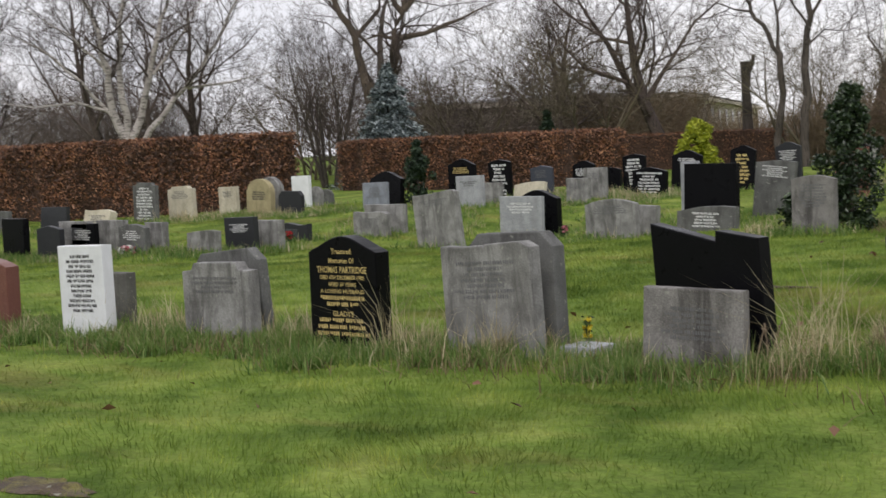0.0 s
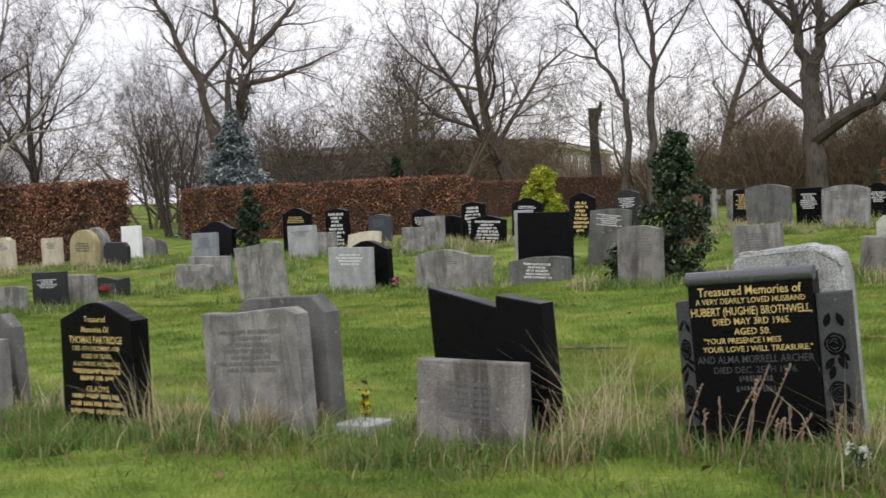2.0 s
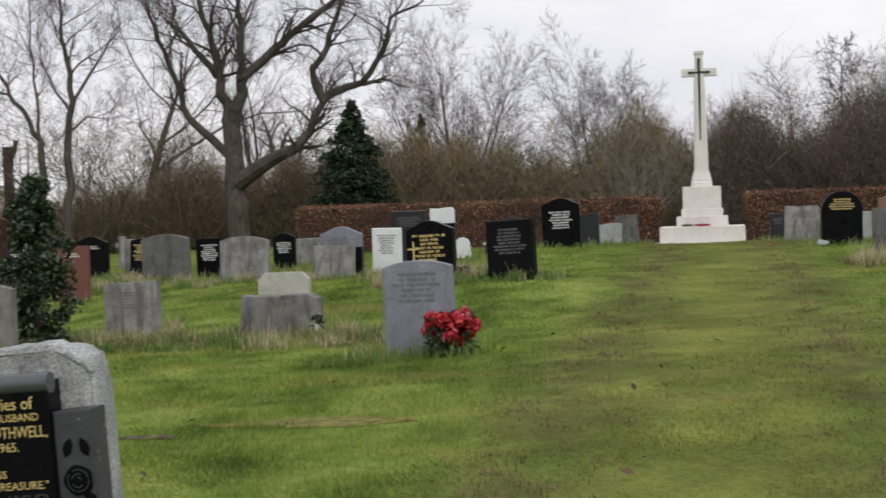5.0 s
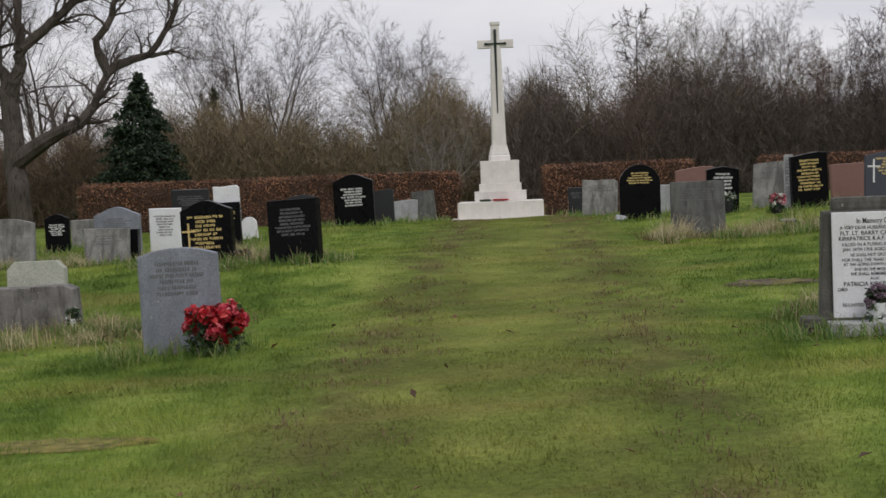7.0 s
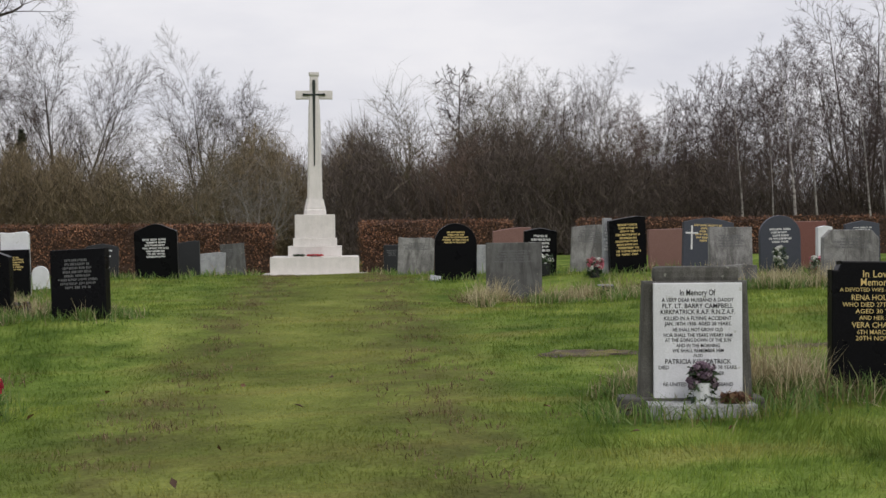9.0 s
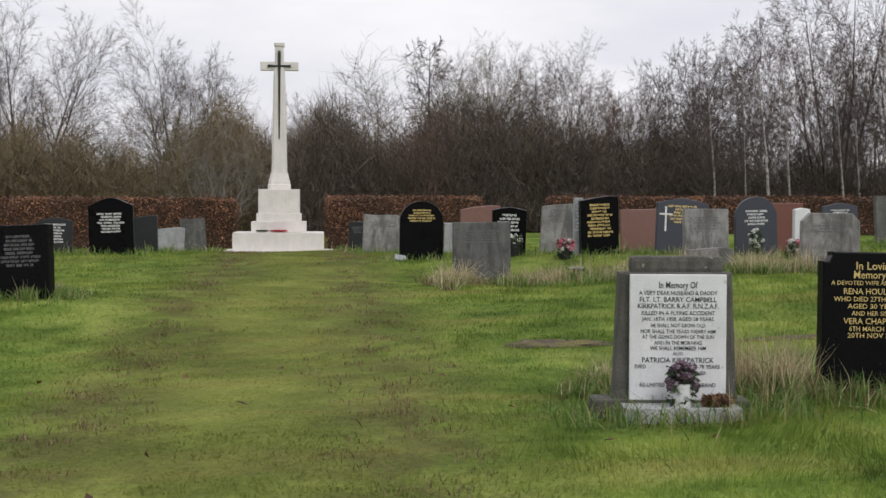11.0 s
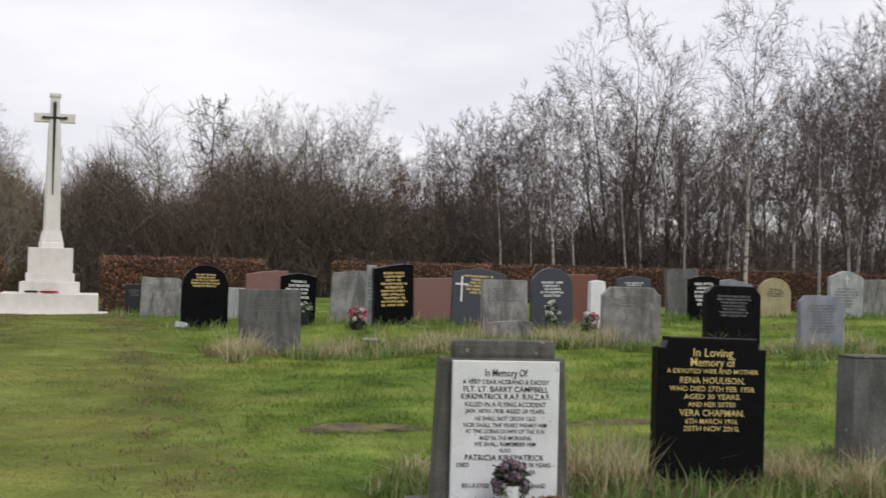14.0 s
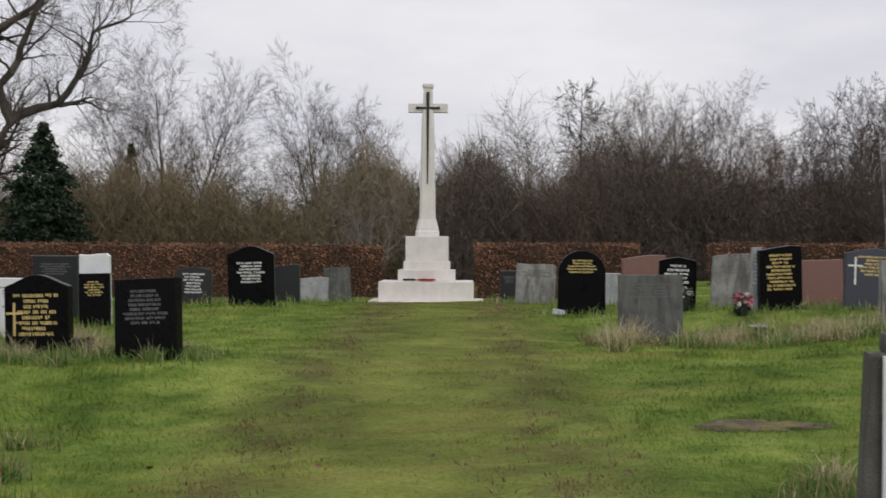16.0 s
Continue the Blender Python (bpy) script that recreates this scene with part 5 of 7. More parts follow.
rows = [("In Memory Of", 76, 12, 706, 556), ("A VERY DEAR HUSBAND & DADDY", 155, 7.5, 706, 571), ("FLT. LT. BARRY CAMPBELL", 152, 9, 706, 583), ("KIRKPATRICK R.A.F. R.N.Z.A.F.", 160, 9, 706, 595),
        ("KILLED IN A FLYING ACCIDENT", 145, 7.5, 706, 608), ("JAN. 18TH 1958. AGED 28 YEARS.", 144, 7, 706, 619), ("HE SHALL NOT GROW OLD", 108, 7, 706, 631), ("NOR SHALL THE YEARS WEARY HIM", 148, 7, 706, 642),
        ("AT THE GOING DOWN OF THE SUN", 142, 7, 706, 652), ("AND IN THE MORNING", 94, 7, 706, 663), ("WE SHALL REMEMBER HIM", 110, 7, 706, 673), ("ALSO", 21, 6, 706, 683), ("PATRICIA KIRKPATRICK", 142, 9.5, 706, 695),
        ("DIED", 22, 7, 632, 707), ("AGED 78 YEARS", 70, 7, 754, 707), ("MOTHER", 36, 7, 744, 719), ("HER", 20, 7, 735, 731), ("RE-UNITED WITH HER HUSBAND", 150, 7.5, 706, 741)]
child("lettering", joined([words(s, w * k * 0.93, c * k, (x - 706) * k * 0.93, HP_K - (yy - 537) * k, -0.0235) for s, w, c, x, yy in rows], "lettering", M["dark_paint"]), mem, "dark cut lettering")["kind"] = "stuff"

# The grey stone marker lying in the grass.
flat = thing("marker_block", pose(3.66, 16.0, ground(3.66, 16.0)), "small dark stone block with a pale top in the grass", "marker")
part("block", box_bm(-0.07, 0.07, 0, 0.14, -0.1, 0.13, 0.006), M["charcoal"], flat)
part("top", box_bm(-0.12, 0.06, -0.01, 0.15, 0.132, 0.15, 0.004), M["grey_light"], flat)
slab = thing("fallen_slab", pose(1.62, 18.7, ground(1.62, 18.7), 35, 10, 0), "small pale slab propped at the foot of a headstone", "marker")
part("slab", box_bm(-0.08, 0.08, 0, 0.12, -0.01, 0.02, 0.004), M["grey_light"], slab)

# A small stone cross among the far graves.
cx = thing("stone_cross", pose(-13.1, 26, ground(-13.1, 26)), "small weathered celtic cross of stone", "cross")
bm = box_bm(-0.07, 0.07, 0, 0.1, -0.1, 0.75, 0.01)
box_bm(-0.15, 0.15, 0.01, 0.09, 0.5, 0.6, 0.01, bm)
part("cross", bm, M["grey"], cx)

# ---- the war memorial cross ----
XC, YC = -0.372, 30.0
GC = ground(XC, YC)
memo = thing("memorial_cross", pose(XC, YC, GC), "tall pale stone war memorial cross with a bronze sword", "monument")


def tier(z0, z1, half, front, name, label=""):
    part(name, box_bm(-half, half, front, 1.97 - front, z0, z1, 0.012), M["portland"], memo, label)


part("kerb", box_bm(-1.2, 1.2, -0.2, 2.15, -0.1, 0.025, 0.01), M["portland"], memo)
tier(0.0, 0.89 - GC, 0.985, 0.0, "step")
tier(0.89 - GC, 1.13 - GC, 0.60, 0.38, "step")
tier(1.13 - GC, 1.31 - GC, 0.49, 0.49, "step")
tier(1.31 - GC, 1.84 - GC, 0.45, 0.535, "pedestal")


def octagon(levels, name, mat, label=""):
    """Eight-sided shaft: half-width and height at each level."""
    bm = bmesh.new()
    rings = []
    for half, z in levels:
        c = half * 0.42
        rings.append([bm.verts.new((x, 0.985 + y, z)) for x, y in ((-half + c * 0.6, -half), (half - c * 0.6, -half), (half, -half + c * 0.6), (half, half - c * 0.6), (half - c * 0.6, half), (-half + c * 0.6, half), (-half, half - c * 0.6), (-half, -half + c * 0.6))])
    for a, b in zip(rings, rings[1:]):
        for j in range(8):
            bm.faces.new((a[j], a[(j + 1) % 8], b[(j + 1) % 8], b[j]))
    bm.faces.new(rings[0][::-1])
    bm.faces.new(rings[-1])
    return part(name, bm, M[mat], memo, label)


z = 1.84 - GC
octagon([(0.25, z), (0.25, z + 0.10), (0.235, z + 0.12), (0.235, z + 0.16), (0.195, z + 0.33), (0.19, z + 0.36)], "shaft_base", "portland")
ZA = 4.57 - GC
octagon([(0.172, z + 0.36), (0.13, ZA - 0.3), (0.105, ZA), (0.095, 4.98 - GC), (0.10, 4.99 - GC), (0.115, 5.02 - GC), (0.115, 5.08 - GC)], "shaft", "portland")
bm = box_bm(-0.42, 0.42, 0.985 - 0.085, 0.985 + 0.085, ZA - 0.095, ZA + 0.095, 0.012)
part("cross_arm", bm, M["portland"], memo)
sword = box_bm(-0.026, 0.026, 0.80, 0.835, 2.95 - GC, ZA + 0.30, 0.008)
for v in sword.verts:
    f = (v.co.z - (2.95 - GC)) / (ZA + 0.3 - (2.95 - GC))
    v.co.x *= 0.45 + 0.9 * f
    v.co.y += 0.055 * f
box_bm(-0.22, 0.22, 0.865, 0.895, ZA - 0.02, ZA + 0.02, 0.006, sword)
for x_, z_ in ((-0.225, ZA), (0.225, ZA), (0, ZA + 0.31)):
    box_bm(x_ - 0.03, x_ + 0.03, 0.865, 0.895, z_ - 0.028, z_ + 0.028, 0.008, sword)
part("sword", sword, M["bronze"], memo, "dark bronze sword on the front of the shaft")
stain = bmesh.new()
stain.faces.new([stain.verts.new(c) for c in ((-0.045, 0.816, z + 0.38), (0.045, 0.816, z + 0.38), (0.02, 0.842, 2.95 - GC), (-0.02, 0.842, 2.95 - GC))])
part("stain", stain, M["verdigris"], memo, "pale green stain below the sword")


# ---- flowers ----


def bouquet(x, y, z, radius, height, mats, seed, label, name="flowers", leaf_mat="flower_leaf", pot="", count=420, size=0.016, foliage=260):
    rng = np.random.default_rng(seed)
    ob = thing(name, Matrix.Translation((x, y, z)), label, "flowers", "grave flowers")
    if pot:
        bm = bmesh.new()
        bmesh.ops.create_cone(bm, cap_ends=True, segments=14, radius1=radius * 0.45, radius2=radius * 0.55, depth=height * 0.5, matrix=Matrix.Translation((0, 0, height * 0.25)))
        part("vase", bm, M[pot], ob)
    heads = 16
    for k, mname in enumerate(mats):
        c = rng.uniform(-1, 1, size=(heads, 3))
        c /= np.maximum(1, np.linalg.norm(c, axis=1, keepdims=True))
        c = c * [radius * 0.8, radius * 0.6, height * 0.32] + [0, 0, height * 0.62]
        pick = rng.integers(0, heads, count)
        off = rng.normal(size=(count, 3))
        off /= np.linalg.norm(off, axis=1, keepdims=True)
        pts = c[pick] + off * radius * 0.17
        child("petals", leaf_cloud("petals", pts, off, size, M[mname], rng, 0.5, 0.8), ob)["kind"] = "stuff"
    n = foliage
    pts = rng.uniform(-1, 1, size=(n, 3)) * [radius * 0.75, radius * 0.55, height * 0.4] + [0, 0, height * 0.45]
    pts[:, 2] = np.clip(pts[:, 2], 0.01, None)
    child("leaves", leaf_cloud("flower_leaves", pts, np.tile([0, 0, 1.0], (n, 1)), size * 1.6, M[leaf_mat], rng, 0.9, 0.4), ob)["kind"] = "stuff"
    bm = bmesh.new()
    for k in range(10):
        a = rng.random() * 6.28
        tip = Vector((radius * 0.5 * math.cos(a), radius * 0.4 * math.sin(a), height * 0.75))
        bmesh.ops.create_cone(bm, cap_ends=False, segments=4, radius1=0.003, radius2=0.003, depth=tip.length, matrix=Matrix.Translation(tip / 2) @ tip.to_track_quat("Z", "Y").to_matrix().to_4x4())
    part("stems", bm, M["flower_leaf"], ob)["kind"] = "stuff"
    return ob


bouquet(-2.03, 7.0, ground(-2.03, 7.0), 0.255, 0.40, ["petal_red", "petal_pink_red"], 3, "bush of red artificial flowers at the foot of a headstone", count=620, size=0.024)
bouquet(2.36, 5.93, gk + 0.075, 0.10, 0.24, ["petal_mauve", "petal_mauve"], 4, "faded mauve flowers in a small white pot", pot="marble", count=500, size=0.012)
bouquet(2.55, 5.93, gk + 0.075, 0.09, 0.06, ["dead_leaf"], 5, "dead brown posy on the memorial base", leaf_mat="dead_leaf", count=120)
bouquet(3.78, 17.7, ground(3.78, 17.7), 0.15, 0.30, ["petal_pink", "petal_white"], 6, "pink and white flowers in a dark vase", pot="charcoal")
bouquet(3.28, 19.1, ground(3.28, 19.1), 0.15, 0.38, ["petal_white"], 7, "white flowers among green leaves", pot="charcoal", count=160)
bouquet(6.6, 18.4, ground(6.6, 18.4), 0.13, 0.45, ["petal_white"], 8, "white ornaments and flowers at a slate headstone", count=600)
bouquet(7.15, 18.4, ground(7.15, 18.4), 0.14, 0.28, ["petal_pink", "petal_white"], 9, "pink flowers by a grave")
bouquet(-3.84, 9.45, ground(-3.84, 9.45), 0.07, 0.25, ["petal_white"], 10, "small white vase of dark leaves", pot="marble", count=40)
bouquet(-16.9, 17.6, ground(-16.9, 17.6), 0.14, 0.3, ["petal_yellow"], 11, "yellow daffodils by a grave")
bouquet(-14.05, 19.4, ground(-14.05, 19.4), 0.16, 0.3, ["petal_yellow", "petal_white"], 12, "yellow and white flowers by a grave")
bouquet(-15.9, 18.2, ground(-15.9, 18.2), 0.13, 0.22, ["petal_white", "petal_pink"], 13, "white flowers by a grave")
bouquet(-12.35, 11.6, ground(-12.35, 11.6), 0.08, 0.2, ["petal_pink"], 14, "small pink flowers beside a headstone")
bouquet(-15.9, 9.1, ground(-15.9, 9.1), 0.1, 0.2, ["petal_red", "dead_leaf"], 15, "red posy beside a headstone")
bouquet(-17.0, 6.8, ground(-17.0, 6.8), 0.16, 0.16, ["petal_pink", "petal_white"], 16, "pink and white flowers before a headstone")
bouquet(-10.9, 18.9, ground(-10.9, 18.9), 0.13, 0.25, ["petal_pink", "petal_white"], 17, "pink and white flowers by a black headstone")
bouquet(-3.12, 13.6, ground(-3.12, 13.6), 0.1, 0.14, ["petal_mauve", "dead_leaf"], 18, "withered posy in the grass")
bouquet(-4.56, 0.12, ground(-4.56, 0.12), 0.04, 0.26, ["petal_yellow"], 20, "single yellow daffodil beside a dark headstone", count=120, size=0.014, foliage=24)
bouquet(-1.66, -0.55, ground(-1.66, -0.55), 0.06, 0.17, ["petal_white"], 21, "few white snowdrops in the long grass", count=60, size=0.010, foliage=30)
bouquet(-3.85, 20.3, ground(-3.85, 20.3), 0.12, 0.25, ["petal_white"], 19, "white flowers beside a headstone")


def wreath(x, y, z, r, mat, label):
    rng = np.random.default_rng(int(abs(x) * 1000))
    n = 500
    a = rng.random(n) * 6.283
    q = r + rng.normal(size=n) * r * 0.18
    pts = np.stack([q * np.cos(a), q * np.sin(a), 0.03 + 0.018 * rng.random(n)], 1)
    ob = thing("wreath", Matrix.Translation((x, y, z)), label, "wreath", "wreaths on the step")
    child("petals", leaf_cloud("wreath", pts, np.tile([0, 0, 1.0], (n, 1)), 0.02, M[mat], rng, 0.6, 0.8), ob)["kind"] = "stuff"


wreath(-0.36, 30.18, 0.89, 0.14, "petal_red", "red poppy wreath lying on the memorial step")
wreath(-0.72, 30.18, 0.89, 0.10, "flower_leaf", "dark green wreath lying on the memorial step")

# ---- hedges ----
hedge(-43.0, 17.0, -24.7, 18.0, 1.80, 1.1, "long clipped beech hedge with dry copper leaves", 1, 1000, 0.036)
hedge(-34.8, 31.6, -23.8, 32.0, 1.69, 1.1, "clipped beech hedge with dry copper leaves", 2, 900, 0.036)
hedge(-31.5, 45.0, -25.0, 46.5, 1.58, 1.0, "far clipped beech hedge with dry copper leaves", 3, 420, 0.027)
hedge(-10.6, 31.6, -1.6, 34.2, 1.60, 1.0, "clipped beech hedge beside the memorial cross", 4, 800, 0.023)
hedge(0.75, 34.1, 4.45, 34.3, 1.66, 1.0, "clipped beech hedge beside the memorial cross", 5, 800, 0.023)
hedge(6.9, 38.2, 31.0, 35.0, 1.72, 1.0, "long low beech hedge behind the far graves", 6, 380, 0.027)

# ---- evergreen trees and bushes ----
column_bush(-6.55, 8.9, 1.72, 0.43, M["holly"], 21, "dark green holly bush beside a headstone", count=13000, leaf=0.025, taper=0.40, clumps=110)
column_bush(-7.0, 8.4, 0.5, 0.28, M["holly"], 25, "low dark holly shoots at the foot of a headstone", count=700, leaf=0.030)
column_bush(-18.2, 15.2, 1.35, 0.42, M["fir"], 22, "small dark green cypress bush", name="cypress_bush", count=4500, taper=0.7)
column_bush(-18.8, 28.0, 1.62, 0.72, M["golden"], 23, "bright yellow-green golden conifer bush", name="golden_bush", count=7000, leaf=0.04, taper=0.5)
column_bush(-11.7, 52.5, 5.3, 0.5, M["ivy"], 24, "dark ivy-covered stump of a tree", name="ivy_stump", count=3500, leaf=0.07, trunk=0.2)
column_bush(13.6, 53.0, 3.6, 0.55, M["ivy"], 26, "dark ivy-covered stem of a tree", name="ivy_stump", count=2500, leaf=0.07, trunk=0.15)
conifer(-34.8, 33.9, 4.75, 1.95, M["blue_fir"], 31, "silvery blue spruce behind the beech hedge", "spruce_tree")
conifer(-32.4, 40.8, 2.75, 0.6, M["fir"], 32, "small dark conifer behind the hedge", tiers=14)
conifer(-11.9, 42.2, 4.95, 1.95, M["fir"], 33, "dense dark green conifer behind the hedge", tiers=30)

# ---- bare trees ----
M["birch_bark"] = bark("pale_birch_bark", (0.41, 0.375, 0.35), (0.06, 0.05, 0.046), True, 0.8)
M["birch_fine"] = plain("purple_brown_birch_twigs", (0.098, 0.073, 0.070), 0.9, 0.4, 4)
M["oak_bark"] = bark("brown_oak_bark", (0.105, 0.083, 0.073))
limbed_tree(-39.36, 25.29, [(1.0, (0, 0, -0.1), (0.02, 0.02, 0.9), (0.03, 0.04, 1.8)),
                            (0.80, (0.03, 0.04, 1.6), (-0.29, -0.36, 3.1), (-0.36, -0.44, 4.5), (-0.48, -0.6, 5.9), (-0.79, -0.99, 7.0), (-1.2, -1.5, 8.6)),
                            (0.75, (0.03, 0.04, 1.6), (-0.04, -0.04, 3.5), (-0.05, -0.06, 5.4), (0.11, 0.14, 7.4), (0.28, 0.34, 9.2)),
                            (0.75, (0.05, 0.06, 1.6), (0.45, 0.55, 3.5), (0.72, 0.86, 5.4), (1.01, 1.2, 6.6), (1.25, 1.5, 8.8)),
                            (0.60, (0.10, 0.12, 1.7), (0.74, 0.88, 2.8), (1.35, 1.59, 3.8), (1.92, 2.22, 4.9), (2.44, 2.78, 6.3), (2.9, 3.3, 7.6)),
                            (0.34, (-0.24, -0.3, 2.8), (-0.84, -1.06, 4.1), (-1.7, -2.21, 5.3), (-2.4, -3.1, 5.9)),
                            (0.30, (-0.34, -0.41, 4.3), (-1.01, -1.28, 5.7), (-1.9, -2.45, 6.6)),
                            (0.30, (0.60, 0.72, 4.3), (1.43, 1.68, 5.8), (1.9, 2.2, 7.2)),
                            (0.28, (1.38, 1.62, 3.8), (2.41, 2.75, 3.95), (3.5, 3.9, 4.3)),
                            (0.26, (-0.28, -0.34, 3.0), (-0.9, -1.2, 3.4), (-1.9, -2.4, 3.3), (-2.9, -3.6, 3.6))], 0.20, 101, "birch_bark", "bark_twig", "many-stemmed bare birch with pale bark behind the hedge")
bare_tree(-52.0, 40.0, "oak", 12.0, 0.28, 162, "oak_bark", "twig", "bare brown tree at the edge of the graveyard", thin=True, twig=0.0046)
bare_tree(-47.5, 33.5, "oak", 10.0, 0.22, 163, "oak_bark", "twig", "bare brown tree at the edge of the graveyard", thin=True, twig=0.0046)
bare_tree(-46.0, 24.0, "oak", 9.0, 0.22, 102, "bark_dark", "bark_dark", "bare dark tree at the edge of the graveyard", 2, 0.25, thin=True, twig=0.0046)
bare_tree(-38.0, 34.0, "upright", 8.0, 0.08, 103, "bark", "bark_twig", "pale many-stemmed bare tree by the hedge gap", 5, 0.30, thin=True)
limbed_tree(-40.4, 39.7, [(1.0, (0, 0, -0.1), (0, 0, 1.4), (-0.05, -0.05, 2.6), (-0.25, -0.25, 4.2)),
                          (0.55, (-0.25, -0.25, 4.1), (-0.62, -0.57, 6.2), (-1.17, -1.08, 7.6), (-1.47, -1.36, 8.8), (-1.85, -1.73, 9.8), (-2.4, -2.2, 11.4)),
                          (0.32, (-0.6, -0.5, 6.1), (0.25, 0.2, 7.3), (0.1, 0.1, 8.6), (-0.1, 0, 10.2)),
                          (0.92, (0.0, 0.0, 2.4), (0.55, 0.47, 4.0), (0.65, 0.56, 5.2), (0.75, 0.65, 6.3), (1.05, 0.9, 7.45)),
                          (0.45, (1.0, 0.85, 7.2), (1.87, 1.6, 8.4), (2.5, 2.1, 9.3), (3.0, 2.5, 10.8)),
                          (0.42, (0.72, 0.62, 6.0), (1.7, 1.45, 6.2), (2.7, 2.3, 6.7), (3.9, 3.2, 7.3)),
                          (0.40, (0.98, 0.83, 7.1), (0.45, 0.4, 8.1), (0.05, 0, 8.9), (-0.2, -0.2, 9.9), (-0.3, -0.3, 11.4)),
                          (0.36, (1.02, 0.87, 7.3), (1.15, 1.0, 9.0), (1.3, 1.1, 11.0)),
                          (0.28, (0.7, 0.6, 6.0), (0.1, 0.1, 6.2), (-0.7, -0.5, 5.8))], 0.33, 104, "plane_bark", "bark_twig", "tall bare tree with mottled bark and twisted limbs")
bare_tree(-44.0, 44.0, "spread", 14.0, 0.35, 105, "bark", "bark_twig", "tall bare tree with spreading limbs", thin=True)
bare_tree(-36.0, 47.0, "oak", 9.0, 0.22, 106, "oak_bark", "twig", "bare brown tree in the wood", thin=True, twig=0.0062)
bare_tree(-30.9, 48.0, "oak", 13.2, 0.36, 107, "oak_bark", "oak_bark", "broad bare oak with dense twigs", thin=True, twig=0.0062)
bare_tree(-41.0, 55.0, "oak", 11.0, 0.28, 108, "oak_bark", "twig", "bare brown tree in the wood", thin=True, twig=0.0046)
bare_tree(-50.5, 33.0, "oak", 11.0, 0.26, 160, "oak_bark", "twig", "bare brown tree at the edge of the graveyard", thin=True, twig=0.0046)
bare_tree(-34.3, 52.0, "oak", 12.8, 0.30, 161, "oak_bark", "twig", "broad bare tree in the wood", thin=True, twig=0.0062)
limbed_tree(-22.9, 41.8, [(1.0, (0, 0, -0.1), (0.06, 0, 1.5), (0.1, 0, 2.7), (0.1, 0, 4.2)),
                          (0.62, (0.1, 0, 4.0), (-0.5, -0.25, 5.2), (-0.95, -0.48, 6.0), (-1.45, -0.75, 7.4), (-1.9, -0.95, 8.3), (-2.3, -1.1, 9.6)),
                          (0.45, (0.1, 0, 4.0), (0.0, 0.1, 5.6), (-0.15, 0, 7.4), (-0.1, 0, 9.6)),
                          (0.30, (-0.8, -0.4, 5.7), (-1.5, -0.7, 5.9), (-2.1, -1.0, 5.6))], 0.15, 109, "bark", "bark_twig", "tall slender bare tree with a bent leader")
limbed_tree(-22.1, 42.2, [(1.0, (0, 0, -0.1), (0.03, 0, 1.5), (0.08, 0.03, 3.0), (0.15, 0.05, 4.6)),
                          (0.75, (0.15, 0.05, 4.4), (0.2, 0.1, 5.9), (0.08, 0.05, 7.3), (0.0, 0, 8.4), (-0.1, 0, 10.6)),
                          (0.38, (0.18, 0.08, 5.2), (0.9, 0.4, 6.4), (1.4, 0.6, 7.4), (1.7, 0.7, 8.8)),
                          (0.32, (0.17, 0.06, 4.9), (-0.45, -0.25, 6.2), (-0.7, -0.35, 7.6)),
                          (0.26, (0.16, 0.05, 4.4), (0.7, 0.3, 4.9), (1.3, 0.6, 4.8))], 0.17, 110, "bark", "bark_twig", "tall slender bare tree")
bare_tree(-25.2, 56.0, "spread", 13.0, 0.28, 111, "bark", "bark_twig", "tall bare tree with spreading limbs", thin=True)
limbed_tree(-16.3, 42.9, [(1.0, (0.14, 0, -0.1), (0.10, 0, 1.5), (0.07, 0, 2.9), (-0.04, 0, 4.4)),
                          (0.60, (-0.06, 0, 4.2), (-0.30, 0.2, 5.1), (-0.50, 0.3, 6.0), (-0.74, 0.3, 7.1), (-1.1, 0.2, 8.5), (-1.4, 0.1, 10.2)),
                          (0.34, (-0.50, 0.3, 6.0), (-1.2, -0.2, 6.9), (-1.74, -0.5, 7.8), (-1.85, -0.6, 9.2)),
                          (0.62, (0.0, 0, 4.2), (0.30, -0.2, 5.2), (0.63, -0.3, 5.9), (1.62, -0.2, 6.75), (2.5, 0, 7.5), (3.8, 0.3, 8.5), (4.6, 0.4, 9.6)),
                          (0.42, (0.60, -0.3, 5.8), (0.58, -0.5, 7.2), (0.65, -0.8, 8.5), (0.75, -0.9, 10.4)),
                          (0.80, (0.10, 0, 2.3), (1.13, -0.4, 2.9), (2.35, -0.6, 3.4), (3.05, -0.5, 4.2), (3.35, -0.4, 5.1)),
                          (0.40, (3.30, -0.4, 4.9), (3.15, -0.6, 6.0), (3.85, -0.8, 7.1), (4.4, -0.9, 8.5), (4.7, -0.9, 9.4)),
                          (0.42, (3.30, -0.4, 5.0), (3.9, 0.0, 5.35), (4.6, 0.2, 5.55), (5.35, 0.3, 6.6), (5.6, 0.3, 7.7), (6.7, 0.4, 8.2)),
                          (0.20, (4.6, 0.2, 5.5), (5.2, 0.6, 5.7), (5.9, 0.8, 5.4)),
                          (0.42, (-0.04, 0, 3.1), (-0.9, 0.4, 3.9), (-1.85, 0.6, 4.7), (-2.1, 0.6, 5.8), (-2.6, 0.5, 7.0), (-3.0, 0.4, 8.3), (-3.1, 0.4, 9.6))], 0.40, 118, "bark", "bark_twig", "great bare tree with a thick trunk and spreading limbs")
bare_tree(-20.0, 58.0, "upright", 10.0, 0.12, 113, "bark", "bark_twig", "many-stemmed bare tree far off", 3, 0.2, thin=True)
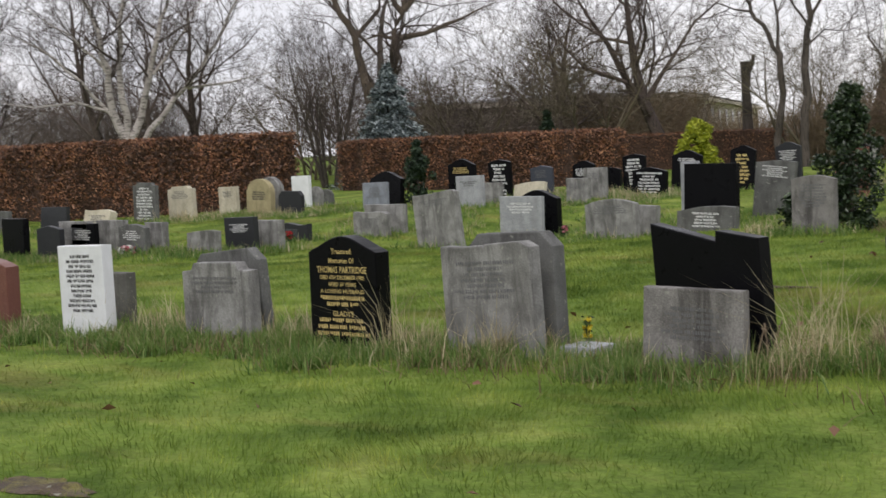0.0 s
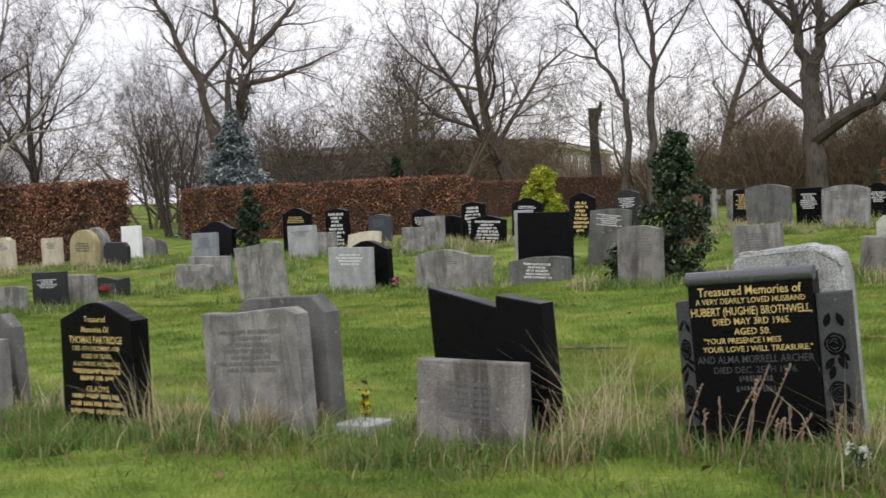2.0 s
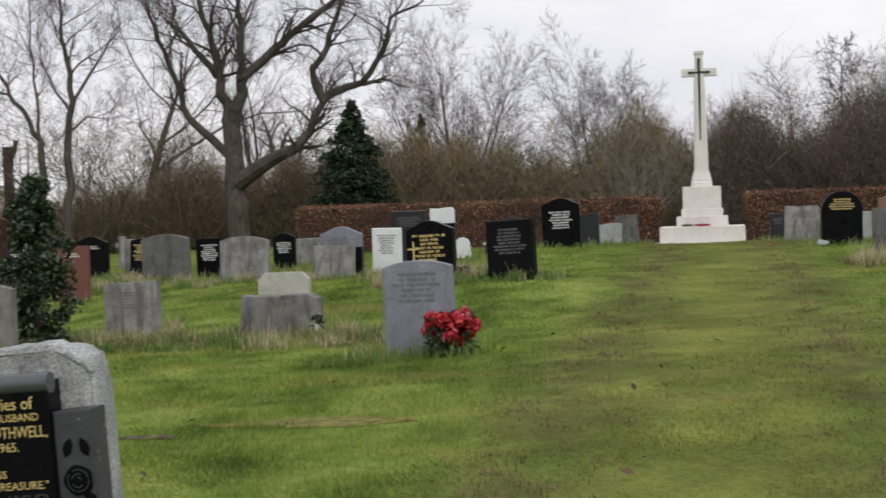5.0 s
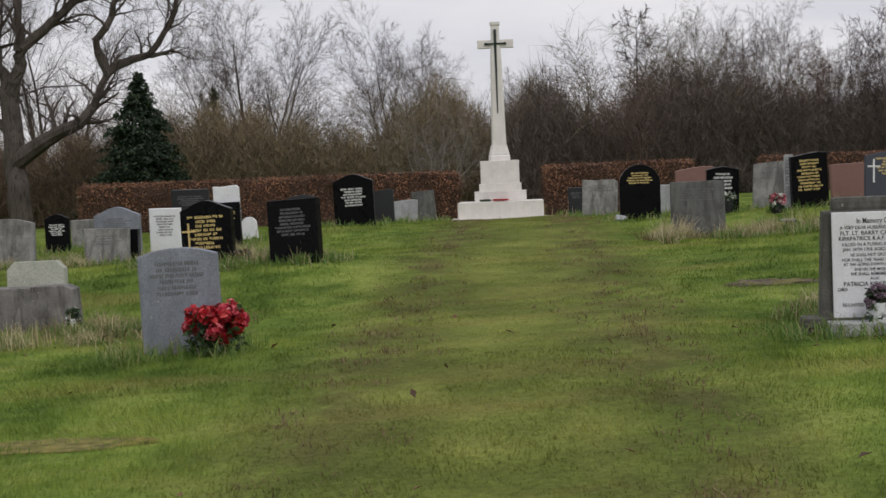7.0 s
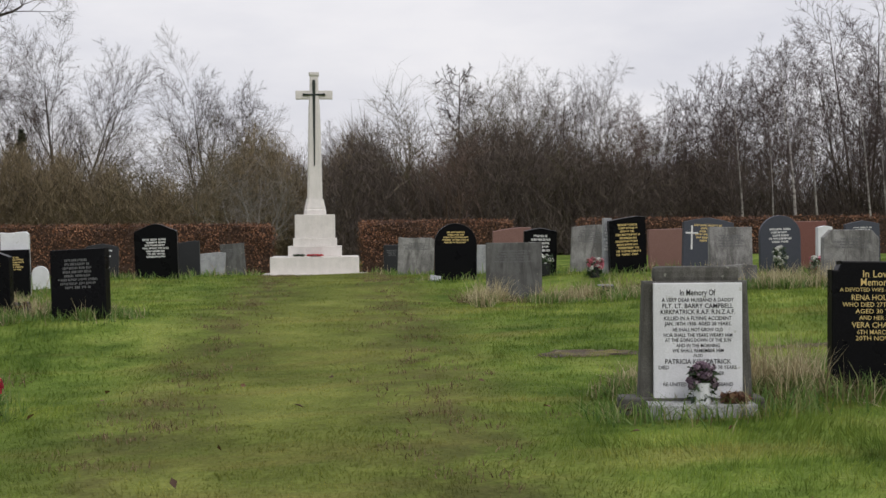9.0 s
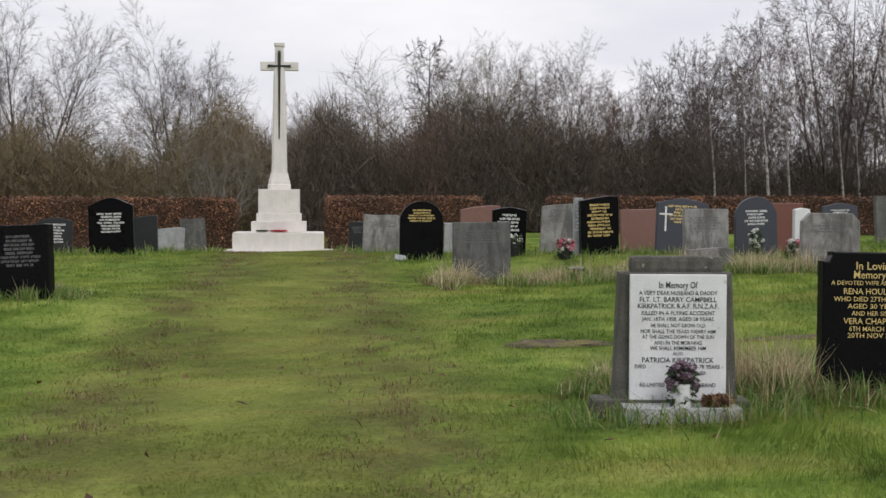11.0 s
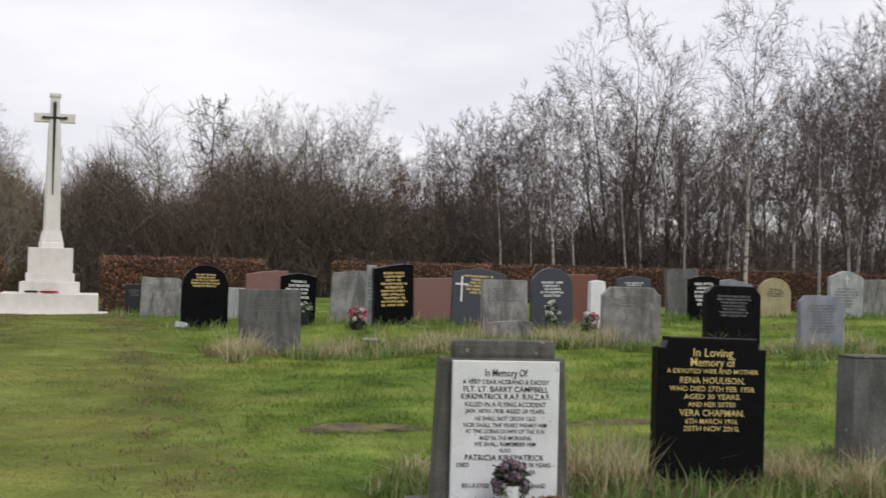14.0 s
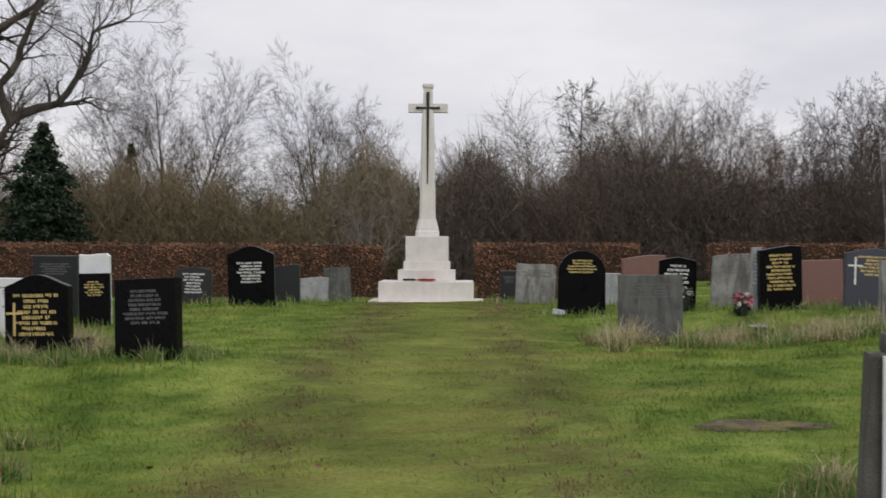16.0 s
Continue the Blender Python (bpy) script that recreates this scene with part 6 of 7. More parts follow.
bare_tree(-11.2, 57.0, "fan", 9.0, 0.09, 114, "bark", "bark_twig", "pale many-stemmed bare tree beyond the thicket", 6, 0.42, thin=True, twig=0.0044)
bare_tree(-5.2, 61.5, "fan", 8.6, 0.08, 115, "bark", "bark_twig", "pale many-stemmed bare tree beyond the thicket", 5, 0.36, thin=True, twig=0.0044)
bare_tree(6.2, 52.6, "fan", 6.9, 0.07, 116, "twig_green", "twig_green", "rounded bare tree with olive twigs", 6, 0.26, thin=True)
bare_tree(9.3, 51.2, "fan", 6.1, 0.06, 171, "oak_bark", "twig", "rounded bare brown tree above the thicket", 6, 0.28, thin=True)
bare_tree(0.9, 53.9, "fan", 5.5, 0.06, 172, "oak_bark", "twig", "broad bare brown tree above the thicket", 8, 0.55, thin=True)
bare_tree(11.2, 50.8, "fan", 5.2, 0.06, 173, "oak_bark", "twig_red", "low bare reddish tree above the thicket", 6, 0.34, thin=True)
bare_tree(4.43, 50.8, "sapling", 9.6, 0.075, 117, "bark", "bark_twig", "tall thin larch with short twigs", thin=True, twig=0.013)
bare_tree(8.1, 53.4, "sapling", 8.9, 0.06, 119, "bark", "bark_twig", "tall thin bare sapling", thin=True)
bare_tree(8.7, 53.3, "sapling", 8.8, 0.06, 120, "bark", "bark_twig", "tall thin bare sapling", thin=True)
bare_tree(-2.7, 46.1, "shrub", 3.9, 0.035, 121, "blossom_twig", "blossom_twig", "pale budding shrub beside the hedge gap", 6, 0.35, "shrub")
snag = thing("tree_stump", pose(-26.5, 46.5, ground(-26.5, 46.5), 0, 0, 0), "tall bare sawn-off tree trunk", "tree")
t_ = Branches(5)
t_.tube([Vector((0, 0, -0.1)), Vector((0.03, 0, 1.5)), Vector((-0.02, 0, 3.2)), Vector((0.02, 0, 4.2))], [0.28, 0.22, 0.18, 0.23], 9)
child("trunk", mesh_of("trunk", t_.verts, t_.faces + [(27, 28, 29, 30, 31, 32, 33, 34, 35)], M["bark"]), snag)
t_ = Branches(6)
t_.tube([Vector((0.1, 0, 3.7)), Vector((0.28, 0, 4.1)), Vector((0.34, 0, 4.45))], [0.10, 0.09, 0.07], 7)
child("limb", mesh_of("limb", t_.verts, t_.faces, M["bark"]), snag)

birches = []
for k, (bx, by, bh, br) in enumerate([(13.93, 40.83, 8.2, 0.060), (17.44, 35.16, 10.6, 0.066), (15.51, 43.47, 8.3, 0.048)]):
    birches.append(bare_tree(bx, by, "birch", bh, br, 130 + k, "birch_bark", "birch_fine", "tall silver birch with a white trunk", name="silver_birch", group="silver birches", thin=True, twig=0.0044))
rngb = random.Random(7)
# x, y, size against the pattern tree
for k, (bx, by, s) in enumerate([(12.93, 43.22, 0.86), (13.87, 42.94, 0.72), (17.07, 42.91, 1.0), (17.85, 43.68, 0.76), (19.09, 43.18, 0.92), (19.52, 40.81, 0.82), (20.38, 38.18, 1.05), (19.62, 35.19, 0.98), (21.3, 36.56, 1.15),
                                 (18.3, 47.0, 1.0), (21.4, 33.2, 1.0), (22.6, 35.6, 1.2), (23.4, 33.4, 1.05), (24.4, 36.4, 1.0), (25.2, 33.0, 1.25), (22.9, 39.0, 1.1), (26.0, 36.0, 1.1), (24.3, 40.6, 1.1), (27.4, 34.6, 1.2), (27.8, 38.2, 1.1)]):
    s *= rngb.uniform(0.96, 1.06)
    copy_thing(birches[k % 3], Matrix.LocRotScale((bx, by, ground(bx, by)), Euler((rngb.gauss(0, 0.03), rngb.gauss(0, 0.03), rngb.random() * 6.28)), (s * (0.8 if k % 3 == 1 else 1), s * (0.8 if k % 3 == 1 else 1), s * (0.8 if k % 3 == 1 else 1))))
darks = [bare_tree(17.77, 45.85, "wood", 9.0, 0.065, 140, "oak_bark", "birch_fine", "broad dark bare tree with many stems in the birch wood", 6, 0.24, group="dark bare trees", thin=True, twig=0.0058),
         bare_tree(14.7, 51.0, "wood", 6.6, 0.05, 141, "oak_bark", "birch_fine", "dark bare tree in the birch wood", 3, 0.12, group="dark bare trees", thin=True, twig=0.0058)]
for k, (bx, by, s) in enumerate([(22.2, 48.4, 0.85), (12.3, 49.6, 0.85), (23.4, 45.6, 0.92), (13.6, 49.3, 0.95), (26.4, 44.6, 1.0), (16.0, 49.8, 1.05), (29.6, 41.0, 1.05), (20.5, 47.0, 1.1), (28.0, 44.5, 1.1), (23.9, 43.4, 1.2)]):
    copy_thing(darks[k % 2], Matrix.LocRotScale((bx, by, ground(bx, by)), Euler((0, 0, rngb.random() * 6.28)), (s, s, s * rngb.uniform(0.95, 1.08))))

# ---- thicket of shrubs behind the hedges ----
kinds = [("twig", "tangle of bare brown thicket stems"), ("twig_green", "tangle of bare olive-brown thicket stems"), ("twig_red", "tangle of bare reddish-brown thicket stems"), ("oak_bark", "tangle of dark bare thicket stems")]
shrubs = []
for k, (mname, lab) in enumerate(kinds):
    shrubs.append(bare_tree(-14.0 + 9 * k, 47.5, "shrub", 4.4, 0.045, 150 + k, mname, mname, lab, 5, 0.65, "thicket_shrub", "thicket behind the hedge", thin=True, twig=0.005))
rngt = random.Random(11)
spots = []
for x_ in np.arange(-19, 33, 2.3):
    for y_ in (50.0,):
        spots.append((x_ + rngt.uniform(-0.8, 0.8), y_ + rngt.uniform(-1.2, 1.2) - max(0, x_ - 16) * 0.35))
for x_ in np.arange(-54, -19, 3.4):
    for y_ in (45.0, 54.0):
        spots.append((x_ + rngt.uniform(-1, 1), y_ + rngt.uniform(-1.5, 1.5) + 0.25 * (x_ + 34) * (1 if x_ < -34 else 0.2)))
for sx_, sy_ in spots:
    k = rngt.choice((0, 1, 1, 0)) if sx_ < 0 else rngt.choice((0, 3, 2, 3, 1))
    if -24 < sx_ < -15:
        k = rngt.choice((2, 1, 2))
    if abs(sx_ + 2.7) < 1.3 and sy_ < 49 or -32 < sx_ < -27:
        continue
    s = (0.92 if sx_ < -1 else 1.08) * rngt.uniform(0.85, 1.15)
    if sx_ < -20:
        s *= 1.55
    copy_thing(shrubs[k], Matrix.LocRotScale((sx_, sy_, ground(sx_, sy_)), Euler((0, 0, rngt.random() * 6.28)), (s * 1.3, s * 1.3, s * rngt.uniform(0.8, 1.15))))


def twig_cloud(name, spots_, mat, label, rng):
    """The fine twigs of a thicket: thin tapering spikes, thick at the foot of it and thinner to its top. spots_: x0, x1, y0, y1, top, count."""
    verts = []
    for x0_, x1_, y0_, y1_, top_, cnt in spots_:
        x, y = x0_ + (x1_ - x0_) * rng.random(cnt), y0_ + (y1_ - y0_) * rng.random(cnt)
        z = ground_many(x, y)
        crest = top_ * (0.72 + 0.16 * np.sin(x * 1.1 + 2 * np.sin(x * 0.37)) + 0.10 * np.sin(x * 3.7 + y) + 0.06 * np.sin(x * 9.1 - y * 2))
        z = z + (crest - z) * rng.random(cnt) ** 1.25
        ln = rng.uniform(0.35, 1.2, cnt)
        d = rng.normal(size=(cnt, 3)) * [0.55, 0.55, 0.35] + [0, 0, 0.75]
        d /= np.linalg.norm(d, axis=1, keepdims=True)
        u = np.cross(d, rng.normal(size=(cnt, 3)))
        u /= np.linalg.norm(u, axis=1, keepdims=True) + 1e-9
        w = (rng.uniform(0.005, 0.012, cnt))[:, None]
        p = np.stack([x, y, z], 1)
        verts.append(np.stack([p - u * w, p + u * w, p + d * ln[:, None]], 1).reshape(-1, 3))
    verts = np.concatenate(verts)
    return tagged(new(name, fast_mesh(name, verts, np.arange(len(verts)).reshape(-1, 3), mat)), label, "thicket", kind="stuff")


trng = np.random.default_rng(77)
M["thicket_warm"] = leafy("warm_thicket_twigs", [(0.0, (0.085, 0.065, 0.042)), (0.5, (0.190, 0.148, 0.088)), (0.85, (0.26, 0.20, 0.118)), (1.0, (0.31, 0.25, 0.15))], 0.9, 0.0)
M["thicket_dark"] = leafy("dark_thicket_twigs", [(0.0, (0.055, 0.043, 0.038)), (0.5, (0.115, 0.090, 0.078)), (1.0, (0.185, 0.145, 0.115))], 0.9, 0.0)
M["thicket_red"] = leafy("tan_thicket_twigs", [(0.0, (0.085, 0.060, 0.040)), (0.5, (0.195, 0.145, 0.090)), (1.0, (0.285, 0.215, 0.135))], 0.9, 0.0)
twig_cloud("thicket_twigs", [(-15.5, -4, 46.5, 54, 4.5, 66000), (-4.6, 0.6, 48.5, 56, 5.2, 36000)], M["thicket_warm"], "dense olive-brown thicket of fine bare twigs", trng)
twig_cloud("thicket_twigs", [(-0.5, 14, 46.5, 54, 5.2, 95000), (13, 22, 45, 52, 3.7, 36000), (21, 33, 40, 47, 3.5, 26000)], M["thicket_dark"], "dense dark brown thicket of fine bare twigs", trng)
twig_cloud("thicket_twigs", [(-25, -15, 46.5, 53, 3.7, 45000), (-32, -25, 49, 55, 2.4, 12000), (-38, -32, 49, 56, 4.0, 22000)], M["thicket_red"], "reddish-brown thicket of fine bare twigs", trng)
twig_cloud("thicket_twigs", [(-50, -36, 46, 56, 4.2, 30000), (-66, -51, 33, 42, 6.2, 45000)], M["thicket_dark"], "brown thicket of fine bare twigs below the trees", trng)
column_bush(-2.6, 56.5, 4.3, 1.0, M["ivy"], 27, "dark evergreen bush in the thicket", name="evergreen_bush", count=3500, leaf=0.07, trunk=0.1)

# ---- unseen enlarged shrubs added behind the camera, to darken reflections in the polished stones ----
for k in range(10):
    a_ = math.pi * (1.02 + 0.96 * k / 9)
    bx, by = 32 * math.cos(a_) + rngt.uniform(-2, 2), -6 + 22 * math.sin(a_) + rngt.uniform(-2, 2)
    s = rngt.uniform(2.6, 3.4)
    copy_thing(shrubs[k % 4], Matrix.LocRotScale((bx, by, ground(bx, by)), Euler((0, 0, rngt.random() * 6.28)), (s, s, s)))

# ---- the pale building beyond the trees ----
bx0, by0, bx1, by1 = -34.9, 57.0, -48.1, 91.8
blen = math.hypot(bx1 - bx0, by1 - by0)
hall = thing("pale_building", pose(bx0, by0, 0.3, 0, 0, math.degrees(math.atan2(by1 - by0, bx1 - bx0))), "long pale cream building with a cornice beyond the trees", "building")
part("wall", box_bm(0, blen, 0, 14, -0.6, 3.07, 0.0), M["render"], hall)
part("cornice", box_bm(-0.35, blen + 0.35, -0.35, 14.3, 3.07, 3.27, 0.02), M["render"], hall)
part("parapet", box_bm(-0.1, blen + 0.1, -0.1, 14.1, 3.27, 3.37, 0.02), M["render"], hall)
bm = bmesh.new()
vs = [bm.verts.new(c) for c in ((-0.2, -0.3, 3.38), (blen + 0.2, -0.3, 3.38), (blen + 0.2, 14.1, 3.38), (-0.2, 14.1, 3.38), (5.0, 7, 3.77), (blen - 5.0, 7, 3.77))]
for f in ((0, 1, 5, 4), (1, 2, 5), (2, 3, 4, 5), (3, 0, 4), (3, 2, 1, 0)):
    bm.faces.new([vs[i] for i in f])
part("roof", bm, M["roof_slate"], hall, "low grey hipped roof")
for k in range(9):
    x_ = 1.6 + k * 3.5
    win = part("window", box_bm(x_, x_ + 0.9, -0.06, 0.02, 1.0, 2.8, 0.0), M["render"], hall)
    part("pane", box_bm(x_ + 0.08, x_ + 0.82, -0.08, -0.061, 1.08, 2.72, 0.0), M["glass"], win)

M["dock"] = plain("dead_dock_stalks", (0.23, 0.17, 0.12), 0.9, 0.4, 30)

# ---- grass ----


def blades(name, x, y, h, width, mat, rng, lean=0.5, bent=False, flow=None):
    """Blades of grass, one triangle each, or three where they are tall and bent."""
    n = len(x)
    z = ground_many(x, y) - 0.005
    a = rng.random(n) * 2 * np.pi
    b = rng.random(n) * 2 * np.pi if flow is None else flow + rng.normal(size=n) * 0.8
    off = np.abs(rng.normal(size=n)) * lean * h
    base = np.stack([x, y, z], 1)
    side = np.stack([np.cos(a), np.sin(a), 0 * a], 1) * (width / 2)[:, None]
    tip = base + np.stack([np.cos(b) * off, np.sin(b) * off, np.sqrt(np.maximum(h**2 - (off * 0.6) ** 2, (0.4 * h) ** 2))], 1)
    if not bent:
        verts = np.stack([base - side, base + side, tip], 1).reshape(-1, 3)
        faces = np.arange(n * 3).reshape(-1, 3)
    else:
        mid = base * 0.45 + tip * 0.55 - np.stack([np.cos(b) * off, np.sin(b) * off, 0 * b], 1) * 0.28
        verts = np.stack([base - side, base + side, mid + side * 0.7, mid - side * 0.7, tip], 1).reshape(-1, 3)
        i = np.arange(n)[:, None] * 5
        faces = np.concatenate([i + [0, 1, 2], i + [0, 2, 3], i + [3, 2, 4]], 0)
    return fast_mesh(name, verts, faces, mat)


def lumps(x, y, size, seed):
    """Smooth random lumps, 0 to 1, about that many metres across."""
    grid = np.random.default_rng(seed).random((128, 128))
    u, v = x / size, y / size
    i, j = np.floor(u).astype(int), np.floor(v).astype(int)
    fu, fv = u - i, v - j
    fu, fv = fu * fu * (3 - 2 * fu), fv * fv * (3 - 2 * fv)
    i0, i1, j0, j1 = i % 128, (i + 1) % 128, j % 128, (j + 1) % 128
    return (grid[i0, j0] * (1 - fu) + grid[i1, j0] * fu) * (1 - fv) + (grid[i0, j1] * (1 - fu) + grid[i1, j1] * fu) * fv


rng = np.random.default_rng(42)
n = 640000
s = rng.random(n)
r = 4.3 + 30 * rng.random(n) ** 1.45
ang = radians(-40) + rng.random(n) * radians(108)
lx = 0.1 + 0.35 * s - r * np.sin(ang)
ly = -7.2 + 7.6 * s + r * np.cos(ang)
ok = (ly < 34) & (lx > -27) & (lx < 16)
for px_, py_, rx_, ry_ in PATCHES:
    ok &= ((lx - px_) / rx_) ** 2 + ((ly - py_) / ry_) ** 2 > 0.1 + 0.7 * rng.random(n)
lx, ly, r = lx[ok], ly[ok], r[ok]
worn = np.clip(1.25 - np.abs(lx - 0.1) / 2.0, 0, 1)
tuft = 0.45 * lumps(lx, ly, 0.55, 1) + 0.35 * lumps(lx, ly, 0.21, 2) + 0.2 * lumps(lx, ly, 1.7, 3)
track = np.maximum(np.clip(1 - np.abs(lx + 0.85) / 0.5, 0, 1), np.clip(1 - np.abs(lx - 0.95) / 0.5, 0, 1))
keep = rng.random(len(lx)) > 0.75 * track * (lumps(lx, ly, 0.35, 4) > 0.5)
lx, ly, r, worn, tuft = lx[keep], ly[keep], r[keep], worn[keep], tuft[keep]
h = (0.014 + 0.088 * np.clip(tuft - 0.22, 0, 1) ** 1.3 + 0.020 * rng.random(len(lx))) * (1 - 0.55 * worn)
tagged(new("lawn_grass", blades("lawn_grass", lx, ly, h, 0.0034 + 0.0005 * r, M["blade"], rng, 0.85, False, 14 * lumps(lx, ly, 0.6, 5))), "short patchy lawn grass", "grass", kind="stuff")

tx, ty, th, sx2, sy2, sh = [], [], [], [], [], []
for x_, y_, w_ in STONES:
    near = y_ < 9
    cnt = int((700 if near else 200) * (w_ + 0.25))
    gx_ = x_ + (rng.random(cnt) - 0.5) * (w_ + 0.55)
    gy_ = y_ + rng.normal(size=cnt) * (0.22 if near else 0.30) - 0.10
    tx.append(gx_), ty.append(gy_)
    th.append(np.abs(rng.normal(size=cnt)) * 0.05 + (0.09 if near else 0.07))
    c2 = int(cnt * 0.07)
    cl = x_ + (rng.random(5) - 0.5) * (w_ + 0.8)
    cy = y_ + rng.normal(size=5) * 0.25
    k_ = rng.integers(0, 5, c2)
    sx2.append(cl[k_] + rng.normal(size=c2) * 0.07), sy2.append(cy[k_] + rng.normal(size=c2) * 0.07)
    sh.append(np.abs(rng.normal(size=c2)) * 0.07 + 0.12)
# Uncut belts along the rows: x0, x1, y, depth, blades, straw share, height.
for x0_, x1_, y_, dep, cnt, dry, hh in ((-12, -1.3, -0.38, 0.36, 34000, 0.045, 0.15), (-5.8, -5.35, -0.2, 0.16, 520, 0.8, 0.34), (-4.95, -4.7, -0.5, 0.06, 110, 0.9, 0.26), (-3.1, -2.7, -0.2, 0.14, 380, 0.9, 0.36), (-1.8, -1.45, -0.25, 0.16, 420, 0.8, 0.26), (-8.5, -8.1, -0.1, 0.2, 420, 0.7, 0.24), (-6.95, -6.6, -0.1, 0.15, 300, 0.6, 0.22),
                                       (1.9, 7.2, 6.95, 0.38, 10000, 0.2, 0.11), (2.8, 3.3, 6.7, 0.25, 1500, 0.5, 0.24), (3.95, 4.6, 6.75, 0.22, 1800, 0.7, 0.20), (5.0, 6.4, 6.95, 0.3, 2800, 0.6, 0.19),
                                       (1.9, 6.5, 15.4, 0.5, 9000, 0.42, 0.20), (6.0, 10.0, 13.6, 0.6, 5500, 0.22, 0.18), (-7.5, -2.2, 9.0, 0.45, 10000, 0.2, 0.16), (-4.6, -2.0, 13.6, 0.5, 6000, 0.25, 0.14),
                                       (-10, -5.2, 16.4, 0.7, 8000, 0.3, 0.15), (-17, -9, 12.3, 1.2, 6000, 0.12, 0.13), (-20, -15, 7.2, 0.7, 4000, 0.12, 0.13), (-23, -19, 13.5, 0.8, 5000, 0.2, 0.15), (-17, -13, 17.0, 1.2, 6000, 0.3, 0.15)):
    nc = max(6, int(abs(x1_ - x0_) * dep * 26))
    ccx, ccy = x0_ + (x1_ - x0_) * rng.random(nc), y_ + rng.normal(size=nc) * dep
    ch, cs = rng.uniform(0.45, 1.35, nc), rng.uniform(0.04, 0.13, nc)
    cdry = np.where(rng.random(nc) < dry, 0.7, dry * 0.35)
    k_ = rng.integers(0, nc, cnt)
    gx_ = ccx[k_] + rng.normal(size=cnt) * cs[k_]
    gy_ = ccy[k_] + rng.normal(size=cnt) * cs[k_]
    hv = hh * ch[k_] * (0.5 + 0.75 * rng.random(cnt))
    d_ = rng.random(cnt) < cdry[k_]
    tx.append(gx_[~d_]), ty.append(gy_[~d_]), th.append(np.minimum(hv[~d_] * 0.8, 0.15))
    sx2.append(gx_[d_]), sy2.append(gy_[d_]), sh.append(hv[d_] * 1.25)
bx_, by_, bh_ = [], [], []
for x0_, x1_, y_, dep, cnt in ((-12, -1.3, -0.55, 0.30, 5000), (1.9, 7.0, 6.5, 0.35, 3000), (-7.5, -2.2, 9.1, 0.4, 4000), (1.7, 4.5, 16.0, 0.5, 3000)):
    gx_ = x0_ + (x1_ - x0_) * rng.random(cnt)
    gy_ = y_ + rng.normal(size=cnt) * dep
    keep = np.sin(gx_ * 3.1 + np.sin(gx_ * 7)) * np.cos(gy_ * 5 + gx_) > -0.1
    bx_.append(gx_[keep]), by_.append(gy_[keep]), bh_.append(0.07 + 0.10 * rng.random(keep.sum()))
for tx_ in (-0.85, 0.95):
    nc = 260
    ccx, ccy = tx_ + rng.normal(size=nc) * 0.20, rng.uniform(-2.5, 27, nc)
    k_ = rng.integers(0, nc, 5200)
    bx_.append(ccx[k_] + rng.normal(size=5200) * 0.045), by_.append(ccy[k_] + rng.normal(size=5200) * 0.07), bh_.append(0.022 + 0.03 * rng.random(5200))
bx_, by_, bh_ = map(np.concatenate, (bx_, by_, bh_))
tagged(new("grass_thatch", blades("grass_thatch", bx_, by_, bh_, np.full(len(bx_), 0.007), M["thatch"], rng, 1.3, True)), "flattened dead brown grass round the headstones", "grass", kind="stuff")
tx, ty, th = map(np.concatenate, (tx, ty, th))
sx2, sy2, sh = map(np.concatenate, (sx2, sy2, sh))
dist = np.hypot(tx, ty + 3)
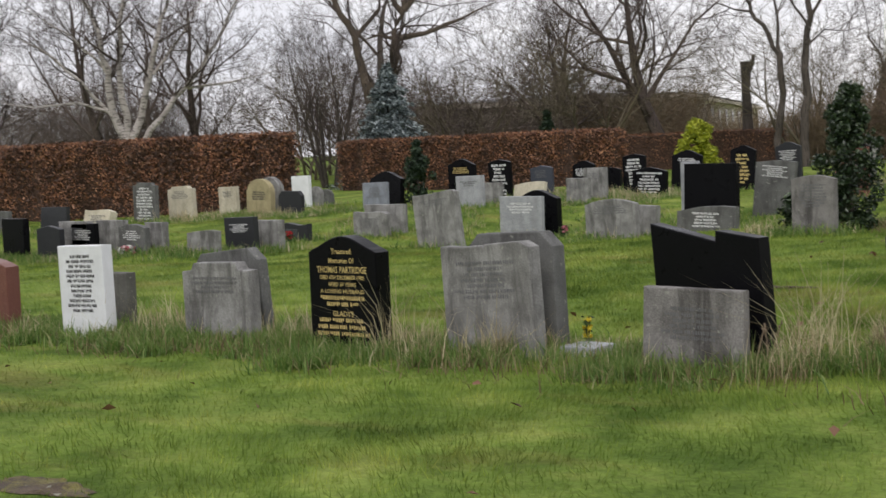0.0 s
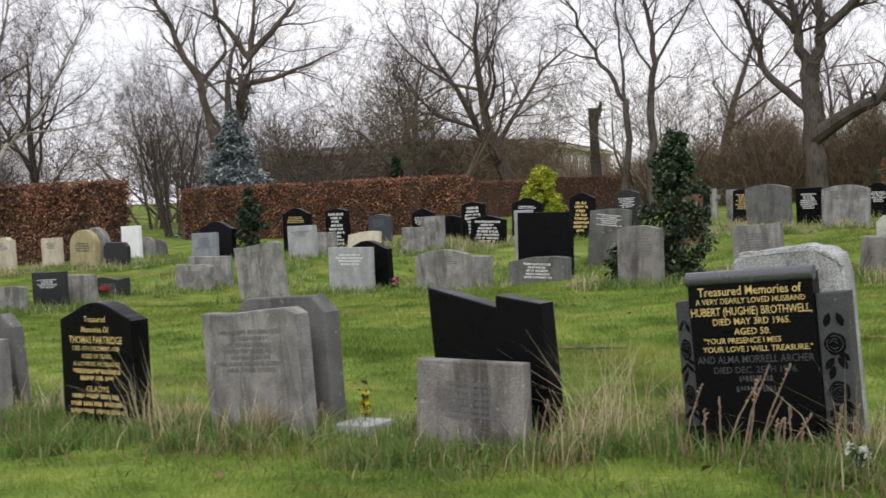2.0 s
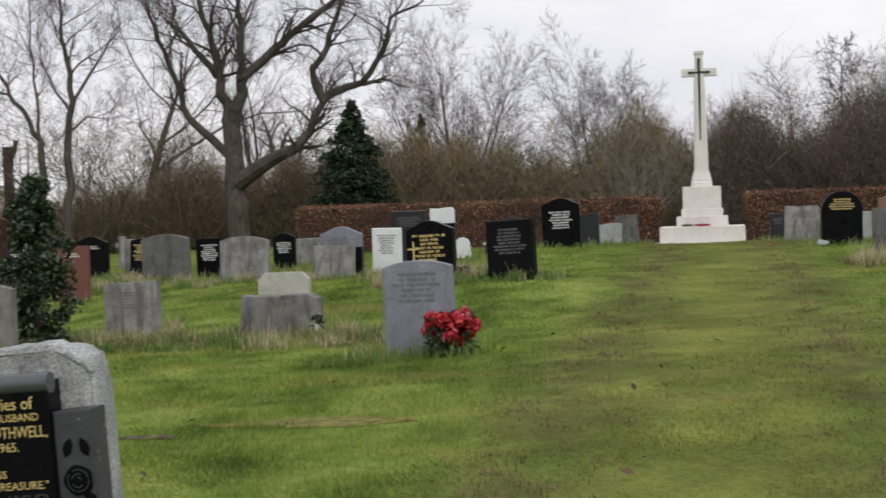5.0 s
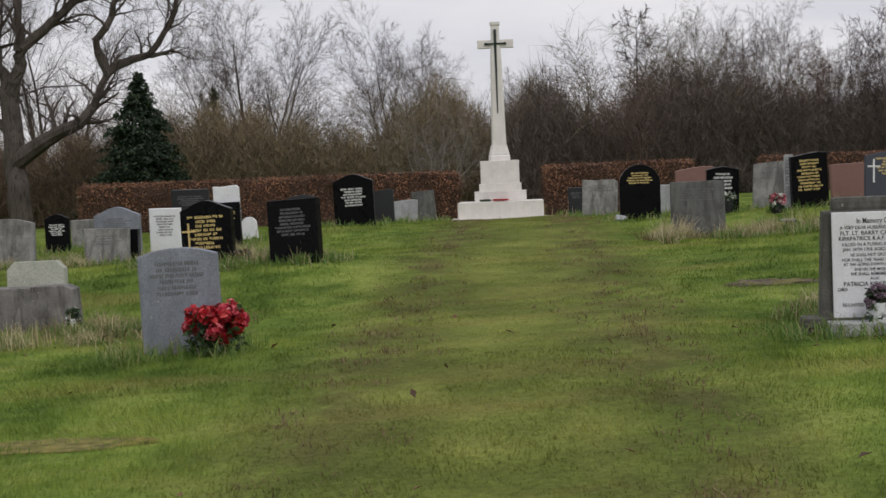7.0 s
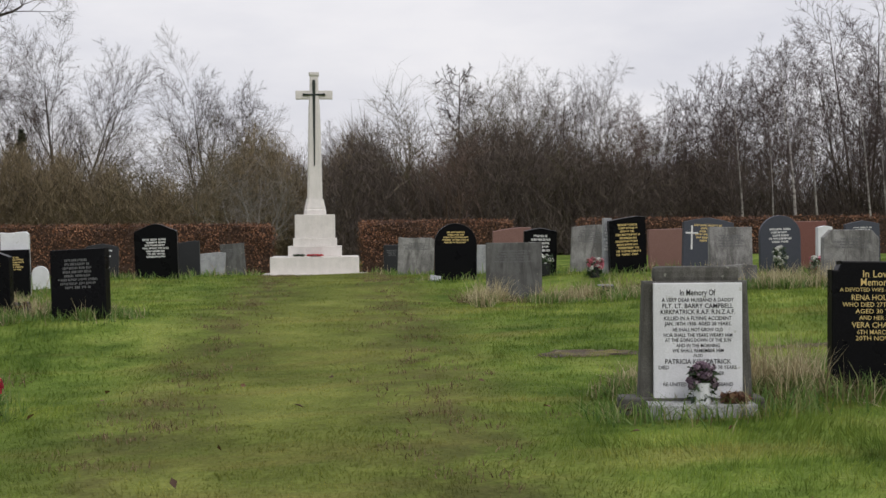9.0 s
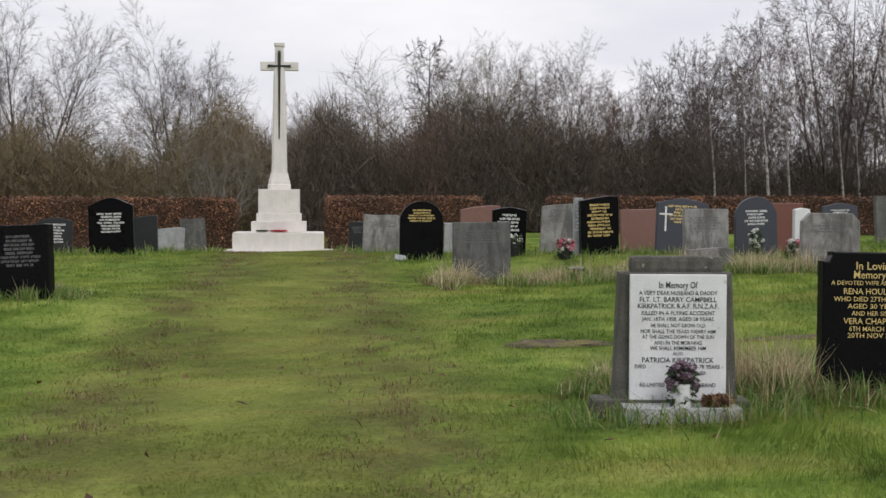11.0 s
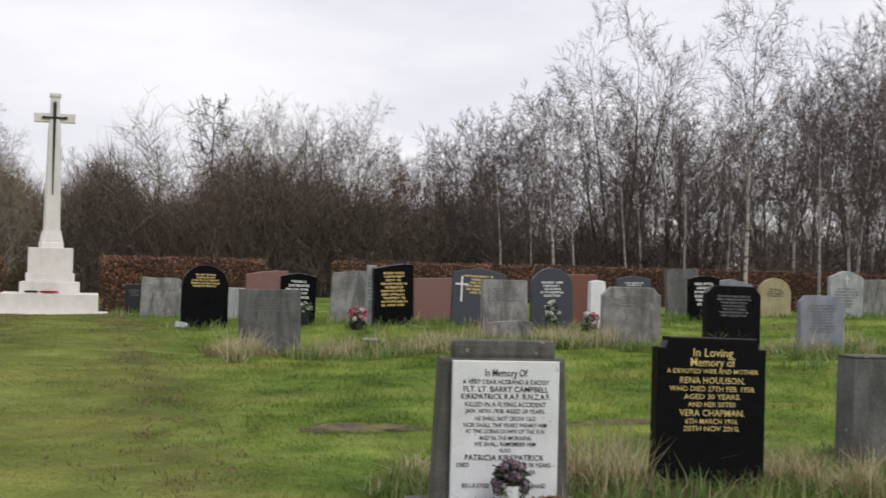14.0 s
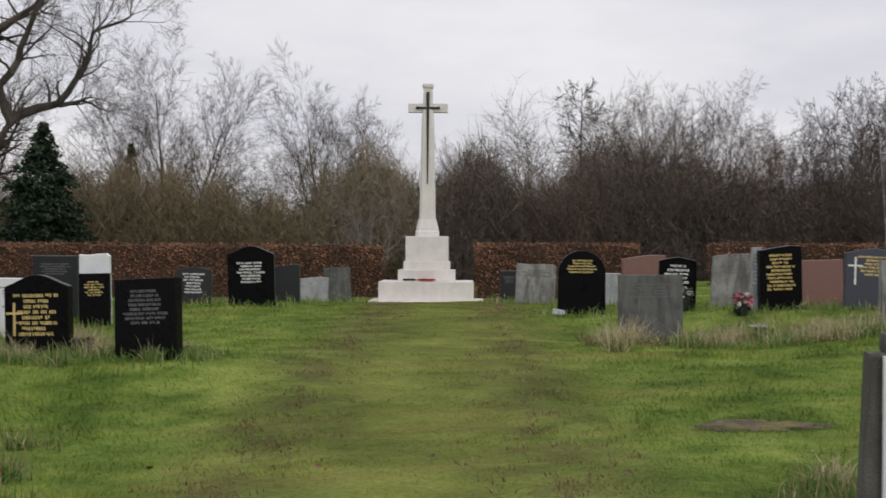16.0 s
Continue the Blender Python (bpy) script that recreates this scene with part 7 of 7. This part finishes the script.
tagged(new("long_grass", blades("long_grass", tx, ty, th, 0.006 + 0.0005 * dist, M["tall_green"], rng, 0.95, True)), "long uncut grass round the headstones", "grass", kind="stuff")
dist = np.hypot(sx2, sy2 + 3)
tagged(new("dry_grass", blades("dry_grass", sx2, sy2, sh, 0.004 + 0.0003 * dist, M["straw"], rng, 0.85, True)), "dry straw-coloured grass stalks", "grass", kind="stuff")

n = 140
lx, ly = rng.uniform(-9, 5, n), rng.uniform(-3.5, 9, n)
pts = np.stack([lx, ly, ground_many(lx, ly) + 0.045], 1)
tagged(new("fallen_leaves", leaf_cloud("fallen_leaves", pts, np.tile([0, 0, 1.0], (n, 1)), 0.028, M["dead_leaf"], rng, 0.4, 0.6)), "scattered dead brown leaves on the lawn", "leaves", kind="stuff")

# Dead dock stalks with seed heads before the scroll memorial and beside the black stone.
for k, (x_, y_, h_) in enumerate([(-2.47, -0.30, 0.34), (-2.20, -0.28, 0.40), (-2.04, -0.30, 0.24), (-3.20, -0.30, 0.30), (-1.80, -0.25, 0.26)]):
    ob = thing("dock_plant", pose(x_, y_, ground(x_, y_)), "dead brown dock stalks with seed heads in the grass", "plant", "dead dock stalks")
    for j in range(4 + k % 3):
        t_ = Branches(300 + 10 * k + j)
        p = Vector((t_.rng.gauss(0, 0.05), t_.rng.gauss(0, 0.03), -0.02))
        lean_ = Vector((t_.rng.gauss(0.12, 0.16), t_.rng.gauss(0, 0.12), 1))
        hh_ = h_ * t_.rng.uniform(0.6, 1.1)
        q = p + lean_ * hh_ * 0.55 + Vector((t_.rng.gauss(0, 0.012), 0, 0))
        e = q + (lean_ + Vector((t_.rng.gauss(0.05, 0.12), 0, 0))) * hh_ * 0.45
        t_.tube([p, q, e], [0.0055, 0.0045, 0.003], 5)
        for i in range(7):
            c_ = q.lerp(e, 0.35 + 0.65 * i / 6)
            o_ = Vector((t_.rng.gauss(0, 0.008), t_.rng.gauss(0, 0.008), 0.012))
            t_.tube([c_ - o_ * 0.2, c_ + o_ * 0.5, c_ + o_], [0.002, 0.006, 0.001], 4)
        child("stalk", mesh_of("stalk", t_.verts, t_.faces, M["dock"]), ob)
